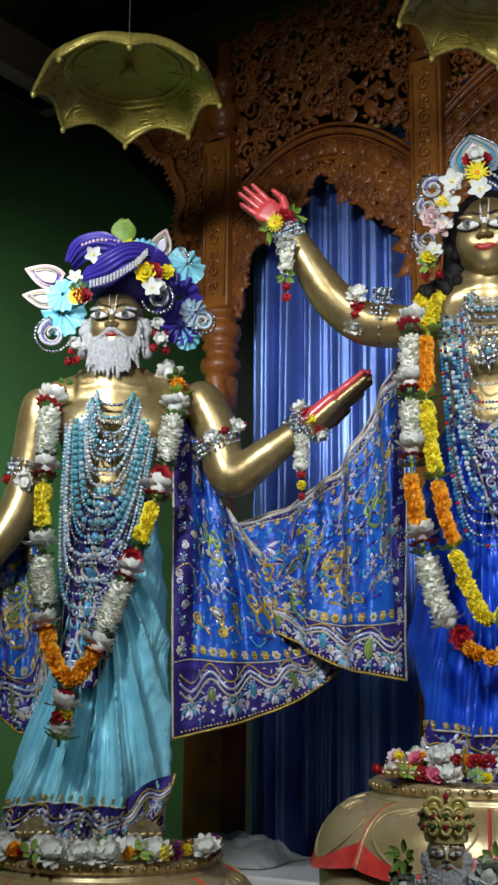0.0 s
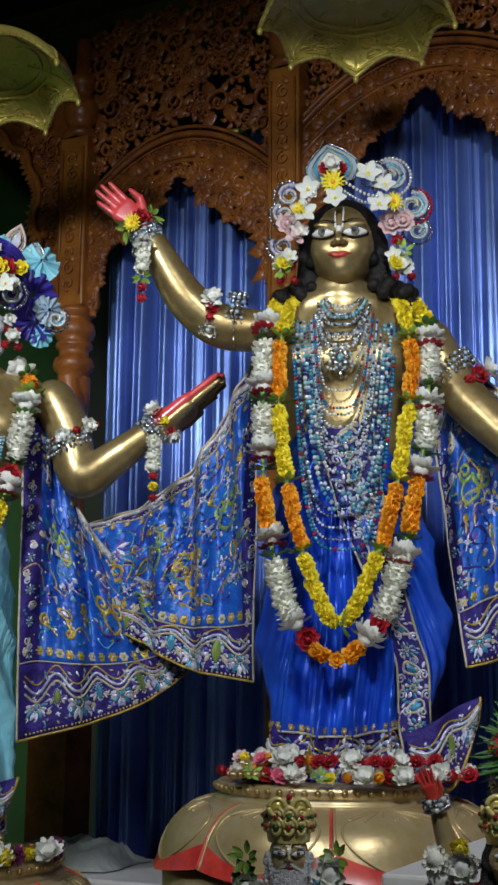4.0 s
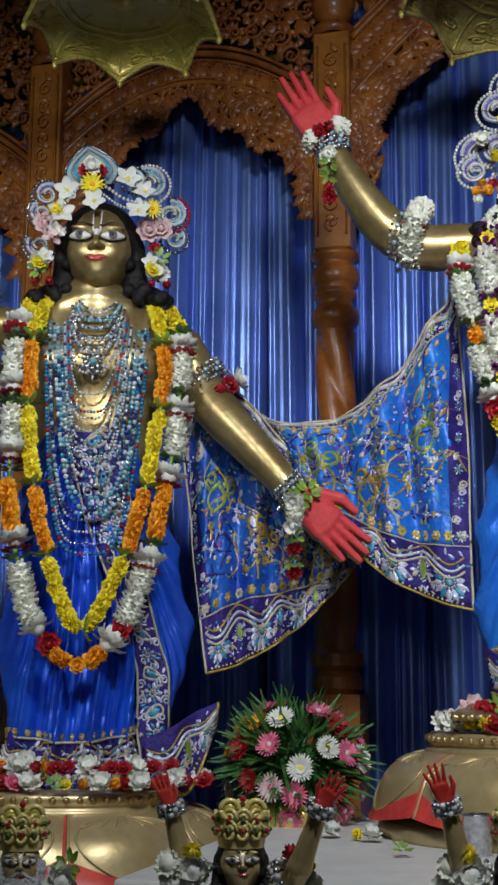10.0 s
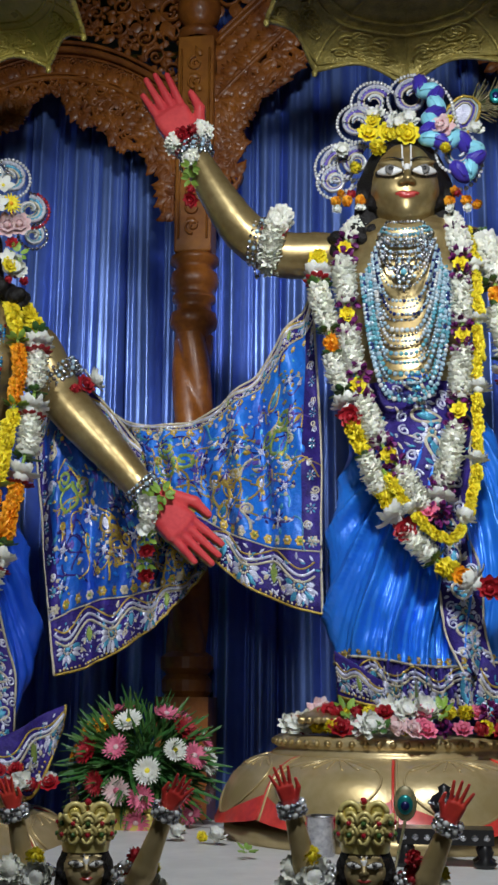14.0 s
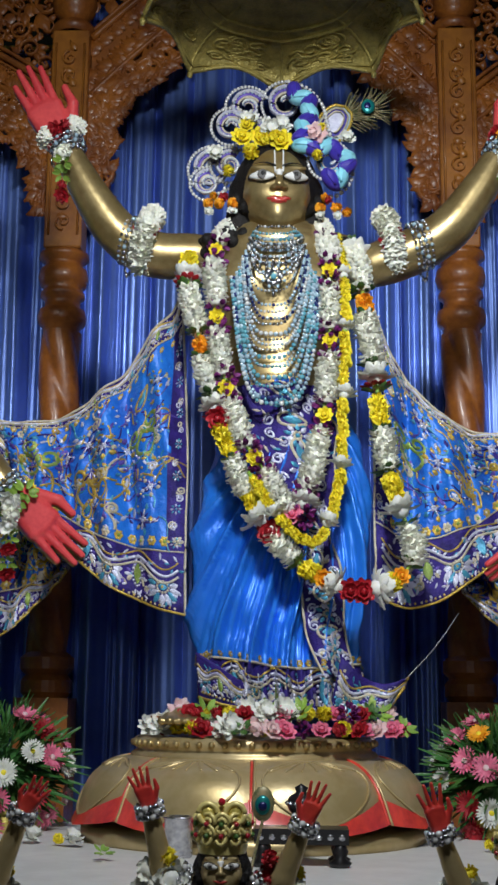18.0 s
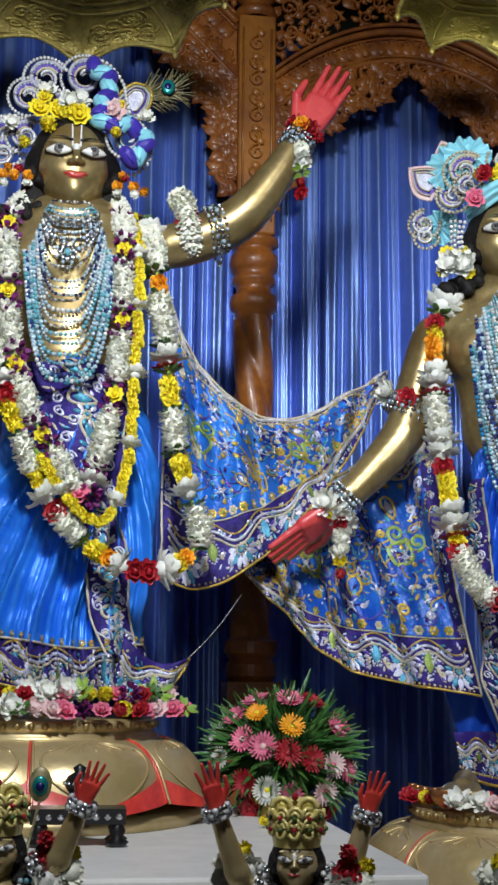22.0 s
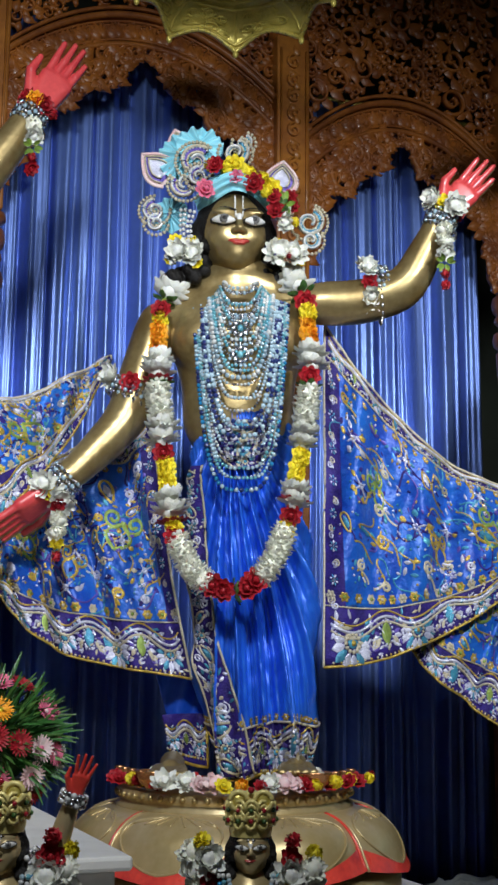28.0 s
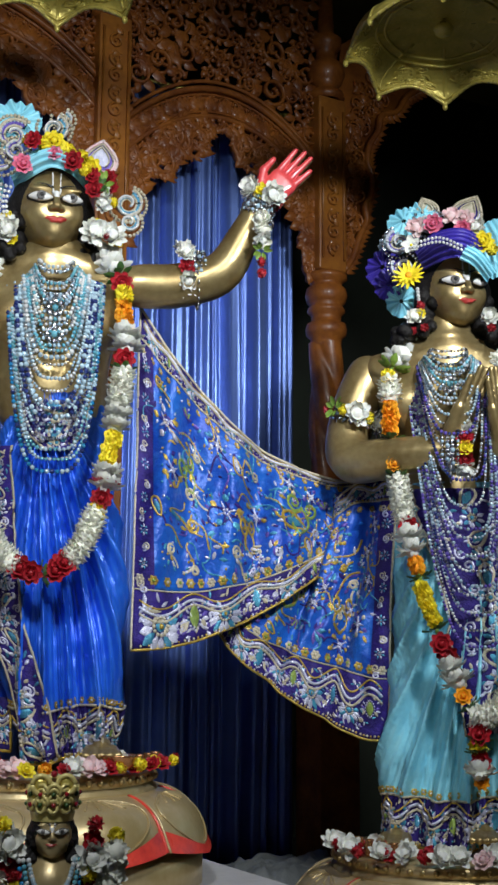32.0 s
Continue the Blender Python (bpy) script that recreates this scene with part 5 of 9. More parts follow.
def shawl(i, top, bottom, folds, amp, label, seed, band=0.2, count=12, ground=None, palette=None, head=0.05, lean=0.0, spacing=0.105, fan=0.6):
    root = base("embroidered_shawl", place(i), label, "shawl", "shawls of the figures")
    T, B = curve(top, 80), curve(bottom, 80)
    rnd = random.Random(seed)
    ph = [rnd.uniform(0, 6.28) for _ in range(6)]

    def fn(u, v):
        x = u * 79
        k = min(int(x), 78)
        f = x - k
        t, bt = T[k] * (1 - f) + T[k + 1] * f, B[k] * (1 - f) + B[k + 1] * f
        p = t * (1 - v) + bt * v
        env = 0.35 + 0.65 * math.sin(math.pi * min(1, max(0, v * 0.9 + 0.05)))
        w = math.sin(2 * math.pi * (folds * u + fan * v) + ph[0] + 0.7 * math.sin(5 * u + ph[1])) + 0.45 * math.sin(2 * math.pi * (folds * 1.9 * u + 1.3 * v * fan + 0.5 * v) + ph[2])
        q = Vector((u * 5.5 + 1.2 * v, v * 2.6 - 1.1 * u, ph[3]))
        crease = 1 - abs(noise.noise(q * 1.6)) * 2.4 + 0.55 * (1 - abs(noise.noise(q * 3.7)) * 2.4)
        p = p + np.array((0.15 * amp * w, amp * (w * 1.35 - 0.45 * crease) * env, 0))
        return p

    cl = Cloth(fn)
    band, head = band * 1.22, head * 1.7
    nb = max(4, int(40 * band))
    silk = cl.patch(Builder(), 0, 1, head, 1 - band, 120, 46, ground or SHAWL).part("silk_ground", root, thick=0.002)
    velvet = cl.patch(Builder(), 0, 1, 1 - band, 1, 120, nb, BORDER).part("velvet_border", root, "dark violet border", thick=0.003)
    trim = cl.patch(Builder(), 0, 1, 0, head, 120, 6, BORDER).part("top_border", root, "dark violet top border", thick=0.003)
    b = Builder()
    band_work(cl, b, 0.006, head, int(count * 1.3), seed + 90, scale=0.9)
    b.part("top_embroidery", trim, kind="stuff")
    for e, (ua, ub) in enumerate(((0.0, 0.06), (0.94, 1.0))):
        strip = cl.patch(Builder(), ua, ub, head, 1 - band, 6, 46, BORDER, 0.003).part("side_border", root, "dark violet side border")
        b = Builder()
        um, n = (ua + ub) / 2, max(3, int(length(cl.at(np.full(40, (ua + ub) / 2), np.linspace(head, 1 - band, 40))) / 0.05))
        for k in range(n):
            v = head + (1 - band - head) * (k + 0.5) / n
            if k % 2:
                cl.daisy(b, um, v, 0.018, 8, (THREAD_SILVER, THREAD_TEAL), k)
            else:
                cl.scroll(b, um, v, 0.013, THREAD_CREAM, k * 1.3, 1, 0.006)
                cl.scroll(b, um, v + 0.012, 0.012, THREAD_SILVER, k * 1.3 + 2, -1, 0.006)
        b.part("side_embroidery", strip, kind="stuff")
    b = Builder()
    w = np.linspace(0, 1, 90)
    for e in (0.0, 1.0):
        cl.line(b, w, 0 * w + e, 0.0042, THREAD_GOLD if e else THREAD_CREAM)
        cl.line(b, 0 * w + e, w, 0.0042, THREAD_CREAM)
    cl.line(b, w, 0 * w + 1 - band, 0.0028, THREAD_CREAM)
    cl.line(b, w, 0 * w + head, 0.0028, THREAD_CREAM)
    b.part("piped_edge", root)
    b = Builder()
    band_work(cl, b, 1 - band, 1.0, count, seed)
    b.part("border_embroidery", velvet, kind="stuff")
    b = Builder()
    n = max(4, int(length(cl.at(np.linspace(0, 1, 60), np.full(60, 0.97 - band))) / 0.046))
    for k in range(n):
        cl.sequin(b, (k + 0.5) / n, 1 - band - 0.03, 0.0165, (THREAD_GOLD if k % 3 else THREAD_CREAM, THREAD_LIME if k % 2 else THREAD_CREAM))
    for k in range(n):
        cl.sequin(b, (k + 0.5) / n, head + 0.03, 0.011, (THREAD_GOLD, THREAD_SILVER))
    b.part("sequin_trim", silk, kind="stuff")
    b = Builder()
    field_work(cl, b, 0.06, 0.94, head + 0.08, 1 - band - 0.09, spacing, seed + 50, palette or (THREAD_GOLD, THREAD_TEAL, THREAD_VIOLET, THREAD_SILVER, THREAD_CREAM, THREAD_TEAL))
    b.part("field_embroidery", silk, kind="stuff")
    return cl


TXT = "embroidered blue silk shawl, violet border, "
shawl(1, ((-0.257, 0.060, 1.076), (-0.324, 0.080, 1.048), (-0.446, 0.100, 1.000)), ((-0.203, -0.020, 0.494), (-0.269, 0.000, 0.350), (-0.457, 0.040, 0.483)), 2, 0.02, TXT + "hanging at the bearded figure's side", 11, count=3)
shawl(1, ((0.188, 0.050, 1.493), (0.254, 0.030, 1.491), (0.298, 0.020, 1.273), (0.451, 0.020, 0.983), (0.686, 0.020, 0.830), (0.987, 0.060, 0.944)),
      ((0.203, -0.040, 0.335), (0.286, -0.040, 0.355), (0.446, -0.030, 0.396), (0.637, -0.020, 0.474), (0.798, -0.000, 0.611), (0.986, 0.060, 0.904)), 5, 0.022, TXT + "swept towards the next figure", 12, band=0.17, count=14, spacing=0.125)
shawl(2, ((-0.289, 0.100, 1.327), (-0.364, 0.160, 1.185), (-0.508, 0.240, 0.976), (-0.689, 0.300, 0.855), (-0.930, 0.340, 0.780)),
      ((-0.277, 0.100, 0.276), (-0.410, 0.160, 0.297), (-0.530, 0.220, 0.328), (-0.693, 0.280, 0.417), (-0.922, 0.340, 0.547)), 4, 0.024, TXT + "spread behind the neighbour's shawl", 13, band=0.14, count=9)
shawl(2, ((0.275, 0.060, 1.093), (0.340, 0.050, 1.221), (0.448, 0.040, 1.219), (0.573, 0.040, 1.090), (0.730, 0.040, 0.907), (0.835, 0.060, 0.684)),
      ((0.362, -0.030, 0.322), (0.441, -0.020, 0.343), (0.549, -0.000, 0.396), (0.660, 0.020, 0.473), (0.755, 0.040, 0.568), (0.838, 0.060, 0.657)), 4, 0.022, TXT + "falling below the lowered arm", 14, band=0.17, count=9)
shawl(3, ((-0.304, 0.050, 1.349), (-0.387, 0.060, 1.232), (-0.502, 0.080, 1.081), (-0.665, 0.110, 0.968), (-0.869, 0.140, 0.949), (-1.079, 0.160, 1.059)),
      ((-0.272, -0.020, 0.336), (-0.362, -0.010, 0.360), (-0.477, 0.020, 0.410), (-0.597, 0.060, 0.495), (-0.797, 0.110, 0.672), (-1.038, 0.160, 0.957)), 4, 0.024, TXT + "stretched to the neighbouring figure", 15, band=0.15, count=11, ground=SHAWL_SKY)
shawl(3, ((0.287, 0.050, 1.314), (0.353, 0.060, 1.133), (0.478, 0.080, 0.984), (0.658, 0.100, 0.906), (0.859, 0.140, 0.995), (1.021, 0.180, 1.102)),
      ((0.285, -0.020, 0.394), (0.386, -0.010, 0.364), (0.519, 0.020, 0.411), (0.694, 0.060, 0.566), (0.883, 0.120, 0.801), (1.020, 0.180, 1.068)), 4, 0.026, TXT + "ending in a lifted corner", 16, band=0.2, count=11, ground=SHAWL_SKY)
shawl(4, ((-0.304, 0.060, 1.103), (-0.389, 0.080, 1.023), (-0.545, 0.100, 1.005), (-0.718, 0.080, 0.893), (-0.866, 0.060, 0.687)),
      ((-0.151, -0.030, 0.297), (-0.284, -0.030, 0.318), (-0.422, -0.020, 0.341), (-0.598, 0.000, 0.405), (-0.868, 0.060, 0.664)), 4, 0.024, TXT + "fanned out below the lowered arm", 17, band=0.17, count=11)
shawl(4, ((0.250, 0.050, 1.409), (0.395, 0.060, 1.210), (0.625, 0.140, 1.002), (0.840, 0.200, 0.912), (1.045, 0.260, 0.899), (1.218, 0.320, 0.924)),
      ((0.245, -0.020, 0.333), (0.366, -0.010, 0.346), (0.518, 0.080, 0.390), (0.732, 0.160, 0.493), (0.939, 0.240, 0.638), (1.216, 0.320, 0.841)), 4, 0.024, TXT + "swept towards the praying figure", 18, band=0.14, count=10, spacing=0.13)
shawl(5, ((-0.890, -0.170, 1.013), (-0.761, -0.150, 0.941), (-0.583, -0.100, 0.926), (-0.437, 0.060, 1.004), (-0.283, 0.040, 1.143), (-0.145, 0.000, 1.154)),
      ((-0.889, -0.170, 0.986), (-0.753, -0.150, 0.697), (-0.597, -0.100, 0.526), (-0.421, -0.030, 0.398), (-0.277, 0.000, 0.328), (-0.195, -0.030, 0.317)), 5, 0.026, TXT + "gathered at the praying figure's arm", 19, band=0.19, count=15, spacing=0.11)

# ---------------------------------------------------------------- robes


def robe(i, rings, material, label, pleats=26, seed=0, depth=0.17, anchor=(0.3, -0.1), hem=0.13, count=12, folds=40, amp=0.036):
    """A wrapped skirt through pairs of side points, from the waist to the hem, with pleats that fan out from a tuck."""
    root = base("dhoti", place(i), label, "dhoti", "robes of the figures")
    L, Rr = curve([a for a, b in rings], 50), curve([b for a, b in rings], 50)
    rnd = random.Random(seed)
    ph = [rnd.uniform(0, 6.28) for _ in range(8)]

    def fn(u, v):
        x = min(v * 49, 48.999)
        k = int(x)
        f = x - k
        l, r = L[k] * (1 - f) + L[k + 1] * f, Rr[k] * (1 - f) + Rr[k + 1] * f
        c, h = (l + r) / 2, (r - l) / 2
        a = 2 * math.pi * u - math.pi / 2
        w = np.linalg.norm(h)
        dep = depth * (0.75 + 0.3 * v)
        cx, cy = math.cos(a), math.sin(a)
        th = math.atan2(cx - anchor[0], (v - anchor[1]) * 2.6 + 0.02)
        wob = 0.9 * math.sin(2.3 * th + ph[0]) + 0.35 * noise.noise(Vector((th * 2.2, v * 3.0, ph[2])))
        s = 1.0 - 2.0 * abs(math.sin((th * folds + wob * 1.5 + ph[1]) / 2)) ** 0.62
        s2 = abs(math.sin(th * folds * 2.3 + wob * 2.6 + 1.5 * noise.noise(Vector((th * 3, v * 2, ph[5]))) + ph[6])) ** 0.7 * 1.7 - 1.0
        q = Vector((th * 5.0, v * 3.4, ph[3]))
        crease = 1 - 2.2 * abs(noise.noise(q)) + 0.9 * (1 - 2.2 * abs(noise.noise(q * 2.3))) + 0.5 * (1 - 2.2 * abs(noise.noise(Vector((cx * 9 + v * 6, v * 15, ph[7])))))
        low = min(1.0, 0.3 + 1.1 * v)
        d = amp * low * (1.15 * s + 0.34 * s2) - 0.30 * amp * crease + 0.5 * amp * math.sin(a * 5 + 4 * v + ph[2])
        r2 = 1 + 0.4 * d / max(w, 0.1)
        p = c + h * cx * r2
        return np.array((p[0], c[1] + cy * (dep + 1.15 * d), p[2] - 0.012 * math.cos(a * 3 + ph[4]) * v))

    cl = Cloth(fn, True, 321, 71)
    cl.patch(Builder(), 0, 1, 0, 1 - hem, 320, 64, material).part("skirt", root)
    border = cl.patch(Builder(), 0, 1, 1 - hem, 1, 320, 10, BORDER).part("hem_border", root, "dark violet embroidered hem")
    b = Builder()
    w = np.linspace(0, 1, 140)
    cl.line(b, w, 0 * w + 1.0, 0.005, THREAD_GOLD)
    cl.line(b, w, 0 * w + 1 - hem, 0.004, THREAD_CREAM)
    b.part("piped_edge", root)
    b = Builder()
    band_work(cl, b, 1 - hem, 1.0, count, seed + 3, -0.24, 0.24)
    for k in range(count * 2):
        cl.sequin(b, -0.24 + 0.48 * (k + 0.5) / count / 2, 1 - hem - 0.014, 0.011, (THREAD_GOLD, THREAD_SILVER))
    b.part("hem_embroidery", border, kind="stuff")
    return root, cl


def sash(robe_pair, path, seed, count=7, name="sash"):
    """An embroidered panel that lies on a robe; its path is rows of height on the robe, place across its front, width."""
    parent, cl0 = robe_pair
    V0 = np.linspace(path[0][0], path[-1][0], 40)
    C0 = np.interp(V0, [q[0] for q in path], [q[1] for q in path])
    W0 = np.interp(V0, [q[0] for q in path], [q[2] for q in path])

    def fn(u, v):
        k = v * 39
        vv, cx, w = (float(np.interp(k, np.arange(40), q)) for q in (V0, C0, W0))
        uu = math.asin(max(-1, min(1, cx))) / (2 * math.pi)
        row = int(vv * (cl0.nv - 1))
        wide = float(np.linalg.norm(cl0.g[row, 0, :2] - cl0.g[row, cl0.nu // 2, :2]) + np.ptp(cl0.g[row, :, 0])) * 1.35
        at = uu + (u - 0.5) * w / max(wide, 0.4)
        around = np.mean([cl0.at(at + o, vv, 0.0) for o in (-0.02, -0.01, 0.0, 0.01, 0.02)], axis=0)
        return around + V((0, -0.028, 0))

    cl = Cloth(fn, False, 15, 61)
    panel = cl.patch(Builder(), 0, 1, 0, 1, 12, 50, BORDER).part(name, parent, "dark violet embroidered panel", thick=0.003)
    b = Builder()
    w = np.linspace(0, 1, 60)
    for e in (0.0, 1.0):
        cl.line(b, 0 * w + e, w, 0.004, THREAD_CREAM)
    rnd = random.Random(seed)
    count = int(count * 1.6)
    for k in range(count):
        v = (k + 0.5) / count
        p, lu, lv, n = cl.basis(0.5, v)
        lu = min(lu, 0.15)
        for q in range(9):
            cl.petal(b, rnd.uniform(0.06, 0.94), v + rnd.uniform(-0.5, 0.5) / count, rnd.uniform(0, 6.28), 0, lu * rnd.uniform(0.1, 0.2), lu * 0.07, rnd.choice((THREAD_SILVER, THREAD_TEAL, THREAD_CREAM, THREAD_SILVER)), 0.004)
        if k % 2:
            cl.daisy(b, 0.5, v, lu * 0.26, 9, (THREAD_SILVER, THREAD_TEAL), rnd.uniform(0, 1))
        else:
            cl.paisley(b, 0.5, v, lu * 0.22, rnd.uniform(0, 6), THREAD_CREAM, THREAD_TEAL)
        for s in (-1, 1):
            cl.scroll(b, 0.5 + s * 0.22, v + 0.5 / count, lu * 0.13, THREAD_SILVER, rnd.uniform(0, 6), s, lu * 0.05)
    b.part("panel_embroidery", panel, kind="stuff")


r1 = robe(1, [((-0.147, 0.000, 1.130), (0.136, 0.000, 1.133)), ((-0.184, 0.000, 0.904), (0.171, -0.000, 0.905)), ((-0.204, 0.000, 0.628), (0.195, 0.000, 0.625)), ((-0.269, 0.000, 0.359), (0.212, -0.000, 0.296)), ((-0.342, 0.000, 0.115), (0.207, 0.000, 0.171)), ((-0.364, 0.000, -0.023), (0.154, -0.000, 0.013))], CYAN, "pale turquoise pleated dhoti with a violet hem", 22, 1, anchor=(-0.35, -0.05))
r2 = robe(2, [((-0.166, -0.000, 1.066), (0.162, -0.000, 1.066)), ((-0.231, -0.000, 0.832), (0.231, 0.000, 0.832)), ((-0.258, -0.000, 0.568), (0.299, -0.000, 0.568)), ((-0.261, -0.000, 0.327), (0.318, 0.000, 0.345)), ((-0.236, 0.000, 0.158), (0.268, -0.000, 0.192)), ((-0.235, -0.000, -0.017), (0.231, -0.000, 0.000))], SATIN_DEEP, "deep royal blue satin dhoti with an embroidered hem", 28, 2, anchor=(0.0, -0.2))
r3 = robe(3, [((-0.150, 0.000, 1.030), (0.140, 0.000, 1.031)), ((-0.205, 0.000, 0.802), (0.248, -0.000, 0.838)), ((-0.254, -0.000, 0.613), (0.285, 0.000, 0.614)), ((-0.268, -0.000, 0.410), (0.278, 0.000, 0.411)), ((-0.259, -0.000, 0.244), (0.238, 0.000, 0.261)), ((-0.237, 0.000, 0.081), (0.241, 0.000, 0.057))], SATIN_SKY, "bright royal blue satin dhoti gathered in long pleats", 26, 3, anchor=(0.45, -0.15))
r4 = robe(4, [((-0.151, 0.000, 1.087), (0.137, 0.000, 1.090)), ((-0.175, -0.000, 0.892), (0.176, 0.000, 0.895)), ((-0.175, -0.000, 0.649), (0.220, 0.000, 0.652)), ((-0.159, -0.000, 0.443), (0.243, 0.000, 0.446)), ((-0.131, 0.000, 0.224), (0.229, 0.000, 0.209)), ((-0.085, 0.000, 0.024), (0.216, -0.000, 0.035))], SATIN, "royal blue satin dhoti with a beaded hem", 26, 4, anchor=(-0.2, -0.1))
r5 = robe(5, [((-0.168, 0.000, 1.126), (0.204, 0.000, 1.127)), ((-0.177, 0.000, 0.885), (0.245, 0.000, 0.892)), ((-0.186, -0.000, 0.611), (0.268, 0.000, 0.625)), ((-0.219, 0.000, 0.339), (0.273, 0.000, 0.362)), ((-0.231, 0.000, 0.161), (0.262, -0.000, 0.188)), ((-0.226, 0.000, 0.003), (0.243, 0.000, 0.033))], CYAN, "pale turquoise dhoti with a violet embroidered hem", 24, 5, anchor=(0.4, 0.0))
sash(r1, ((0.03, -0.25, 0.24), (0.2, -0.35, 0.20), (0.4, -0.45, 0.15), (0.56, -0.42, 0.06)), 1)
sash(r2, ((0.03, 0.0, 0.13), (0.15, 0.15, 0.11), (0.35, 0.25, 0.075), (0.6, 0.5, 0.07), (0.8, 0.75, 0.08), (0.95, 0.9, 0.10)), 2, 11)
sash(r3, ((0.02, 0.0, 0.22), (0.18, 0.12, 0.19), (0.35, 0.2, 0.12), (0.5, 0.32, 0.075), (0.72, 0.55, 0.085), (0.9, 0.8, 0.10)), 3, 11)
sash(r4, ((0.15, -0.95, 0.09), (0.4, -0.93, 0.10), (0.6, -0.88, 0.11), (0.8, -0.72, 0.12), (0.99, -0.62, 0.11)), 4, 11)
sash(r4, ((0.03, 0.0, 0.17), (0.1, 0.02, 0.15), (0.17, 0.03, 0.05)), 5, 3)
sash(r5, ((0.02, 0.25, 0.24), (0.2, 0.42, 0.22), (0.45, 0.5, 0.18), (0.7, 0.52, 0.13)), 6, 8)

# ---------------------------------------------------------------- flowers, modelled once and shared


def petal_strip(b, base_p, d, up, ln, w, material, cup=0.3, n=4, curl=0.0):
    """One cupped petal from a base point along d, its face towards up."""
    d, up = V(d) / (np.linalg.norm(d) + 1e-9), V(up)
    side = np.cross(d, up)
    side /= np.linalg.norm(side) + 1e-9
    up = np.cross(side, d)
    vs, fs = [], []
    for k in range(n + 1):
        t = k / n
        ww = w * math.sin(math.pi * (0.12 + 0.80 * t)) / 2
        c = V(base_p) + d * ln * t * (1 - 0.25 * curl * t) + up * ln * (cup * t * t * (1 - curl * t))
        for s in (-1, 0, 1):
            vs.append(c + side * ww * s + up * (0.18 * w * abs(s)))
    for k in range(n):
        for j in range(2):
            fs.append((k * 3 + j, k * 3 + j + 1, k * 3 + j + 4, k * 3 + j + 3))
    b.add(vs, fs, material)


def sphere_dirs(n, top=1.0, bottom=-1.0):
    return [((math.sqrt(1 - z * z)) * math.cos(k * 2.39996), math.sqrt(1 - z * z) * math.sin(k * 2.39996), z)
            for k in range(n) for z in (top - (top - bottom) * (k + 0.5) / n,)]


def marigold(material, seed, r=0.03, n=70):
    rnd = random.Random(seed)
    b = Builder()
    b.ball((0, 0, 0), r * 0.72, material, 8, 6)
    for d in sphere_dirs(n):
        d = V(d) + V([rnd.uniform(-0.2, 0.2) for _ in range(3)])
        petal_strip(b, d * r * 0.55, d + V([rnd.uniform(-0.5, 0.5) for _ in range(3)]), np.cross(d, (0.3, 0.5, 0.8)), r * 0.46, r * 0.6, material, 0.25, 2)
    return b.mesh("marigold")


def jasmine(seed, r=0.035, h=0.074, rings=7, material=None):
    """A stretch of tightly strung white blossoms: close rings of short petals round a core."""
    rnd = random.Random(seed)
    b = Builder()
    m = material or JASMINE
    b.tube([(0, 0, -h * 0.5), (0, 0, h * 0.5)], r * 0.72, m, 9)
    for k in range(rings):
        z = -h / 2 + h * (k + 0.5) / rings
        for j in range(15):
            a = (j + rnd.uniform(-0.4, 0.4)) * 2 * math.pi / 15 + k * 0.8
            d = V((math.cos(a), math.sin(a), rnd.uniform(-0.55, 0.55)))
            up = V((-0.35 * math.cos(a) + rnd.uniform(-0.4, 0.4), -0.35 * math.sin(a) + rnd.uniform(-0.4, 0.4), 1))
            petal_strip(b, (math.cos(a) * r * 0.62, math.sin(a) * r * 0.62, z + rnd.uniform(-0.003, 0.003)), d, up, r * rnd.uniform(0.36, 0.56), r * 0.42, m, 0.35, 3)
    return b.mesh("jasmine_tuft")


def rosette(seed, r=0.047, petals=30, material=None, heart=None):
    rnd = random.Random(seed)
    b = Builder()
    m = material or PETAL_WHITE
    for k in range(petals):
        a = k * 2.39996
        e = rnd.uniform(-0.5, 0.9)
        d = V((math.cos(a), math.sin(a), e))
        petal_strip(b, (0.25 * r * math.cos(a), 0.25 * r * math.sin(a), 0.0), d, (-0.3 * d[0], -0.3 * d[1], 1), r * rnd.uniform(0.7, 1.0), r * 0.68, m, 0.4, 4)
    b.ball((0, 0, 0.005), r * 0.55, m, 8, 5)
    if heart:
        for k in range(10):
            a = k * 2 * math.pi / 10
            petal_strip(b, (0.4 * r * math.cos(a), 0.4 * r * math.sin(a), -0.026), (math.cos(a), math.sin(a), -0.1), (0, 0, 1), r * 0.55, r * 0.5, heart, 0.3, 3)
    return b.mesh("white_rosette")


def rose(material, seed, r=0.032):
    rnd = random.Random(seed)
    b = Builder()
    for ring, (n, e, rr) in enumerate(((4, 1.4, 0.35), (5, 0.8, 0.55), (7, 0.35, 0.8), (8, -0.05, 1.0))):
        for k in range(n):
            a = k * 2 * math.pi / n + ring * 0.7
            d = V((math.cos(a), math.sin(a), e))
            p = (math.cos(a) * r * 0.22 * ring * 0.6, math.sin(a) * r * 0.22 * ring * 0.6, -0.004 * ring)
            petal_strip(b, p, d, (-math.cos(a), -math.sin(a), 0.6), r * rr, r * 0.85, material, 0.5, 4, 0.4)
    b.ball((0, 0, 0), r * 0.4, material, 7, 5)
    return b.mesh("rose")


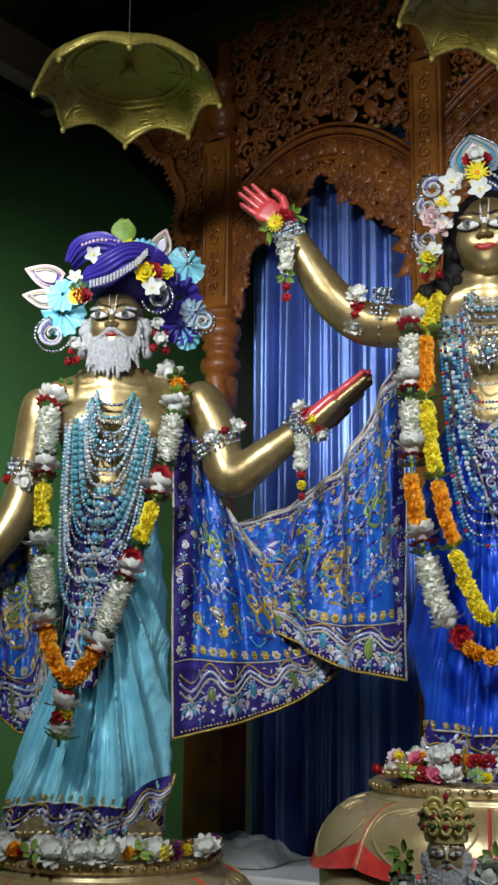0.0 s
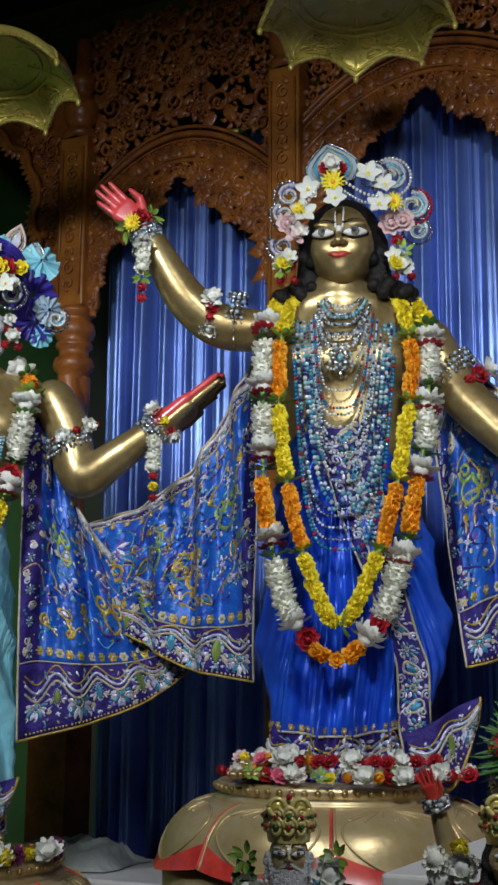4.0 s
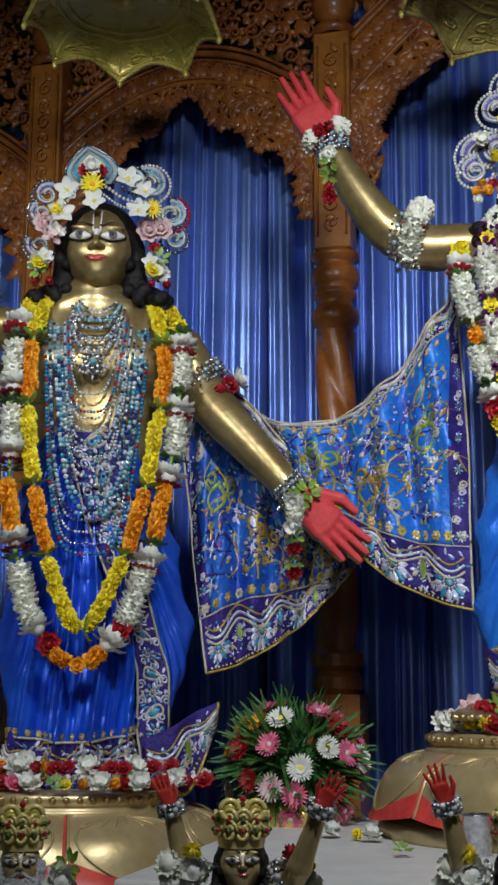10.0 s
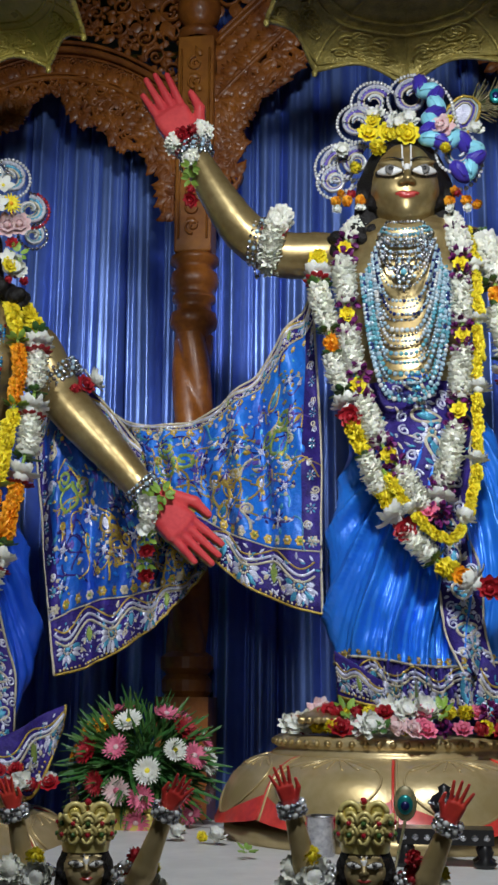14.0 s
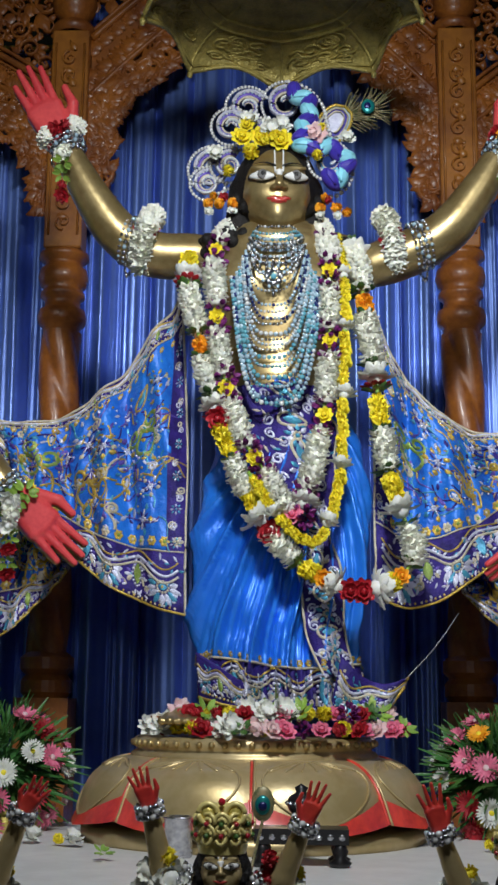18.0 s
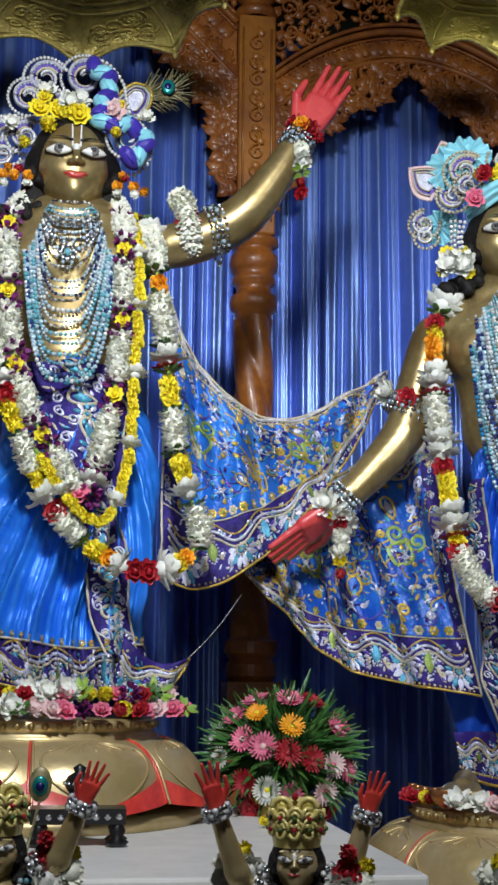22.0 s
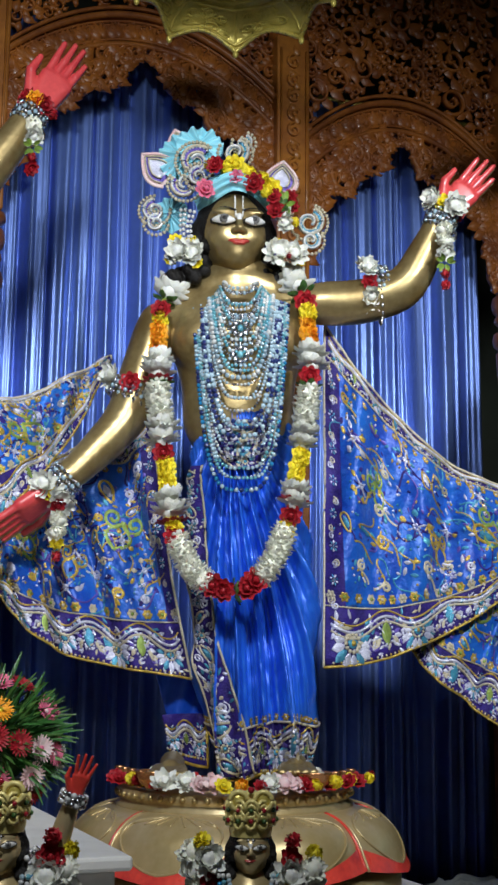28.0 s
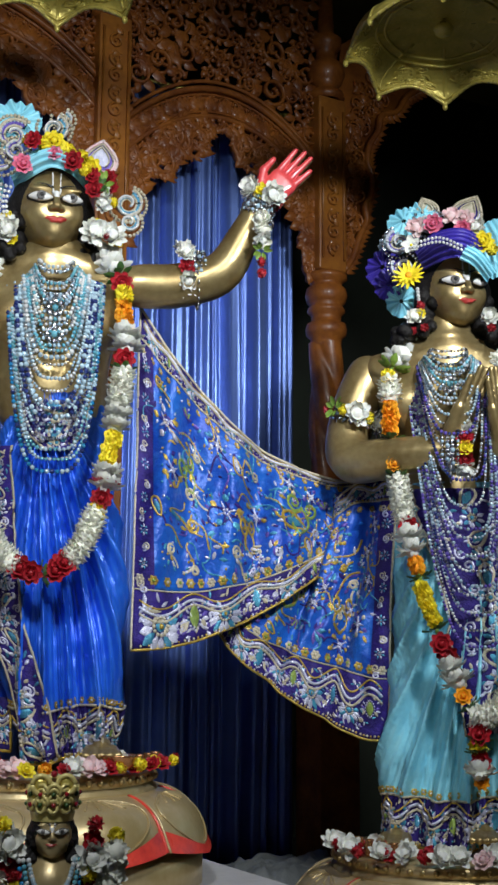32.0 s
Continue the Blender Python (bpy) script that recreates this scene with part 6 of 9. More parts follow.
def leaf_pair(seed, r=0.036, material=None):
    rnd = random.Random(seed)
    b = Builder()
    for k in range(7):
        a = k * 2 * math.pi / 7 + rnd.uniform(-0.3, 0.3)
        petal_strip(b, (0.012 * math.cos(a), 0.012 * math.sin(a), 0), (math.cos(a), math.sin(a), rnd.uniform(-0.3, 0.3)), (0, 0, 1), r * rnd.uniform(0.85, 1.25), 0.024, material or LEAF, 0.2, 4)
    return b.mesh("leaf_collar")


def cluster(material, seed, n=16, r=0.036):
    rnd = random.Random(seed)
    b = Builder()
    for k, d in enumerate(sphere_dirs(n)):
        p = V(d) * r * 0.55
        for q in range(4):
            e = V(d) + V([rnd.uniform(-0.7, 0.7) for _ in range(3)])
            petal_strip(b, p, e, d, r * 0.6, r * 0.5, material, 0.3, 3)
    return b.mesh("orchid")


def gerbera(material, centre, seed, r=0.05, n=22, rows=2):
    """An open daisy that faces up its z axis."""
    rnd = random.Random(seed)
    b = Builder()
    for row in range(rows):
        for k in range(n - 4 * row):
            a = k * 2 * math.pi / (n - 4 * row) + row * 0.15 + rnd.uniform(-0.05, 0.05)
            petal_strip(b, (0.18 * r * math.cos(a), 0.18 * r * math.sin(a), 0.003 * row), (math.cos(a), math.sin(a), 0.08 + 0.22 * row + rnd.uniform(-0.08, 0.08)), (0, 0, 1), r * (1 - 0.28 * row) * rnd.uniform(0.9, 1.02), r * 0.24, material, 0.12, 4)
    b.ball((0, 0, 0.006), r * 0.24, centre, 8, 5, (1, 1, 0.5))
    return b.mesh("gerbera")


def frangipani(seed, material=None, r=0.042):
    b = Builder()
    for k in range(5):
        a = k * 2 * math.pi / 5
        petal_strip(b, (0, 0, 0), (math.cos(a), math.sin(a), 0.15), (0, 0, 1), r, r * 0.72, material or PETAL_WHITE, 0.15, 5)
    b.ball((0, 0, 0.004), r * 0.16, PETAL_YELLOW, 7, 4)
    return b.mesh("frangipani")


MESH = {
    "J": [jasmine(k) for k in range(3)], "Y": [marigold(PETAL_YELLOW, k, 0.026, 90) for k in range(2)], "O": [marigold(PETAL_ORANGE, k + 5, 0.026, 90) for k in range(2)],
    "W": [rosette(k, heart=PETAL_RED) for k in range(2)], "w": [rosette(k + 4) for k in range(2)], "R": [rose(PETAL_RED, 1)], "L": [leaf_pair(k, 0.030) for k in range(2)],
    "P": [cluster(PETAL_PURPLE, 2)], "K": [rose(PETAL_PINK, 3)], "S": [rose(PETAL_BLUSH, 4)], "F": [frangipani(1)], "D": [gerbera(PETAL_YELLOW, PETAL_ORANGE, 4, 0.036, 16)],
    "B": [rosette(7, 0.045, 16, PETAL_BLUSH)], "y": [rose(PETAL_YELLOW, 8, 0.028)], "o": [rose(PETAL_ORANGE, 9, 0.028)], "G": [leaf_pair(3, 0.04, LEAF_LIGHT)], "r": [marigold(PETAL_RED, 9, 0.026, 50)],
}
FLOWER = {"J": "jasmine_tuft", "Y": "marigold", "O": "marigold", "W": "white_rosette", "w": "white_rosette", "R": "rose", "L": "leaf_collar", "P": "orchid", "K": "rose", "S": "rose",
          "F": "frangipani", "D": "daisy", "B": "lotus_bud", "y": "rose", "o": "rose", "G": "leaf_collar", "r": "marigold"}


def set_flower(parent, code, p, d, scale=1.0, rnd=random, tall=1.0):
    """A flower of a kind with its axis along d."""
    q = Vector(d).to_track_quat("Z", "Y").to_matrix().to_4x4()
    m = Matrix.Translation(p) @ q @ pose(0, 0, 0, 0, 0, rnd.uniform(0, 360)) @ Matrix.Diagonal((scale, scale, scale * tall, 1))
    return share(FLOWER[code], rnd.choice(MESH[code]), parent, m)


def garland(i, pts, codes, label, scale=1.0, seed=0, stretch=1.0):
    """A thick string of flowers along a line, one kind after another as the letters say."""
    root = base("flower_garland", place(i), label, "garland", "garlands on the figures")
    rnd = random.Random(seed)
    n = len(codes)
    p = curve(pts, n + 2)
    d = np.gradient(p, axis=0)
    step = length(p) / (n + 1)
    for k, c in enumerate(codes):
        q = p[k + 1] + V((rnd.uniform(-0.004, 0.004), rnd.uniform(-0.006, 0.004), 0))
        s = scale * rnd.uniform(0.92, 1.08)
        if c in "RKSyoD":
            set_flower(root, c, q + V((0, -0.02, 0)), (rnd.uniform(-0.3, 0.3), -1, rnd.uniform(-0.2, 0.3)), s * (0.72 if c in "yo" else 0.85), rnd)
        elif c in "YO":
            along = d[k + 1] / np.linalg.norm(d[k + 1])
            nrm = np.cross(along, (0, 1, 0))
            for o in (-1, 1):
                set_flower(root, c, q + nrm * o * 0.0015 + along * o * step * 0.25, d[k + 1], s * 1.0, rnd)
        else:
            ax = d[k + 1] if d[k + 1][2] > 0 else -d[k + 1]
            set_flower(root, c, q, ax, s, rnd, max(1.0, step * 1.35 / (0.074 * s)) if c == "J" else 1.0)
    b = Builder()
    b.tube(p, 0.006, LEAF_LIGHT, 6)
    b.part("string", root)
    return root


FR = -0.20
garland(2, ((-0.193, -0.020, 1.476), (-0.239, -0.120, 1.349), (-0.245, -0.160, 1.181), (-0.241, -0.190, 0.987), (-0.235, -0.200, 0.817), (-0.202, -0.220, 0.618), (-0.141, -0.240, 0.441), (-0.024, -0.250, 0.337), (0.093, -0.240, 0.441), (0.160, -0.220, 0.618), (0.209, -0.200, 0.817), (0.240, -0.190, 0.986), (0.258, -0.160, 1.181), (0.258, -0.120, 1.349), (0.219, -0.020, 1.470)),
        "YYWLJJWLJJWLOOOWLJJJwROoOwRJJJWLOOOWLJJWLJJWLYY", "thick garland of white jasmine, orange marigolds and red-centred white rosettes", seed=1)
garland(2, ((-0.149, -0.030, 1.482), (-0.179, -0.130, 1.365), (-0.196, -0.170, 1.197), (-0.184, -0.200, 0.985), (-0.153, -0.220, 0.782), (-0.089, -0.240, 0.553), (-0.013, -0.260, 0.434), (0.070, -0.240, 0.569), (0.141, -0.220, 0.782), (0.181, -0.200, 1.002), (0.208, -0.170, 1.196), (0.195, -0.130, 1.364), (0.169, -0.030, 1.482)),
        "YYYYYGOOOOOGYYYYYYGOOOOOGYYYYYYGYYYYYYGOOOOOGYYYYYYGOOOOOGYYYYY", "slim garland of yellow and orange marigolds", 0.86, seed=2)
garland(3, ((-0.276, -0.020, 1.474), (-0.278, -0.120, 1.334), (-0.238, -0.160, 1.133), (-0.194, -0.190, 0.942), (-0.138, -0.210, 0.776), (-0.041, -0.230, 0.575), (0.062, -0.240, 0.465), (0.202, -0.240, 0.392), (0.330, -0.220, 0.427), (0.378, -0.200, 0.513), (0.335, -0.200, 0.649), (0.301, -0.190, 0.812), (0.278, -0.170, 1.014), (0.253, -0.150, 1.206), (0.233, -0.100, 1.395), (0.200, -0.020, 1.494)),
        "YYYWLJJJLOLJJLWRYYLJJYYwRJJLYowRRwYoLJJLwYYLJJLYYLWLJJJLOLJJJwL", "long garland of jasmine with marigolds, roses and white rosettes", seed=3)
garland(3, ((-0.153, -0.030, 1.540), (-0.194, -0.120, 1.422), (-0.189, -0.160, 1.219), (-0.163, -0.190, 1.026), (-0.111, -0.210, 0.841), (-0.025, -0.230, 0.702), (0.049, -0.240, 0.590), (0.075, -0.230, 0.678), (0.108, -0.210, 0.809), (0.137, -0.190, 1.010), (0.147, -0.170, 1.217), (0.146, -0.130, 1.403), (0.120, -0.030, 1.541)),
        "JJPyPJJJPyPJJJPyPJJJPyPJJJKPwPJJJJPyPJJJPyPJJJPyPJJPJ", "white jasmine garland banded with purple orchids", 0.95, seed=4)
garland(3, ((0.172, -0.040, 1.514), (0.190, -0.160, 1.323), (0.188, -0.190, 1.110), (0.179, -0.210, 0.874), (0.164, -0.230, 0.678), (0.116, -0.250, 0.542), (0.061, -0.260, 0.534), (-0.009, -0.260, 0.604), (-0.089, -0.250, 0.723)),
        "YYYYYwYYYYwYYYYYwYYYYYwYYYYwYYYYYwYYY", "thin garland of yellow marigolds", 0.62, seed=5)
garland(4, ((-0.192, -0.020, 1.534), (-0.251, -0.100, 1.440), (-0.262, -0.140, 1.291), (-0.254, -0.170, 1.148), (-0.239, -0.190, 0.994), (-0.221, -0.200, 0.845), (-0.197, -0.210, 0.706), (-0.126, -0.230, 0.586), (-0.021, -0.240, 0.539), (0.067, -0.230, 0.611), (0.124, -0.210, 0.733), (0.152, -0.200, 0.864), (0.174, -0.180, 1.016), (0.193, -0.160, 1.188), (0.193, -0.140, 1.330), (0.179, -0.100, 1.462), (0.119, -0.020, 1.564)),
        "JwwLRYOOOwWLJJJwwRYYYwWYRJJJJRRLRRJJJJYRwWYYYwwJJJLRwwOOOYRLwwJ", "garland of jasmine, roses, marigolds and white rosettes", seed=6)
garland(1, ((-0.155, -0.020, 1.491), (-0.223, -0.100, 1.409), (-0.232, -0.150, 1.208), (-0.232, -0.180, 1.025), (-0.218, -0.200, 0.796), (-0.187, -0.220, 0.608), (-0.123, -0.240, 0.520), (-0.053, -0.230, 0.607), (0.009, -0.220, 0.779), (0.077, -0.200, 0.955), (0.136, -0.180, 1.137), (0.172, -0.150, 1.325), (0.192, -0.100, 1.485), (0.153, -0.020, 1.558)),
        "LOWLJJJLWLYYYLwLJJJLWOOOOOOOWLJJJLWRLYYYLWRLJJJLwGOLw", "long garland of jasmine and marigolds ending in an orange knot", seed=7)
garland(1, ((-0.132, -0.250, 0.500), (-0.141, -0.250, 0.433), (-0.149, -0.250, 0.359), (-0.153, -0.250, 0.317)), "LRwYRLwG", "short flower pendant hung below the garland", seed=8)
garland(5, ((-0.101, -0.040, 1.575), (-0.162, -0.120, 1.487), (-0.160, -0.160, 1.296), (-0.138, -0.190, 1.098), (-0.106, -0.210, 0.958), (-0.075, -0.220, 0.821), (-0.030, -0.230, 0.671), (0.024, -0.240, 0.532), (0.089, -0.250, 0.412), (0.174, -0.250, 0.465), (0.225, -0.240, 0.646), (0.262, -0.220, 0.895), (0.277, -0.190, 1.152), (0.258, -0.140, 1.384), (0.179, -0.050, 1.545)),
        "wwGYJOOOLOoLJJJRwwOLYYYLRRwwoLJJJJJJwwRLYYYLwwRJJJLOOLYwwLJJ", "long garland of white, orange, yellow and red flowers", seed=9)
garland(5, ((0.092, -0.250, 0.380), (0.091, -0.250, 0.299), (0.093, -0.250, 0.202)), "RLYLRLwo", "short pendant of red and yellow flower bands", seed=10)

# ---------------------------------------------------------------- beads and jewels


def strand(i, pts, r, mats, label, pattern=None, seed=0, gap=1.02):
    p = curve(pts, 60)
    n = max(6, int(length(p) / (2 * r * gap)))
    p = curve(pts, n)
    rnd = random.Random(seed)
    b = Builder()
    for k in range(n):
        m = mats[int(pattern[k % len(pattern)])] if pattern else rnd.choice(mats)
        b.ball(p[k] + V((0, rnd.uniform(-0.002, 0.002), 0)), r * rnd.uniform(0.9, 1.08), m, 7, 5)
    return b.thing("bead_necklace", place(i), label, "necklace", "bead necklaces")


def hang(l, r, low, front=-0.16, back=-0.04):
    """Points of a string that hangs from two shoulder points round a low point."""
    l, r, c = V(l), V(r), V(low)
    out = []
    for t in (0, 0.07, 0.2, 0.36, 0.5, 0.64, 0.8, 0.93, 1):
        s = 2 * t - 1
        x = (l[0] + r[0]) / 2 + (r[0] - l[0]) / 2 * math.copysign(abs(s) ** 0.62, s) * (1 if abs(s) > 0.0 else 0)
        x += (c[0] - (l[0] + r[0]) / 2) * (1 - s * s)
        top = l[2] if s < 0 else r[2]
        z = c[2] + (top - c[2]) * abs(s) ** 2.6
        y = back + (front - back) * min(1, (1 - abs(s)) * 4.5)
        out.append((x, y, z))
    return out


def necklaces(i, l, r, lows, width, spec, front=-0.17):
    """Several strings, from the inmost and shortest to the outmost and longest."""
    l, r = V(l), V(r)
    mid = (l + r) / 2
    small = 0.92 if i == 1 else 0.78
    fine = []
    for (a0, s0), (a1, s1) in zip(list(zip(lows, spec))[1:], list(zip(lows, spec))[2:] if i != 2 else ()):
        fine.append(((V(a0) + V(a1)) / 2 + V((0.006, 0, 0.004)), (0.0056, s0[1], None, "slender string of small pearls between the larger ones")))
    for k, (a0, a1) in enumerate(zip(lows, lows[1:])):
        gap = a0[2] - a1[2]
        for j in range(min(3, int(gap / 0.035))):
            t = (j + 0.6) / (min(3, int(gap / 0.035)) + 0.4)
            w = width[0] + (width[1] - width[0]) * (k + t) / (len(lows) - 1) - 0.05
            low = V(a0) + (V(a1) - V(a0)) * t + V((-0.005, 0, 0.006))
            strand(i, hang(mid + (l - mid) * w, mid + (r - mid) * w, low, front + 0.003), 0.0049, (SILVER, BEAD_WHITE, BEAD_ICE), "fine chain of silver and glass beads", None, seed=i * 70 + k * 4 + j, gap=1.1)
    for k, (low, (rad, mats, pattern, label)) in enumerate(fine):
        w = width[0] + (width[1] - width[0]) * (k + 1.5) / max(1, len(lows) - 1)
        strand(i, hang(mid + (l - mid) * w, mid + (r - mid) * w, low, front - 0.004 * k - 0.002), rad, mats, label, pattern, seed=i * 50 + k)
    for k, (low, (rad, mats, pattern, label)) in enumerate(zip(lows, spec)):
        w = width[0] + (width[1] - width[0]) * k / max(1, len(lows) - 1)
        a, c = mid + (l - mid) * w, mid + (r - mid) * w
        strand(i, hang(a, c, low, front - 0.004 * k), max(0.0048, rad * small), mats, label, pattern, seed=i * 20 + k)


TEAL = (BEAD_TEAL, BEAD_ICE, BEAD_TEAL)
ICE = (BEAD_ICE, BEAD_ICE, BEAD_WHITE)
MIXED = (BEAD_TEAL, BEAD_ICE, BEAD_BLUE, BEAD_WHITE, BEAD_NAVY)
SIL = (SILVER, BEAD_WHITE, SILVER)
necklaces(2, (-0.107, -0.060, 1.465), (0.118, -0.060, 1.464),
          ((-0.004, -0.000, 1.406), (-0.004, -0.000, 1.369), (-0.005, -0.000, 1.304), (-0.012, -0.000, 1.084), (-0.005, -0.000, 0.993), (0.001, -0.000, 0.886), (0.006, 0.000, 0.823), (0.013, -0.000, 0.788), (-0.008, -0.000, 0.775), (-0.008, 0.000, 0.656)), (0.55, 1.45),
          ((0.0055, SIL, None, "short string of silver and pearl beads"), (0.007, TEAL, None, "string of turquoise pearls"), (0.006, SIL, None, "string of fine silver beads"),
           (0.006, (BEAD_BLUE, BEAD_RED), "00011", "string of blue and red beads"), (0.005, (BEAD_ICE, BEAD_NAVY), "0001", "string of small ice blue beads"), (0.008, MIXED, None, "string of mixed blue pearls"),
           (0.010, (BEAD_TEAL, BEAD_ICE, BEAD_NAVY), None, "string of large turquoise pearls"), (0.010, MIXED, None, "string of large mixed blue pearls"), (0.009, (BEAD_ICE, BEAD_TEAL, BEAD_NAVY), None, "long string of dark and pale pearls"),
           (0.0085, (BEAD_BLUE, BEAD_RED, BEAD_TEAL), "000012", "long string of bright blue and red beads")))
necklaces(3, (-0.125, -0.060, 1.488), (0.101, -0.060, 1.489),
          ((-0.021, -0.000, 1.485), (-0.021, 0.000, 1.460), (-0.021, -0.000, 1.417), (-0.024, 0.000, 1.236), (-0.024, 0.000, 1.146), (-0.029, 0.000, 1.074), (-0.020, 0.000, 1.012), (-0.019, 0.000, 0.951), (-0.011, 0.000, 0.933)), (0.6, 1.3),
          ((0.0055, SIL, None, "short string of silver and pearl beads"), (0.006, TEAL, None, "short string of turquoise beads"), (0.006, SIL, None, "string of fine silver beads"),
           (0.007, (BEAD_ICE, BEAD_NAVY), "0001", "string of ice blue pearls"), (0.009, ICE, None, "string of large pale pearls"), (0.009, (BEAD_ICE, BEAD_TEAL), None, "string of large pale blue pearls"),
           (0.010, (BEAD_TEAL, BEAD_ICE), None, "string of large turquoise pearls"), (0.010, (BEAD_TEAL, BEAD_ICE, BEAD_NAVY), None, "string of large sea green pearls"), (0.009, (BEAD_TEAL, BEAD_ICE, BEAD_WHITE), None, "long string of turquoise pearls")))
necklaces(4, (-0.125, -0.060, 1.505), (0.097, -0.060, 1.508),
          ((-0.019, 0.000, 1.458), (-0.018, -0.000, 1.404), (-0.014, -0.000, 1.295), (-0.013, 0.000, 1.214), (-0.013, 0.000, 1.178), (-0.010, 0.000, 1.044), (-0.009, 0.000, 1.000), (-0.008, 0.000, 0.903), (-0.008, -0.000, 0.838)), (0.5, 1.35),
          ((0.008, (BEAD_WHITE, BEAD_ICE), None, "string of white pearls"), (0.007, TEAL, None, "string of turquoise beads"), (0.008, (BEAD_WHITE, BEAD_TEAL), "001", "string of white and turquoise pearls"),
           (0.008, TEAL, None, "string of pale turquoise pearls"), (0.010, ICE, None, "string of large ice blue pearls"), (0.010, (BEAD_ICE, BEAD_NAVY, BEAD_ICE), None, "string of large silver blue pearls"),
           (0.010, (BEAD_ICE, BEAD_NAVY), None, "string of large grey blue pearls"), (0.008, (BEAD_ICE, BEAD_TEAL), None, "long string of pale pearls"), (0.009, (BEAD_NAVY, BEAD_ICE, BEAD_BLUE), None, "long string of steel blue pearls")))
necklaces(1, (-0.140, -0.060, 1.484), (0.118, -0.060, 1.491),
          ((-0.025, -0.000, 1.352), (-0.029, 0.000, 1.265), (-0.041, 0.000, 1.179), (-0.044, 0.000, 1.065), (-0.056, 0.000, 1.008), (-0.082, 0.000, 0.904), (-0.088, 0.000, 0.737)), (0.5, 1.2),
          ((0.008, TEAL, None, "string of turquoise pearls"), (0.008, TEAL, None, "string of turquoise beads"), (0.008, ICE, None, "string of pale pearls"),
           (0.011, (BEAD_TEAL, BEAD_TEAL, BEAD_ICE), None, "string of large turquoise pearls"), (0.012, (BEAD_TEAL,), None, "string of very large turquoise pearls"), (0.008, ICE, None, "long string of ice blue pearls"),
           (0.007, (BEAD_ICE, BEAD_TEAL), None, "very long string of small blue pearls")))
necklaces(5, (-0.087, -0.060, 1.548), (0.129, -0.060, 1.544),
          ((0.027, 0.000, 1.519), (0.028, 0.000, 1.462), (0.039, 0.000, 1.368), (0.043, 0.000, 1.256), (0.086, -0.000, 0.962), (0.103, 0.000, 0.790), (0.101, -0.000, 0.611)), (0.6, 1.3),
          ((0.006, SIL, None, "short string of silver beads"), (0.007, TEAL, None, "string of turquoise beads"), (0.007, ICE, None, "string of pale pearls"), (0.008, (BEAD_NAVY, THREAD_VIOLET), None, "string of violet beads"),
           (0.007, (BEAD_ICE, THREAD_VIOLET), None, "long string of lilac pearls"), (0.008, (BEAD_NAVY, THREAD_VIOLET, BEAD_ICE), None, "long string of violet pearls"), (0.007, (THREAD_VIOLET, BEAD_ICE), None, "long string of lilac beads")), -0.24)


def collar(i, l, r, low, label, rows=4):
    """A filigree collar: nested chains with a fringe of drops and a flower pendant."""
    root = base("silver_collar", place(i), label, "necklace", "jewelled collars")
    l, r, low = V(l), V(r), V(low)
    mid = (l + r) / 2
    for k in range(rows):
        t = 0.35 + 0.65 * k / (rows - 1)
        lo = mid + (low - mid) * t
        p = curve(hang(mid + (l - mid) * (0.7 + 0.3 * t), mid + (r - mid) * (0.7 + 0.3 * t), lo, -0.165), 46)
        b = Builder()
        for j, q in enumerate(p):
            b.ball(q, 0.0058, SILVER if j % 3 else BEAD_ICE, 6, 4)
            if k >= rows - 2 and 8 < j < 38 and j % 2 == 0:
                b.ball(q - (0, 0, 0.013), 0.006, SILVER, 6, 4, (0.7, 0.7, 1.5))
        b.part("chain", root)
    b = Builder()
    c = low + V((0, -0.175 - low[1], -0.045))
    for k in range(8):
        a = k * math.pi / 4
        b.ball(c + V((0.021 * math.cos(a), 0, 0.021 * math.sin(a))), 0.010, SILVER, 6, 4, (1, 0.5, 1))
        b.ball(c + V((0.034 * math.cos(a + 0.39), 0, 0.034 * math.sin(a + 0.39))), 0.006, BEAD_ICE, 6, 4)
    b.ball(c, 0.011, BEAD_TEAL, 7, 5)
    b.ball(c - V((0, 0, 0.05)), 0.008, SILVER, 6, 5, (0.7, 0.7, 1.6))
    b.part("pendant", root)


collar(2, (-0.088, -0.080, 1.432), (0.078, -0.080, 1.432), (-0.008, -0.000, 1.286), "silver filigree collar with a flower pendant")
collar(3, (-0.104, -0.080, 1.463), (0.073, -0.080, 1.464), (-0.021, 0.000, 1.372), "silver filigree collar with a flower pendant")
collar(4, (-0.083, -0.080, 1.483), (0.051, -0.080, 1.484), (-0.014, 0.000, 1.376), "turquoise and silver collar with a flower pendant", 3)
collar(4, (-0.091, -0.100, 1.406), (0.065, -0.100, 1.408), (-0.014, -0.000, 1.295), "turquoise and silver pendant chain", 2)
collar(1, (-0.092, -0.080, 1.444), (0.054, -0.080, 1.447), (-0.024, 0.000, 1.304), "turquoise and silver collar with pendants", 3)
collar(5, (-0.040, -0.080, 1.544), (0.093, -0.080, 1.541), (0.028, 0.000, 1.472), "turquoise and silver collar with a pendant", 3)


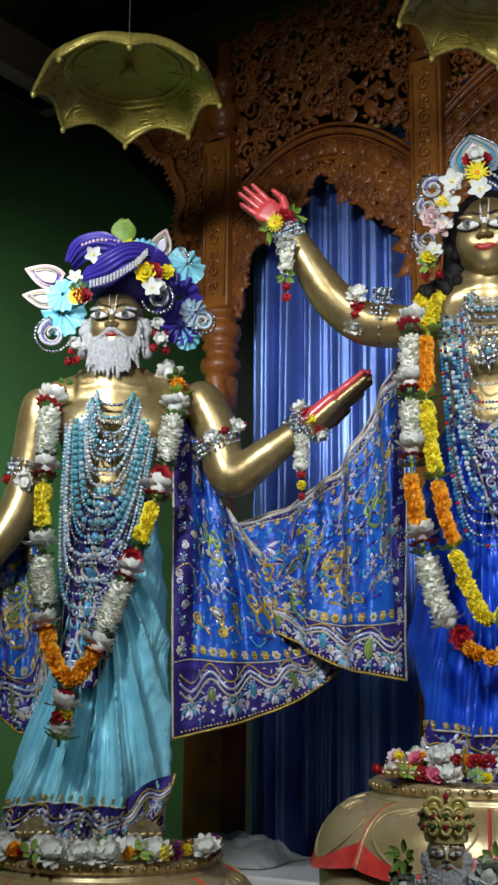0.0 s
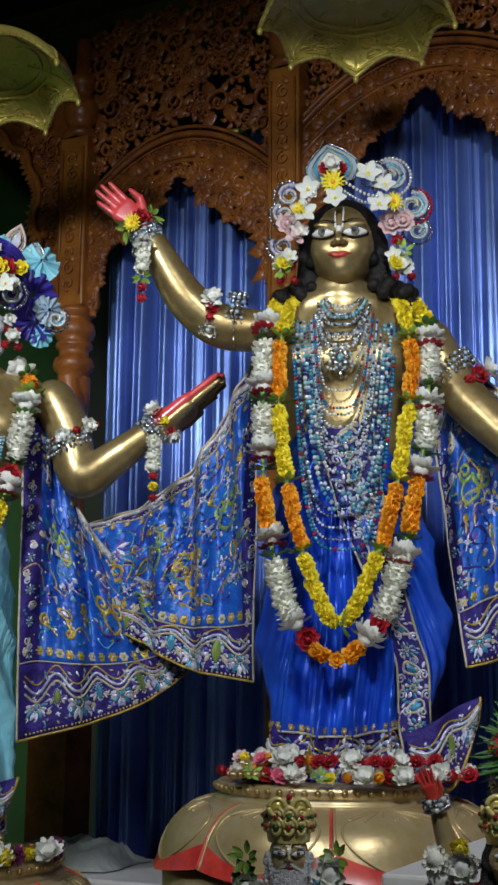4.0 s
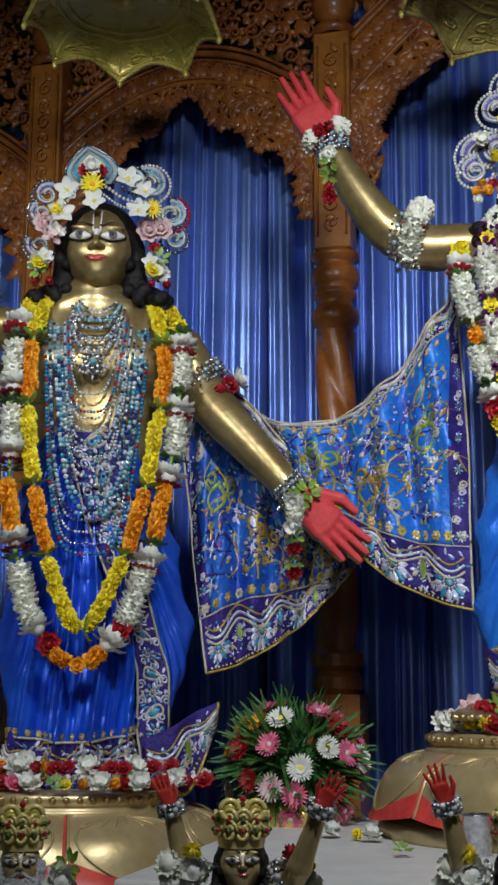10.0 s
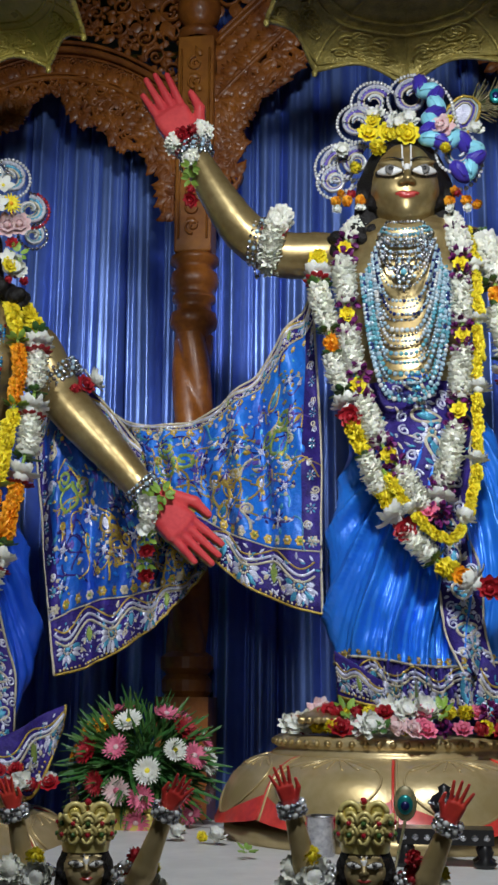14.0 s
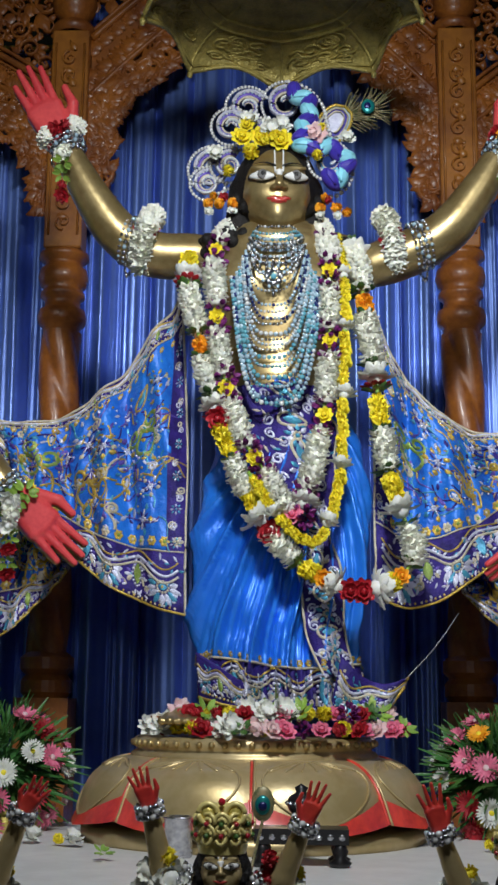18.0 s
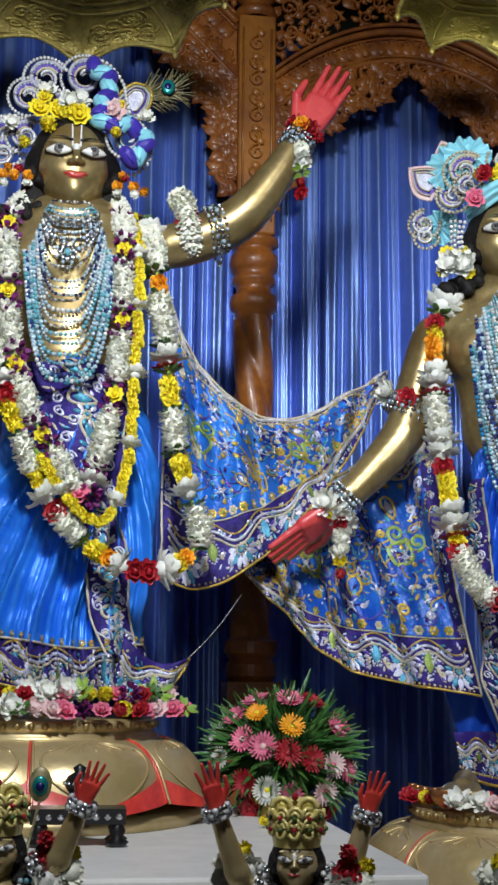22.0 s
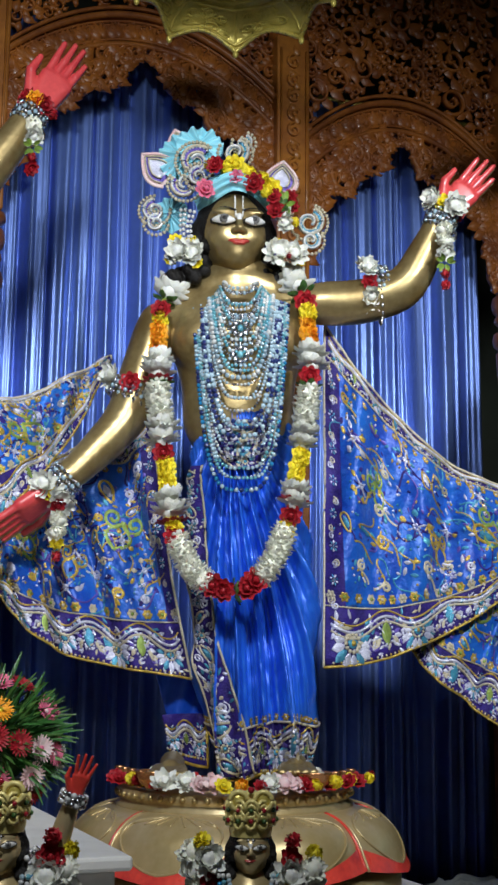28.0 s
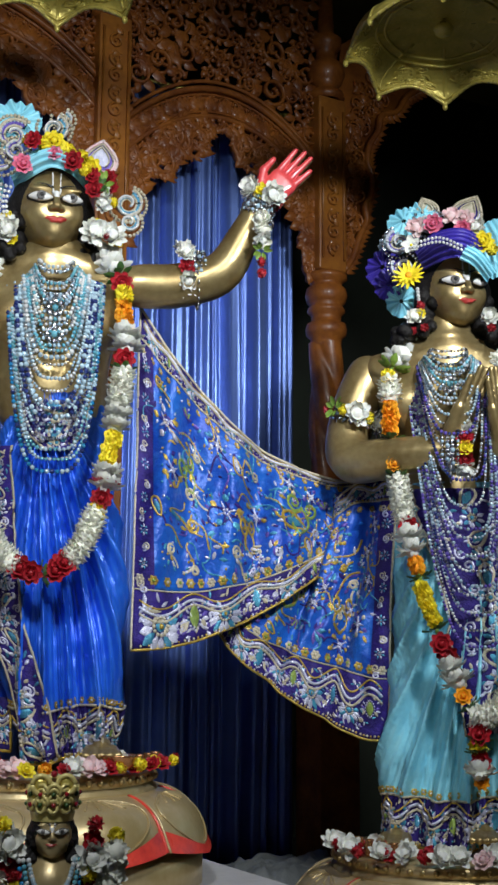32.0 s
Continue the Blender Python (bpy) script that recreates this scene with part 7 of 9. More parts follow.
def armlet(i, c, axis, r, label, codes="wRw", metal=SILVER, tassel=None, scale=0.8, fl=(0, 0, 0)):
    """A jewelled band round an arm with flowers tied beside it."""
    root = base("armlet", place(i), label, "armlet", "armlets and bracelets")
    c, ax = V(c), V(axis) / np.linalg.norm(axis)
    a = np.cross(ax, (0, 1, 0))
    a /= np.linalg.norm(a)
    f = np.cross(a, ax)
    rnd = random.Random(int(abs(c[0]) * 1000) + i)
    b = Builder()
    for row, o in enumerate((-0.024, -0.008, 0.008, 0.024)):
        for k in range(26):
            t = k * 2 * math.pi / 26
            b.ball(c + ax * o + (a * math.cos(t) + f * math.sin(t)) * (r + 0.008), 0.008 if row in (1, 2) else 0.006, metal if (k + row) % 3 else BEAD_ICE, 6, 4)
    for k in range(18):
        t = k * 2 * math.pi / 18
        q = c + (a * math.cos(t) + f * math.sin(t)) * (r + 0.012)
        b.ball(q - (0, 0, 0.03), 0.005, metal, 5, 4, (0.8, 0.8, 2.0))
    b.part("jewelled_band", root)
    n = len(codes)
    off = c + ax * 0.045 + V(fl)
    for k, code in enumerate(codes):
        t = math.pi * (0.95 * (k + 0.5) / n) + 0.08
        d = a * math.cos(t) - f * abs(math.sin(t)) * (1 if f[1] > 0 else -1)
        set_flower(root, code, off + d * (r + 0.012), np.cross(ax, d) if code == "J" else d, scale, rnd)
    if tassel:
        q = c + V((0, -r - 0.03, -0.05))
        for k, code in enumerate(tassel):
            set_flower(root, code, q - V((0, 0, 0.036 * k)), (rnd.uniform(-0.5, 0.5), -0.6, -0.5), 0.62, rnd)
    return root


armlet(2, (-0.339, -0.010, 1.429), (-1, 0, 0.1), 0.066, "silver armlet tied with red and white roses", "RwrRwrR", fl=(-0.03, 0, 0), scale=0.66)
armlet(2, (-0.628, -0.060, 1.684), (-0.5, 0, 0.85), 0.040, "bracelet of silver beads with a yellow daisy and tassel", "GDRG", tassel="wJJGrr")
armlet(2, (0.337, -0.020, 1.240), (0.6, 0, -0.8), 0.068, "silver armlet tied with red and white flowers", "wRrrD", fl=(0.02, 0, -0.02))
armlet(2, (0.594, -0.180, 0.872), (0.7, 0, -0.7), 0.042, "bracelet of silver and green flowers with a tassel", "DGGG", tassel="wJwGRGR")
armlet(3, (-0.462, -0.020, 1.492), (-1, 0, 0.25), 0.066, "silver armlet beside a ring of white flowers and a red rose", "JJJJRJJJ", fl=(0.09, 0, -0.01), scale=1.0)
armlet(3, (-0.671, -0.060, 1.792), (-0.45, 0, 0.9), 0.042, "silver bracelet with a red rose and green tassel", "JRrJ", tassel="JGGrR")
armlet(3, (0.431, -0.020, 1.480), (1, 0, 0.25), 0.066, "silver armlet beside a ring of white flowers and a red rose", "JJJJRJJJ", fl=(-0.14, 0, 0.0), scale=1.0)
armlet(3, (0.682, -0.060, 1.770), (0.5, 0, 0.9), 0.042, "silver bracelet with a red rose and green tassel", "RoRr", tassel="JwGrR")
armlet(4, (-0.349, -0.030, 1.161), (-0.4, 0, -0.9), 0.066, "turquoise armlet with a red rose and white flowers", "wRw", fl=(0.02, 0, 0.06))
armlet(4, (-0.536, -0.140, 0.871), (-0.7, 0, -0.7), 0.042, "turquoise bracelet with white flowers and a tassel", "wywR", tassel="wRJJyr")
armlet(4, (0.422, 0.000, 1.509), (1, 0, 0.1), 0.064, "turquoise armlet with a red rose", "wwRww", fl=(-0.08, 0, 0.0), scale=0.66)
armlet(4, (0.611, -0.060, 1.716), (0.4, 0, 0.9), 0.040, "turquoise bracelet with a rose and tassel", "wywR", tassel="JJwGrr")
armlet(1, (0.332, -0.030, 1.306), (0.4, 0, -0.9), 0.066, "turquoise armlet edged with red and white flowers", "rwrwr", fl=(0, 0, 0.07), scale=0.55)
armlet(1, (0.592, -0.140, 1.335), (0.75, 0, 0.6), 0.042, "turquoise bracelet with a red and yellow flower tassel", "wRYRw", tassel="JJJrYr", scale=0.65)
armlet(1, (-0.290, -0.000, 1.195), (-0.2, 0, -1), 0.062, "turquoise armlet with small white flowers", "wwr", scale=0.6)
armlet(5, (-0.278, -0.020, 1.354), (-0.3, 0, -1), 0.072, "turquoise armlet ringed with white and yellow flowers", "wYwYGr", fl=(0, 0, 0.05))
armlet(5, (0.024, -0.200, 1.212), (1, 0, 0), 0.050, "turquoise bracelet with red, white and yellow flowers", "wRyRw", scale=0.7)

# ---------------------------------------------------------------- headdresses


def loop(b, c, r, turns=1.3, start=0.0, hand=1, beads=True, material=None, rim=None, y=0.0):
    """A flat curled loop of filigree: a pearl rim, an inner coil and a latticed ground."""
    c = V(c)
    pts = []
    for t in np.linspace(0, 1, 34):
        a = start + hand * turns * 2 * math.pi * t
        rr = r * (1 - 0.72 * t)
        pts.append(c + (rr * math.cos(a), -0.004 * t + y, rr * math.sin(a)))
    b.tube(pts, np.linspace(0.013, 0.007, 34) * (r / 0.06) ** 0.5, material or LACE, 6, flat=0.5)
    b.tube([p + V((0, -0.006, 0)) for p in pts], 0.0035, BEAD_WHITE, 5)
    b.tube([c + ((p - c) * 0.80) + V((0, 0.003, 0)) for p in pts], np.linspace(0.009, 0.004, 34), THREAD_VIOLET if hand > 0 else THREAD_TEAL, 5)
    b.tube([c + ((p - c) * 0.66) + V((0, 0.002, 0)) for p in pts], np.linspace(0.006, 0.003, 34), THREAD_CREAM, 5)
    for k in range(0, 34, 1):
        b.ball(c + (pts[k] - c) * 0.90 + V((0, -0.004, 0)), 0.0042, BEAD_ICE if k % 2 else BEAD_WHITE, 5, 4)
    if beads:
        n = int(2 * math.pi * r / 0.0125)
        for k in range(n):
            a = start + hand * 2 * math.pi * 0.8 * k / n
            b.ball(c + ((r + 0.010) * math.cos(a), y, (r + 0.010) * math.sin(a)), 0.0062, rim or BEAD_WHITE, 6, 4)


def crest(b, foot, tip, width, mats, edge=None, y=0.0, blunt=1.0):
    """A pointed plate with a corded edge, and smaller plates of other colours laid on it."""
    f, t = V(foot), V(tip)
    d = t - f
    L = np.linalg.norm(d)
    d /= L
    s = np.cross(d, (0, 1, 0))
    s /= np.linalg.norm(s)
    for k, m in enumerate(mats):
        q = 1 - 0.24 * k
        out = []
        for u in np.linspace(0, 1, 12):
            w = width / 2 * q * (math.sin(math.pi * (0.25 + 0.75 * u)) ** blunt if u > 0 else 0.7)
            out.append((f + d * L * (0.12 * k * 0.7 + u * (1 - 0.2 * k)), w))
        n = len(out)
        vs = [p + s * w - V((0, 0.004 * k - y, 0)) for p, w in out] + [p - s * w - V((0, 0.004 * k - y, 0)) for p, w in out]
        vs += [p + V((0, 0.006, 0)) for p in vs]
        fs = [(j, j + 1, n + j + 1, n + j) for j in range(n - 1)] + [(2 * n + j, 3 * n + j, 3 * n + j + 1, 2 * n + j + 1) for j in range(n - 1)]
        b.add(vs, fs, m)
        rim = [p + s * w - V((0, 0.005 * k + 0.002 - y, 0)) for p, w in out] + [p - s * w - V((0, 0.005 * k + 0.002 - y, 0)) for p, w in out[::-1]]
        if k == 0:
            b.tube(rim, 0.005, edge or BEAD_WHITE, 5)
            for p in rim:
                b.ball(p, 0.006, edge or BEAD_WHITE, 5, 4)
        else:
            b.tube(rim, 0.003, THREAD_CREAM, 5)


def fan(b, c, r, normal, material, pleats=16, arc=2 * math.pi, start=0.0):
    """A round of cloth gathered into radial pleats."""
    q = Vector(normal).to_track_quat("Z", "Y").to_matrix()
    n = pleats * 6

    def fn(u, v):
        a = start + u * arc
        rr = r * (0.12 + 0.88 * v)
        h = 0.13 * r * math.sin(u * arc / (2 * math.pi) * pleats * 2 * math.pi) * v + 0.16 * r * (1 - v) ** 2 + 0.06 * r * math.sin(7 * a + 1)
        return V(c) + V(q @ Vector((rr * math.cos(a), rr * math.sin(a), h)))

    b.grid(fn, n, 7, material)


def wrap(b, pts, width, material, ridges=5, bulge=0.03, up=(0, 0, 1)):
    """A broad band of pleated cloth laid along a line, with its ridges lengthwise."""
    P = curve(pts, 40)
    d = np.gradient(P, axis=0)
    d /= np.linalg.norm(d, axis=1)[:, None]
    W = np.interp(np.linspace(0, 1, 40), np.linspace(0, 1, len(width)), width)

    def fn(u, v):
        k = min(int(u * 39), 39)
        s = np.cross(d[k], (0, 1, 0))
        s /= np.linalg.norm(s) + 1e-9
        o = (v - 0.5) * W[k]
        out = bulge * math.sin(math.pi * v) + 0.006 * math.sin(v * ridges * 2 * math.pi + 2 * u)
        return P[k] + s * o + V((0, -out, 0))

    b.grid(fn, 40, ridges * 6 + 1, material)


def braid(b, pts, r, mats, n=12):
    """Two soft cloths plaited into a thick rope."""
    P = curve(pts, n * 2 + 1)
    for k in range(n):
        a, c = P[2 * k], P[min(2 * k + 2, len(P) - 1)]
        d = c - a
        s = np.cross(d, (0, 1, 0))
        s *= 1 / (np.linalg.norm(s) + 1e-9)
        h = 1 if k % 2 else -1
        p0, p1 = a - s * h * r * 0.75 - d * 0.35, c + s * h * r * 0.75 + d * 0.25
        pm = (p0 + p1) / 2 + V((0, -r * 0.35, 0))
        line = curve([p0, (p0 + pm) / 2 + V((0, -r * 0.1, 0)), pm, (p1 + pm) / 2 + V((0, -r * 0.1, 0)), p1], 10)
        b.tube(line, r * np.array([0.25, 0.5, 0.66, 0.74, 0.76, 0.76, 0.74, 0.66, 0.5, 0.25]), mats[k % len(mats)], 9)
        for o in (-0.35, 0.0, 0.35):
            b.tube([q + V((0, -r * 0.68, 0)) + s * o * r * 0.5 for q in line[2:8]], r * 0.13, mats[k % len(mats)], 5)


def blooms(root, items, seed=0, scale=1.0):
    rnd = random.Random(seed)
    for code, p, s in items:
        set_flower(root, code, p, (rnd.uniform(-0.35, 0.35), -1, rnd.uniform(-0.1, 0.4)), s * scale, rnd)


def pearls(b, pts, r, material=None):
    p = curve(pts, 40)
    n = max(5, int(length(p) / (2 * r)))
    for q in curve(pts, n):
        b.ball(q, r, material or BEAD_WHITE, 6, 4)


# the figure beside the bearded one: curled silver loops, a pointed crest and white frangipani
h2 = base("headdress", place(2), "flower headdress of frangipani, silver loops and a pointed crest", "headdress", "headdresses")
b = Builder()
crest(b, (-0.022, -0.060, 1.853), (-0.050, -0.040, 2.000), 0.17, (BEAD_ICE, THREAD_TEAL, WHITE_PAINT), SILVER)
b.part("pointed_crest", h2, "blue and white beaded crest")
for c, r, st, hd in (((-0.170, -0.020, 1.827), 0.040, 1.0, 1), ((-0.188, -0.020, 1.765), 0.036, 2.0, 1), ((0.158, -0.020, 1.884), 0.055, 2.0, -1), ((0.106, -0.040, 1.885), 0.036, 2.2, -1), ((0.222, -0.020, 1.787), 0.045, 1.5, -1), ((-0.191, -0.020, 1.655), 0.040, 2.5, 1), ((0.239, -0.020, 1.701), 0.036, 1.0, -1)):
    b = Builder()
    loop(b, c, r, 1.3, st, hd, rim=SILVER if r < 0.05 else BEAD_WHITE)
    b.part("filigree_loop", h2, "curled silver and pearl loop")
b = Builder()
loop(b, (0.227, -0.030, 1.780), 0.05, 1.2, 1.2, -1, rim=BEAD_RED)
b.part("filigree_loop", h2, "loop edged with red beads")
b = Builder()
pearls(b, [(-0.158, -0.140, 1.703), (-0.104, -0.160, 1.754), (-0.061, -0.150, 1.823)], 0.006)
pearls(b, [(0.014, -0.160, 1.809), (0.080, -0.170, 1.765), (0.161, -0.140, 1.770)], 0.006)
pearls(b, [(0.001, -0.160, 1.787), (0.063, -0.170, 1.743), (0.143, -0.140, 1.743)], 0.005)
b.part("pearl_string", h2)
blooms(h2, [("F", (-0.020, -0.190, 1.746), 0.95), ("D", (-0.029, -0.170, 1.809), 1.0), ("R", (-0.052, -0.120, 1.878), 0.6), ("R", (-0.004, -0.120, 1.878), 0.6), ("w", (-0.031, -0.130, 1.887), 0.5), ("F", (-0.122, -0.150, 1.718), 1.1), ("F", (-0.105, -0.140, 1.799), 1.0),
            ("F", (0.082, -0.130, 1.849), 1.1), ("F", (0.116, -0.160, 1.735), 1.0), ("D", (0.160, -0.150, 1.748), 0.8), ("D", (-0.140, -0.160, 1.727), 0.6), ("F", (0.135, -0.130, 1.812), 0.9), ("B", (-0.146, -0.120, 1.658), 0.8), ("F", (-0.135, -0.130, 1.664), 0.8), ("S", (-0.172, -0.110, 1.699), 0.9),
            ("S", (0.152, -0.120, 1.691), 1.0), ("S", (0.191, -0.120, 1.698), 0.9), ("R", (0.170, -0.110, 1.639), 0.5), ("W", (-0.177, -0.100, 1.573), 0.75), ("G", (-0.185, -0.110, 1.548), 0.7), ("r", (-0.194, -0.100, 1.514), 0.55), ("r", (-0.150, -0.100, 1.514), 0.55), ("F", (-0.167, -0.120, 1.585), 0.7),
            ("F", (0.160, -0.120, 1.584), 0.7), ("W", (0.184, -0.100, 1.563), 0.75), ("G", (0.191, -0.110, 1.602), 0.7), ("r", (0.166, -0.100, 1.521), 0.55), ("r", (0.214, -0.100, 1.521), 0.55), ("y", (0.168, -0.130, 1.559), 0.7), ("y", (-0.184, -0.130, 1.564), 0.7)], 3)

# the middle figure: large pearl loops, a plaited blue turban, roses and a peacock feather
h3 = base("headdress", place(3), "headdress of pearl loops, plaited blue cloth and yellow roses", "headdress", "headdresses")
for c, r, st, hd in (((-0.109, -0.020, 1.947), 0.060, 0.5, 1), ((-0.160, -0.020, 1.880), 0.054, 0.9, 1), ((0.014, -0.010, 1.962), 0.068, 0.4, 1), ((-0.214, -0.020, 1.733), 0.070, 1.2, 1), ((-0.231, -0.030, 1.682), 0.046, 1.4, 1), ((-0.163, -0.040, 1.740), 0.050, 1.0, 1), ((-0.061, -0.050, 1.837), 0.048, 0.8, 1),
                    ((0.147, -0.100, 1.728), 0.055, 1.0, -1)):
    b = Builder()
    loop(b, c, r, 1.35, st, hd)
    b.part("pearl_loop", h3, "white and violet curled pearl loop")
b = Builder()
braid(b, [(0.028, -0.040, 1.989), (0.088, -0.070, 1.927), (0.080, -0.090, 1.862), (0.058, -0.120, 1.792), (0.074, -0.130, 1.746), (0.126, -0.120, 1.761), (0.188, -0.090, 1.751), (0.203, -0.080, 1.709), (0.174, -0.080, 1.669), (0.132, -0.090, 1.672)], 0.034, (VIOLET, CYAN), 15)
b.part("plaited_turban", h3, "violet and turquoise cloth plait")
b = Builder()
pearls(b, [(0.022, -0.030, 2.029), (0.085, -0.030, 2.004), (0.130, -0.030, 1.947), (0.142, -0.050, 1.881), (0.156, -0.050, 1.825)], 0.007)
pearls(b, [(0.173, -0.050, 1.815), (0.219, -0.050, 1.759), (0.217, -0.050, 1.685), (0.181, -0.050, 1.639), (0.155, -0.050, 1.630)], 0.008)
b.part("pearl_string", h3)
b = Builder()
crest(b, (0.139, -0.030, 1.843), (0.203, -0.020, 1.947), 0.10, (BEAD_ICE, VIOLET, THREAD_SILVER), THREAD_GOLD, blunt=0.35)
b.part("square_crest", h3, "square violet and silver embroidered tab")
blooms(h3, [("Y", (-0.093, -0.140, 1.741), 1.0), ("y", (-0.122, -0.120, 1.801), 1.0), ("y", (-0.065, -0.130, 1.796), 0.9), ("Y", (-0.047, -0.140, 1.783), 0.7), ("y", (-0.001, -0.150, 1.776), 1.0), ("S", (0.096, -0.150, 1.795), 1.15), ("Y", (0.125, -0.140, 1.818), 0.6), ("w", (-0.001, -0.120, 1.834), 0.6),
            ("Y", (-0.164, -0.090, 1.700), 0.75), ("w", (-0.100, -0.100, 1.862), 0.6), ("y", (-0.108, -0.120, 1.841), 0.7), ("Y", (0.109, -0.160, 1.720), 0.65), ("w", (0.203, -0.080, 1.811), 0.5), ("w", (-0.206, -0.080, 1.763), 0.5), ("Y", (-0.021, -0.150, 1.787), 0.7), ("w", (-0.035, -0.130, 1.822), 0.6),
            ("O", (-0.225, -0.080, 1.595), 0.65), ("O", (-0.191, -0.090, 1.591), 0.65), ("O", (-0.149, -0.090, 1.591), 0.65), ("r", (-0.178, -0.080, 1.617), 0.6), ("O", (-0.209, -0.080, 1.620), 0.5), ("O", (0.121, -0.090, 1.577), 0.65), ("O", (0.170, -0.090, 1.578), 0.65), ("O", (0.202, -0.080, 1.567), 0.6),
            ("r", (0.144, -0.080, 1.607), 0.6), ("O", (0.136, -0.080, 1.614), 0.55), ("w", (0.123, -0.090, 1.552), 0.3), ("w", (0.173, -0.090, 1.552), 0.3), ("w", (-0.223, -0.090, 1.565), 0.3), ("w", (-0.151, -0.090, 1.566), 0.3)], 5)
feather = base("peacock_feather", place(3), "bronze peacock feather with a teal eye tucked in the headdress", "feather")
b = Builder()
qa, qb = V((0.186, -0.000, 1.924)), V((0.289, 0.000, 1.953))
dd = qb - qa
b.tube([qa - dd * 0.4, qa, qb], 0.003, FEATHER, 5)
rnd = random.Random(8)
for k in range(90):
    t = rnd.uniform(-0.1, 1.0)
    a = rnd.choice((-1, 1)) * rnd.uniform(0.15, 1.0) if t < 0.9 else rnd.uniform(-1.2, 1.2)
    ang = math.atan2(dd[2], dd[0]) + a
    p = qa + dd * t
    L = rnd.uniform(0.055, 0.10)
    e = p + V((math.cos(ang) * L, rnd.uniform(-0.02, 0.01), math.sin(ang) * L))
    b.tube([p, (p + e) / 2 + V((0, 0, -0.004)), e], (0.003, 0.0025, 0.0012), FEATHER, 4)
b.part("barb", feather, kind="stuff")
b = Builder()
b.ball(qa + dd * 0.86 + V((0, -0.022, 0)), 0.022, FEATHER_EYE, 12, 8, (1.0, 0.3, 1.15))
b.ball(qa + dd * 0.84 + V((0, -0.028, 0)), 0.011, FEATHER_CORE, 10, 6, (1, 0.4, 1.1))
b.part("feather_eye", feather, "teal and navy eye of the feather")

# the next figure: turquoise turban with embroidered points and a spray of roses
h4 = base("headdress", place(4), "turquoise turban with embroidered points, paisleys and a spray of roses", "headdress", "headdresses")
b = Builder()
wrap(b, [(-0.159, -0.050, 1.759), (-0.108, -0.130, 1.781), (-0.039, -0.160, 1.804), (0.036, -0.140, 1.784), (0.090, -0.060, 1.747)], (0.05, 0.07, 0.07, 0.06, 0.04), CYAN, 4, 0.03)
b.part("turban_band", h4, "pale turquoise pleated band")
b = Builder()
fan(b, (-0.199, -0.020, 1.941), 0.085, (-0.2, -1, 0.1), CYAN, 16)
fan(b, (-0.149, -0.040, 1.967), 0.075, (0.1, -1, 0.3), CYAN, 14)
fan(b, (-0.242, -0.000, 1.751), 0.06, (-0.3, -1, 0.0), CYAN, 14)
b.part("pleated_fan", h4, "gathered turquoise cloth fan")
for f, t, w, y in (((-0.244, -0.000, 1.873), (-0.336, 0.000, 1.955), 0.11, 0.0), ((-0.211, 0.020, 1.976), (-0.234, 0.020, 2.056), 0.075, 0.02), ((0.105, -0.000, 1.830), (0.119, -0.000, 1.934), 0.11, 0.0)):
    b = Builder()
    crest(b, f, t, w, (THREAD_CREAM if y else PETAL_BLUSH, THREAD_VIOLET, THREAD_SILVER), PETAL_BLUSH, y)
    b.part("embroidered_point", h4, "pink-edged embroidered point")
for c, r, st, hd in (((-0.192, -0.100, 1.814), 0.045, 2.6, 1), ((-0.148, -0.120, 1.833), 0.034, 1.6, 1), ((-0.035, -0.100, 1.920), 0.045, 1.2, -1), ((-0.009, -0.090, 1.956), 0.028, 1.2, -1), ((-0.159, -0.080, 1.899), 0.055, 0.8, 1), ((-0.291, -0.020, 1.757), 0.040, 1.6, 1), ((-0.285, -0.020, 1.716), 0.030, 1.4, 1), ((0.200, -0.020, 1.722), 0.050, 1.2, -1), ((0.205, -0.020, 1.662), 0.034, 1.2, -1)):
    b = Builder()
    loop(b, c, r, 1.3, st, hd, rim=THREAD_CREAM, material=THREAD_CREAM)
    b.part("paisley_patch", h4, "cream and orange embroidered paisley")
b = Builder()
for k in range(4):
    x = ((-0.204, -0.080, 1.737), (-0.190, -0.090, 1.734), (-0.175, -0.100, 1.727), (-0.161, -0.100, 1.724))[k]
    pearls(b, [x, V(x) - (0.004 * k, 0, 0.05), V(x) - (0.0, 0, 0.10 + 0.01 * (k % 2))], 0.0065)
b.part("pearl_drop", h4)
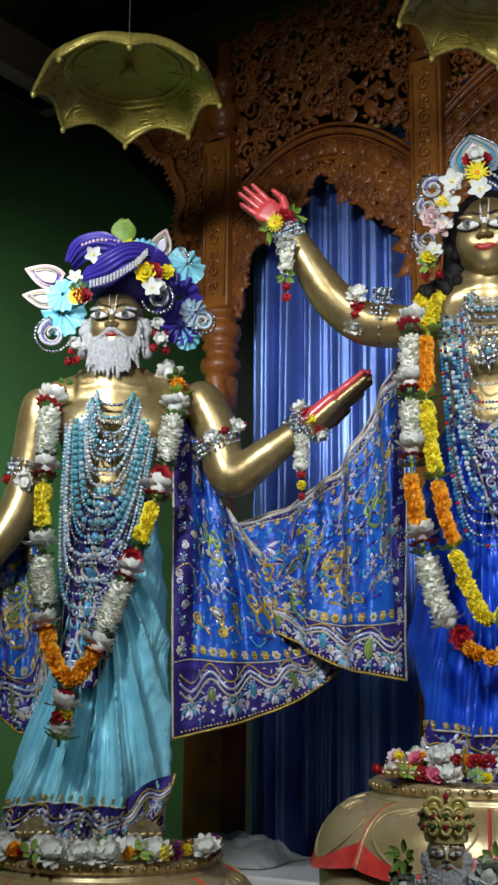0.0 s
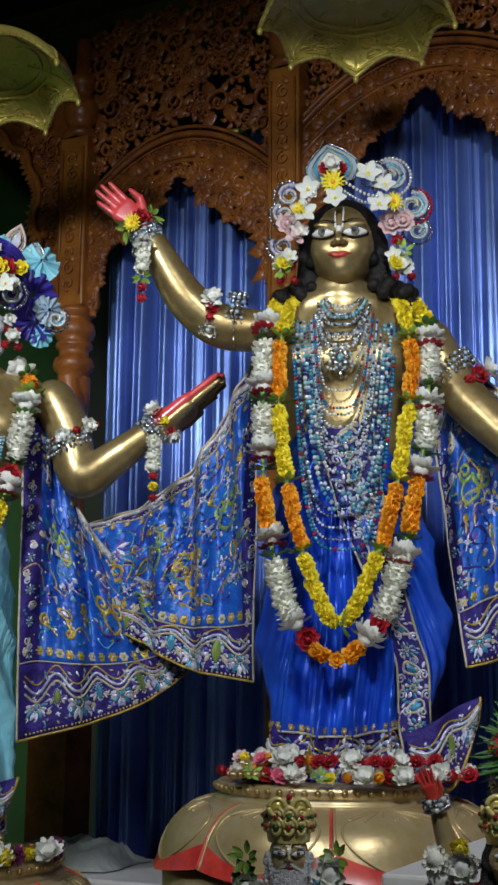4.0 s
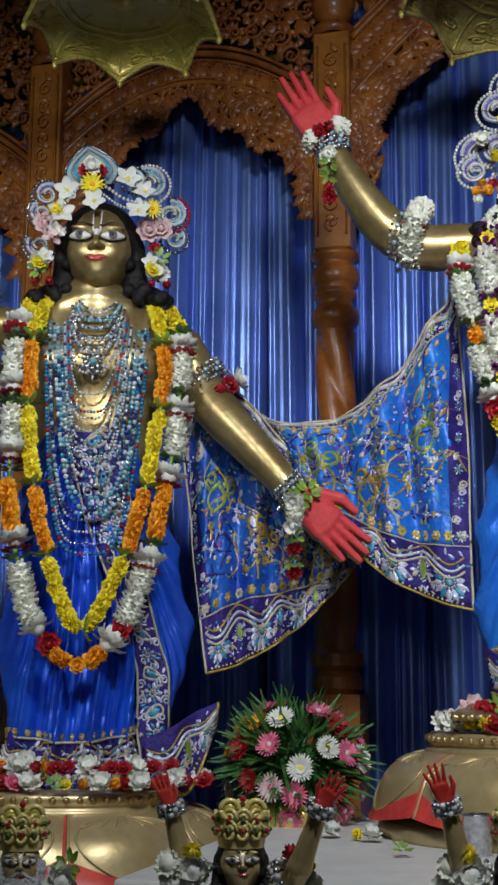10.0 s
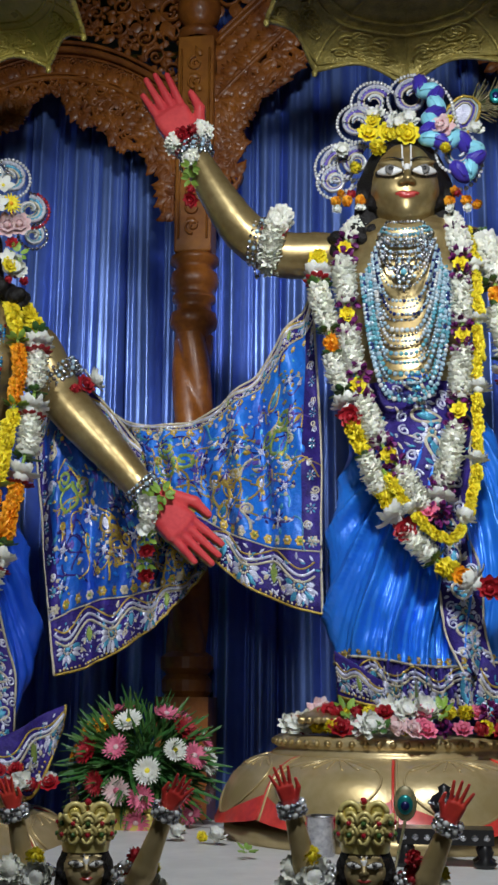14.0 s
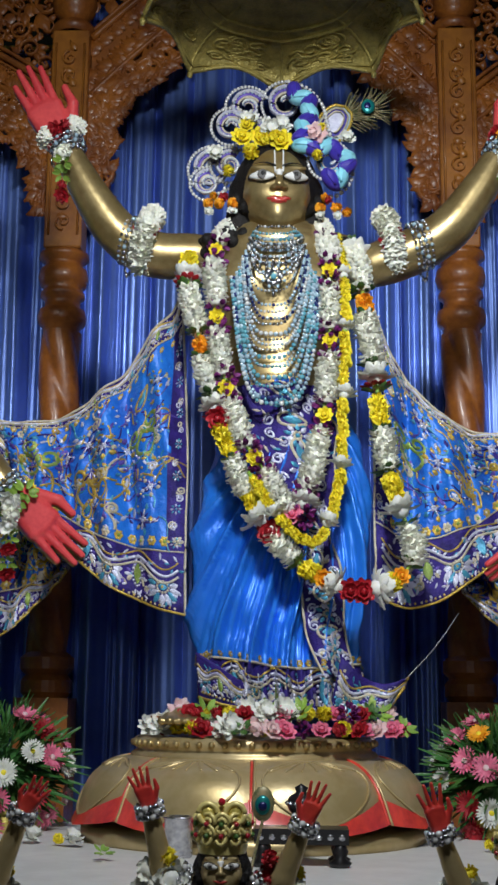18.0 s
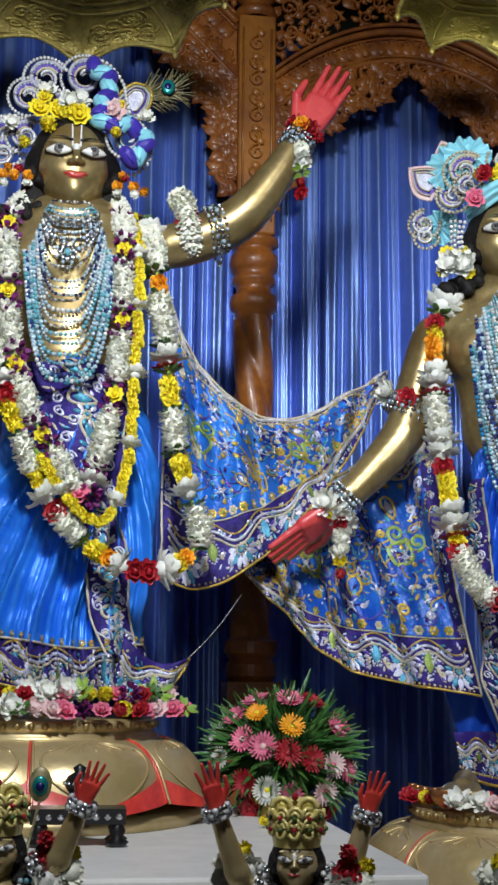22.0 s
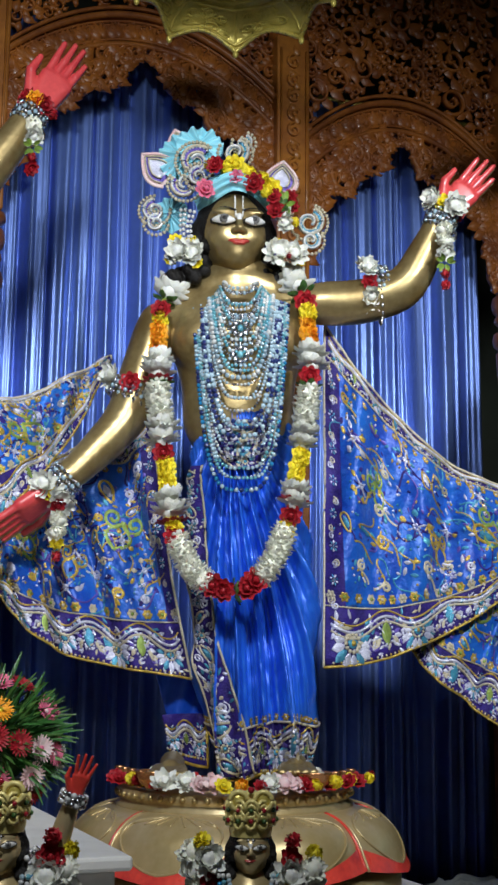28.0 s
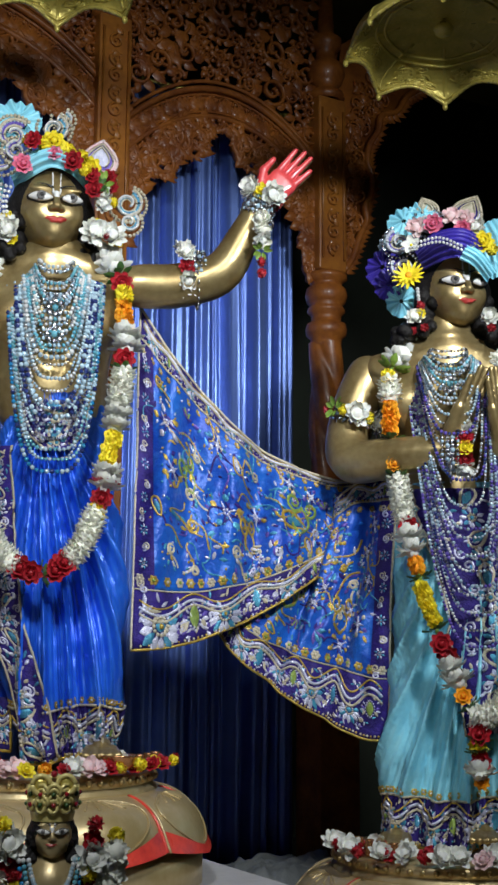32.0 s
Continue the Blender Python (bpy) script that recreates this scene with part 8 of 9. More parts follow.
blooms(h4, [("Y", (-0.108, -0.170, 1.850), 0.9), ("R", (-0.097, -0.200, 1.840), 0.7), ("Y", (-0.063, -0.170, 1.843), 0.9), ("y", (-0.034, -0.170, 1.854), 1.0), ("K", (-0.033, -0.190, 1.807), 0.6), ("Y", (0.006, -0.170, 1.826), 0.9), ("R", (0.023, -0.190, 1.787), 0.8), ("Y", (0.047, -0.160, 1.807), 1.0), ("y", (0.075, -0.150, 1.784), 1.0), ("Y", (0.061, -0.160, 1.772), 0.8),
            ("R", (0.082, -0.160, 1.759), 0.65), ("R", (0.090, -0.150, 1.717), 0.7), ("R", (0.132, -0.120, 1.769), 0.7), ("G", (0.114, -0.130, 1.738), 0.8), ("w", (0.115, -0.130, 1.711), 0.5), ("R", (0.141, -0.120, 1.738), 0.6), ("w", (0.124, -0.120, 1.679), 0.5), ("L", (0.105, -0.140, 1.731), 0.7), ("Y", (0.150, -0.110, 1.691), 0.6), ("K", (-0.124, -0.170, 1.775), 0.8),
            ("y", (-0.219, -0.100, 1.633), 0.7), ("y", (-0.172, -0.100, 1.628), 0.7), ("w", (-0.206, -0.110, 1.589), 0.85), ("w", (-0.162, -0.110, 1.584), 0.8), ("y", (-0.232, -0.100, 1.569), 0.6), ("y", (-0.153, -0.110, 1.559), 0.6), ("w", (0.098, -0.120, 1.589), 0.85), ("w", (0.151, -0.110, 1.584), 0.8), ("r", (0.132, -0.140, 1.571), 0.4), ("y", (0.095, -0.120, 1.616), 0.6), ("y", (0.168, -0.110, 1.563), 0.5)], 6)

# the bearded figure: violet turban with turquoise fans, leaf and pink points
h1 = base("headdress", place(1), "violet turban with turquoise fans, pink points and a green leaf", "headdress", "headdresses")
b = Builder()
b.ball((0.004, 0.000, 1.867), 0.135, VIOLET, 16, 10, (1.1, 0.95, 0.75))
wrap(b, [(-0.183, -0.020, 1.908), (-0.140, -0.080, 1.950), (-0.074, -0.100, 1.963), (0.002, -0.120, 1.936)], (0.05, 0.09, 0.09, 0.05), VIOLET, 5, 0.04)
wrap(b, [(-0.133, -0.100, 1.833), (-0.062, -0.170, 1.848), (0.021, -0.180, 1.898), (0.102, -0.140, 1.899), (0.156, -0.080, 1.880)], (0.05, 0.11, 0.10, 0.10, 0.06), VIOLET, 6, 0.035)
b.part("turban_cloth", h1, "violet blue pleated turban cloth")
for c, r, n, m in (((-0.195, -0.020, 1.745), 0.085, (-0.5, -1, 0), CYAN), ((-0.198, -0.050, 1.795), 0.06, (-0.3, -1, 0.2), CYAN), ((0.187, -0.050, 1.800), 0.09, (0.3, -1, 0), VIOLET), ((0.198, -0.040, 1.713), 0.07, (0.3, -1, -0.2), VIOLET), ((0.247, -0.040, 1.755), 0.055, (0.5, -1, 0), BEAD_ICE),
                   ((0.217, -0.020, 1.930), 0.07, (0.4, -1, 0.3), CYAN), ((0.068, -0.080, 1.959), 0.05, (0.1, -1, 0.4), CYAN), ((0.225, -0.020, 1.679), 0.05, (0.4, -1, -0.3), CYAN)):
    b = Builder()
    fan(b, c, r, n, m, 13)
    b.part("pleated_fan", h1, "gathered cloth fan")
for f, t, w, y in (((-0.208, 0.000, 1.859), (-0.329, -0.000, 1.896), 0.08, 0.0), ((-0.225, 0.000, 1.788), (-0.334, 0.000, 1.804), 0.06, 0.0), ((0.120, 0.020, 1.980), (0.147, 0.020, 2.078), 0.07, 0.02), ((0.178, -0.020, 1.878), (0.204, 0.000, 2.012), 0.10, 0.0)):
    b = Builder()
    crest(b, f, t, w, (PETAL_BLUSH if y == 0.0 and w < 0.09 else BEAD_ICE, THREAD_VIOLET, THREAD_SILVER), PETAL_BLUSH if w < 0.09 else SILVER, y)
    b.part("embroidered_point", h1, "pink-edged embroidered point")
b = Builder()
petal_strip(b, (-0.004, -0.060, 1.983), (0.05, -0.05, 1), (0, -1, 0.1), 0.085, 0.085, LEAF_LIGHT, 0.1, 8)
b.part("leaf", h1, "single bright green leaf", thick=0.002)
b = Builder()
for o in (0, 8, 16):
    pearls(b, [(-0.106, -0.190, 1.802), (-0.033, -0.215, 1.822), (0.039, -0.220, 1.871), (0.075, -0.200, 1.917)] if o == 0 else [V(q) - (0, 0.002, o * 0.0011) for q in ((-0.106, -0.190, 1.802), (-0.033, -0.215, 1.822), (0.039, -0.220, 1.871), (0.075, -0.200, 1.917))], 0.0055)
pearls(b, [(-0.139, -0.120, 1.953), (-0.083, -0.140, 1.965), (-0.018, -0.140, 1.964)], 0.006, PETAL_BLUSH)
b.part("pearl_string", h1)
for c, r, st, hd in (((0.116, -0.150, 1.770), 0.042, 2.0, -1), ((-0.230, -0.020, 1.665), 0.05, 1.8, 1), ((0.276, -0.040, 1.726), 0.032, 1.0, -1)):
    b = Builder()
    loop(b, c, r, 1.3, st, hd, rim=SILVER)
    b.part("filigree_loop", h1, "curled silver loop")
blooms(h1, [("y", (0.071, -0.200, 1.840), 1.0), ("R", (0.101, -0.190, 1.848), 0.8), ("y", (0.142, -0.170, 1.856), 0.8), ("F", (-0.100, -0.160, 1.903), 0.8), ("R", (-0.131, -0.140, 1.773), 0.8), ("D", (-0.153, -0.130, 1.766), 0.8), ("L", (-0.144, -0.130, 1.795), 0.8), ("D", (0.020, -0.140, 1.948), 0.7), ("F", (0.096, -0.200, 1.784), 0.9), ("w", (0.115, -0.180, 1.800), 0.5),
            ("F", (-0.159, -0.120, 1.836), 0.7), ("r", (-0.170, -0.120, 1.548), 0.6), ("r", (-0.144, -0.130, 1.550), 0.6), ("r", (-0.164, -0.120, 1.582), 0.5), ("w", (-0.153, -0.120, 1.605), 0.5), ("r", (0.106, -0.130, 1.602), 0.65), ("r", (0.148, -0.120, 1.601), 0.65), ("r", (0.113, -0.130, 1.654), 0.55), ("r", (0.143, -0.120, 1.653), 0.5), ("w", (0.132, -0.140, 1.629), 0.5), ("w", (0.118, -0.130, 1.688), 0.4)], 7)

# the praying figure: violet and turquoise turban with daisies
h5 = base("headdress", place(5), "violet and turquoise turban with daisies, lotus buds and pearls", "headdress", "headdresses")
b = Builder()
wrap(b, [(-0.067, -0.100, 1.858), (0.002, -0.170, 1.882), (0.072, -0.190, 1.883), (0.139, -0.140, 1.867)], (0.07, 0.10, 0.10, 0.08), VIOLET, 6, 0.035)
wrap(b, [(0.080, -0.200, 1.852), (0.123, -0.190, 1.826), (0.168, -0.140, 1.783)], (0.06, 0.05, 0.05), CYAN, 4, 0.02)
wrap(b, [(0.167, -0.020, 2.004), (0.201, -0.050, 1.918), (0.209, -0.040, 1.807)], (0.10, 0.12, 0.08), CYAN, 5, 0.03)
b.part("turban_cloth", h5, "violet and turquoise turban cloth")
for c, r, n, m in (((-0.184, -0.040, 1.859), 0.065, (-0.4, -1, 0), VIOLET), ((-0.165, -0.050, 1.799), 0.055, (-0.4, -1, -0.2), VIOLET), ((-0.124, -0.050, 1.740), 0.055, (-0.2, -1, -0.3), CYAN), ((-0.113, -0.030, 2.018), 0.06, (-0.2, -1, 0.3), CYAN), ((-0.053, -0.030, 2.046), 0.05, (0, -1, 0.3), CYAN), ((-0.156, -0.030, 1.938), 0.05, (-0.4, -1, 0), BEAD_ICE)):
    b = Builder()
    fan(b, c, r, n, m, 13)
    b.part("pleated_fan", h5, "gathered cloth fan")
for f, t, w in (((0.076, -0.020, 2.009), (0.128, -0.020, 2.099), 0.10), ((-0.026, -0.020, 2.033), (-0.053, -0.020, 2.102), 0.07)):
    b = Builder()
    crest(b, f, t, w, (THREAD_SILVER, BORDER, THREAD_CREAM), THREAD_CREAM)
    b.part("embroidered_point", h5, "cream-edged embroidered point")
for c, r, st, hd in (((-0.129, -0.100, 1.926), 0.045, 2.0, 1), ((-0.116, -0.120, 1.835), 0.04, 2.6, 1), ((-0.034, -0.100, 1.989), 0.04, 1.0, -1)):
    b = Builder()
    loop(b, c, r, 1.3, st, hd, rim=SILVER)
    b.part("filigree_loop", h5, "curled silver loop")
b = Builder()
for o in (0.0, 0.014):
    pearls(b, [V(q) - (0, 0.003, o) for q in ((-0.078, -0.200, 1.886), (0.002, -0.225, 1.893), (0.071, -0.230, 1.862))], 0.0055)
pearls(b, [(-0.071, -0.120, 1.759), (-0.067, -0.120, 1.713)], 0.007)
b.part("pearl_string", h5)
blooms(h5, [("D", (-0.096, -0.170, 1.788), 1.35), ("D", (-0.087, -0.160, 1.889), 0.4), ("K", (-0.016, -0.170, 1.962), 0.8), ("B", (-0.073, -0.150, 1.956), 0.7), ("B", (0.041, -0.160, 1.985), 0.7), ("S", (0.082, -0.160, 1.979), 0.9), ("w", (0.126, -0.150, 1.947), 0.6), ("K", (0.076, -0.180, 1.937), 0.7), ("y", (0.085, -0.200, 1.879), 0.9), ("y", (0.138, -0.180, 1.892), 1.1), ("Y", (0.168, -0.160, 1.869), 0.8),
            ("F", (-0.087, -0.170, 1.891), 0.8), ("r", (-0.062, -0.130, 1.701), 0.6), ("w", (-0.080, -0.130, 1.661), 0.6), ("y", (-0.062, -0.140, 1.671), 0.5), ("r", (-0.089, -0.120, 1.621), 0.6), ("r", (-0.050, -0.130, 1.627), 0.55), ("r", (0.162, -0.120, 1.623), 0.6), ("w", (0.159, -0.120, 1.660), 0.6)], 8)

# ---------------------------------------------------------------- tails of the robes


def tail(i, top, bottom, label, seed, count=4, ground=None):
    root = base("robe_tail", place(i), label, "cloth tail", "cloth tails of the robes")
    T, B = curve(top, 30), curve(bottom, 30)

    def fn(u, v):
        k = min(int(u * 29), 28)
        f = u * 29 - k
        p = (T[k] * (1 - f) + T[k + 1] * f) * (1 - v) + (B[k] * (1 - f) + B[k + 1] * f) * v
        return p + V((0, 0.012 * math.sin(u * 9 + v * 4 + seed), 0))

    cl = Cloth(fn)
    cl.patch(Builder(), 0, 1, 0, 1, 30, 14, ground or BORDER).part("velvet", root, thick=0.003)
    if ground:
        return
    b = Builder()
    b.tube([fn(u, 1) for u in np.linspace(0, 1, 30)], 0.005, THREAD_GOLD, 5)
    b.tube([fn(1, v) for v in np.linspace(0, 1, 12)], 0.005, THREAD_GOLD, 5)
    b.part("piped_edge", root)
    b = Builder()
    band_work(cl, b, 0.1, 0.9, count, seed)
    b.part("embroidery", root, kind="stuff")


tail(2, ((0.172, -0.160, 0.131), (0.256, -0.140, 0.169), (0.325, -0.120, 0.210), (0.391, -0.100, 0.237)), ((0.187, -0.160, 0.005), (0.253, -0.150, -0.012), (0.312, -0.130, -0.008), (0.386, -0.100, 0.172)), "upturned violet embroidered tail of the deep blue robe", 1)
tail(2, ((-0.208, -0.120, 0.157), (-0.180, -0.160, 0.115), (-0.105, -0.190, 0.096)), ((-0.256, -0.120, 0.029), (-0.187, -0.170, 0.022), (-0.101, -0.200, 0.025)), "dark violet embroidered side hem of the deep blue robe", 2, 2)
tail(3, ((0.176, -0.140, 0.221), (0.231, -0.140, 0.166), (0.297, -0.120, 0.144), (0.364, -0.100, 0.161)), ((0.142, -0.160, 0.067), (0.206, -0.150, 0.027), (0.271, -0.130, 0.033), (0.352, -0.100, 0.131)), "upturned violet embroidered tail of the bright blue robe", 3)
tail(3, ((-0.233, -0.130, 0.227), (-0.174, -0.170, 0.191), (-0.094, -0.200, 0.140)), ((-0.224, -0.130, 0.102), (-0.157, -0.180, 0.084), (-0.070, -0.210, 0.065)), "violet embroidered side hem of the bright blue robe", 4, 2)
tail(4, ((-0.270, 0.080, 0.330), (-0.200, 0.075, 0.330), (-0.110, 0.065, 0.330)), ((-0.225, 0.080, 0.175), (-0.180, 0.075, 0.165), (-0.105, 0.065, 0.160)), "dark blue lower fold of the royal blue robe", 5, 2, SATIN_DEEP)
tail(4, ((-0.240, 0.040, 0.190), (-0.177, 0.030, 0.195), (-0.105, 0.020, 0.195)), ((-0.215, 0.040, 0.075), (-0.160, 0.030, 0.050), (-0.100, 0.020, 0.040)), "violet embroidered corner of the royal blue robe", 6, 3)
tail(1, ((0.024, -0.160, 0.121), (0.111, -0.140, 0.200), (0.211, -0.080, 0.229)), ((0.052, -0.160, 0.037), (0.121, -0.140, 0.063), (0.176, -0.080, 0.117)), "violet embroidered hem corner of the turquoise robe", 7, 3)

# ---------------------------------------------------------------- flowers laid at the feet


def offering(i, items, label, seed):
    root = base("flower_offering", place(i), label, "flowers", "flowers laid at the feet")
    rnd = random.Random(seed)
    for code, deg, r, z, s in items:
        a = radians(deg)
        set_flower(root, code, (r * math.sin(a), -r * math.cos(a), z), (rnd.uniform(-0.5, 0.5), -0.7, 0.7), s, rnd)


def strew(codes, lo, hi, r, seed, tall=1, s=0.8):
    rnd = random.Random(seed)
    out = []
    n = len(codes)
    for k, c in enumerate(codes):
        for t in range(tall):
            out.append((c if t == 0 else rnd.choice(codes), lo + (hi - lo) * (k + 0.5) / n + rnd.uniform(-3, 3), r - 0.05 * t + rnd.uniform(-0.02, 0.02), 0.022 + 0.04 * t, s * rnd.uniform(0.85, 1.15)))
    return out


offering(2, strew("rRRwGRKwSGyOYOGrRwRrRRw", -75, 75, 0.36, 1, 2, 0.64) + strew("RwRwRw", -70, -35, 0.30, 2, 2, 0.7) + strew("wRwRwr", 5, 60, 0.35, 3, 1, 0.7), "roses, jasmine and marigolds strewn round the feet", 1)
offering(3, strew("GwRwyGYRBwLBSKPKrYRKSKrGK", -80, 78, 0.36, 4, 2, 0.74) + strew("wYGwYwY", -70, 0, 0.28, 5, 2, 0.8), "heap of pink roses, white petals and yellow flowers at the feet", 2)
offering(4, strew("RYRYrYRSwwSByORwBSRYRYRYRYr", -85, 85, 0.36, 6, 1, 0.66) + strew("RYwRYrRY", -75, -20, 0.28, 7, 1, 0.7) + strew("YRYwYRYr", 20, 75, 0.30, 8, 1, 0.7), "red, white and yellow flowers ringed round the feet", 3)
offering(1, strew("wwwwOrGwwwwwOGwYPYwYPY", -80, 75, 0.37, 9, 1, 0.85) + strew("wwOGwY", -60, 40, 0.30, 10, 1, 0.8), "white lotus flowers and yellow blossoms round the feet", 4)
offering(5, strew("rwrRwrwRwrwwSwwYrGwRwY", -80, 80, 0.37, 11, 1, 0.75) + strew("rwRrwr", -60, -10, 0.30, 12, 1, 0.7), "red and white flowers with pale fruit round the feet", 5)

# ---------------------------------------------------------------- bouquets


def bouquet(centre, r, seed, label):
    root = base("bouquet", pose(*centre), label, "bouquet", "bouquets on the dais")
    rnd = random.Random(seed)
    b = Builder()
    b.lathe([(0.0, -r * 0.95), (0.10, -r * 0.95), (0.13, -r * 0.75), (0.14, -r * 0.45), (0.12, -r * 0.42), (0.0, -r * 0.42)], BRASS_OLD, 20)
    b.part("pot", root, "dull brass pot")
    b = Builder()
    b.ball((0, 0, -0.02), r * 0.55, LEAF_DARK, 12, 8, (1, 0.8, 0.8))
    for k in range(620):
        d = V((rnd.gauss(0, 1), rnd.gauss(-0.35, 0.8), rnd.gauss(0.25, 0.75)))
        d /= np.linalg.norm(d)
        if d[2] < -0.6:
            continue
        p = d * r * rnd.uniform(0.35, 0.7) * (1, 0.85, 0.9)
        e = d + V((rnd.uniform(-0.4, 0.4), rnd.uniform(-0.3, 0.3), rnd.uniform(-0.5, 0.35)))
        petal_strip(b, p, e, (rnd.uniform(-1, 1), -0.6, 0.6), r * rnd.uniform(0.36, 0.66), 0.013, LEAF_DARK if k % 3 else LEAF, -0.12, 3)
    b.part("palm_leaves", root, "spiky dark green palm leaves", kind="stuff")
    kinds = [gerbera(PETAL_PINK, PETAL_BLUSH, 1), gerbera(PETAL_WHITE, PETAL_YELLOW, 2, 0.05, 26, 3), gerbera(PETAL_RED, PETAL_RED, 3), gerbera(PETAL_ORANGE, PETAL_YELLOW, 4, 0.045), gerbera(PETAL_BLUSH, PETAL_PINK, 5)]
    order = [0, 1, 2, 0, 3, 0, 4, 2, 0, 1, 0, 3, 2, 0, 4, 0, 1, 2, 0, 3, 4, 2, 0, 1, 0, 0]
    dirs = [d for d in sphere_dirs(150, 0.95, -0.75) if d[1] < 0.3]
    rnd.shuffle(dirs)
    used = []
    for d in dirs:
        d = V(d)
        if len(used) >= 30:
            break
        if any(np.linalg.norm(d - q) < 0.33 for q in used):
            continue
        p = d * r * 0.92 * (1, 0.9, 0.92)
        q = Vector(d + V((0, -0.35, 0.15))).to_track_quat("Z", "Y").to_matrix().to_4x4()
        s = rnd.uniform(0.62, 0.80)
        share("gerbera", kinds[order[len(used) % len(order)]], root, Matrix.Translation(p) @ q @ Matrix.Diagonal((s, s, s, 1)))
        used.append(d)


bouquet((-0.862, 3.819, 1.290), 0.226, 1, "dome of pink, red and white gerberas with spiky palm leaves")
bouquet((0.636, 3.802, 1.283), 0.226, 2, "dome of pink, orange and white gerberas with spiky leaves")

# ---------------------------------------------------------------- small processional figures before the dais


def small_figure(face, s, turn, raised, label, beard=False, foot=0.862):
    c = V(face) + V((0, 0, 0.012))
    mats = [BRASS_PALE, WHITE_PAINT, BLACK, EYE_GREY, LIP, HAIR, BEARD, RED]
    slots = dict(skin=0, white=1, black=2, iris=3, lip=4, hair=5, beard=6)
    groups = [(head_prims(c, s, turn, not beard, slots, -8, beard), 0.0022)]
    ca, sa = math.cos(radians(turn)), math.sin(radians(turn))

    def at(x, y, z):
        return c + V((x * ca - y * sa, x * sa + y * ca, z)) * s

    g = [(at(0, 0.1, -0.4), at(0, 0.1, -0.8), 0.26 * s, 0.28 * s, 0, 0.01), (at(-0.75, 0.15, -1.0), at(0.75, 0.15, -1.0), 0.27 * s, 0.27 * s, 0, 0.02), (at(0, 0.1, -1.2), at(0, 0.1, -2.0), 0.62 * s, 0.55 * s, 0, 0.02),
         (at(0, 0.1, -2.0), V((at(0, 0.1, 0)[0], at(0, 0.1, 0)[1], foot + 0.075)), 0.6 * s, 0.7 * s, 0, 0.02)]
    groups.append((g, 0.006))
    for w, e, tip in raised:
        w, e, tip = V(w), V(e), V(tip)
        sh = at(-0.8, 0.12, -1.0) if w[0] < c[0] else at(0.8, 0.12, -1.0)
        groups.append(([(sh, e, 0.025, 0.022, 0, 0.006), (e, w, 0.022, 0.015, 0, 0.006)], 0.0045))
        groups.append((hand_prims(w, w + (tip - w) * 1.25, (0.9 if w[0] < c[0] else -0.9, 0, 0.3), 7, 1.35, 1), 0.0017))
    b = Builder()
    for prims, voxel in groups:
        v, f, sl = net(prims, voxel)
        for k in np.unique(sl):
            sel = f[sl == k]
            u = np.unique(sel)
            lut = np.zeros(len(v), int)
            lut[u] = np.arange(len(u))
            b.add(v[u].tolist(), lut[sel].tolist(), mats[k])
    b.thing("statuette", None, label, "statuette", "small figures before the dais")
    # crown
    m = Matrix.Translation(at(0, 0.08, 0.20)) @ pose(0, 0, 0, 0, 0, turn)
    crown = base("crown", m, "gilded crown with curled crests and coloured stones", "crown", "crowns of the small figures")
    bb = Builder()
    r = 0.47 * s
    bb.lathe([(r, 0), (r * 1.06, 0.01), (r * 1.08, 0.02), (r * 1.02, 0.03), (r * 1.05, 0.045), (r * 1.1, 0.06)], GOLD, 28)
    bb.part("band", crown)
    bb = Builder()
    for k in range(7):
        a = radians(-90 + (k - 3) * 30)
        q = V((r * 1.06 * math.cos(a), r * 1.06 * math.sin(a), 0.062))
        tx = V((-math.sin(a), math.cos(a), 0))
        n = V((math.cos(a), math.sin(a), 0))
        up = 0.026 if k in (2, 3, 4) else 0.018
        for row in range(2):
            cc = q + V((0, 0, row * 0.02 - 0.03)) + n * 0.004
            pts = [cc + tx * up * 0.62 * (1 - 0.6 * t) * math.cos(t * 9) + V((0, 0, up * 0.8 * (1 - 0.6 * t) * math.sin(t * 9))) for t in np.linspace(0, 1, 16)]
            bb.tube(pts, 0.0042, GOLD, 5)
            bb.ball(cc + n * 0.004, 0.005, BEAD_RED if (k + row) % 2 else LEAF, 6, 4)
    for k in (-1, 1):
        pts = [V((k * 0.024 + 0.017 * math.cos(t) * k, -r * 0.95, 0.070 + 0.017 * math.sin(t))) for t in np.linspace(0, 6.28, 20)]
        bb.tube(pts, 0.0055, GOLD, 6)
        bb.ball((k * 0.024, -r * 0.9, 0.070), 0.014, BRASS_OLD, 8, 6, (1, 0.4, 1))
    bb.ball((0, -r * 0.95, 0.090), 0.007, BEAD_RED, 7, 5)
    bb.lathe([(r * 1.02, 0.055), (r * 0.98, 0.068), (r * 0.7, 0.082), (0.0, 0.088)], GOLD, 24)
    bb.part("crest", crown)
    # garland and beads
    gl = base("small_garland", pose(0, 0, 0), "small garland of white, yellow and red flowers", "garland", "garlands of the small figures")
    rnd = random.Random(int(c[0] * 100))
    for row in range(1 if beard else 2):
        for k in range(24):
            t = k / 23 * 2 - 1
            x, z = (1.02 + 0.38 * row) * math.copysign(abs(t) ** 0.6, t), -2.2 - 0.2 * row + (2.1 if beard else 2.35 - 0.1 * row) * abs(t) ** 2
            code = "GLwG"[k % 4] if beard else ("YwRrYJwLYR" if row == 0 else "JwJYJwRJwJ")[k % 10]
            set_flower(gl, code, at(x + rnd.uniform(-0.08, 0.08), -0.42 + 0.3 * row * abs(t), z), (rnd.uniform(-0.4, 0.4), -1, 0.3), 0.66, rnd)
    bb = Builder()
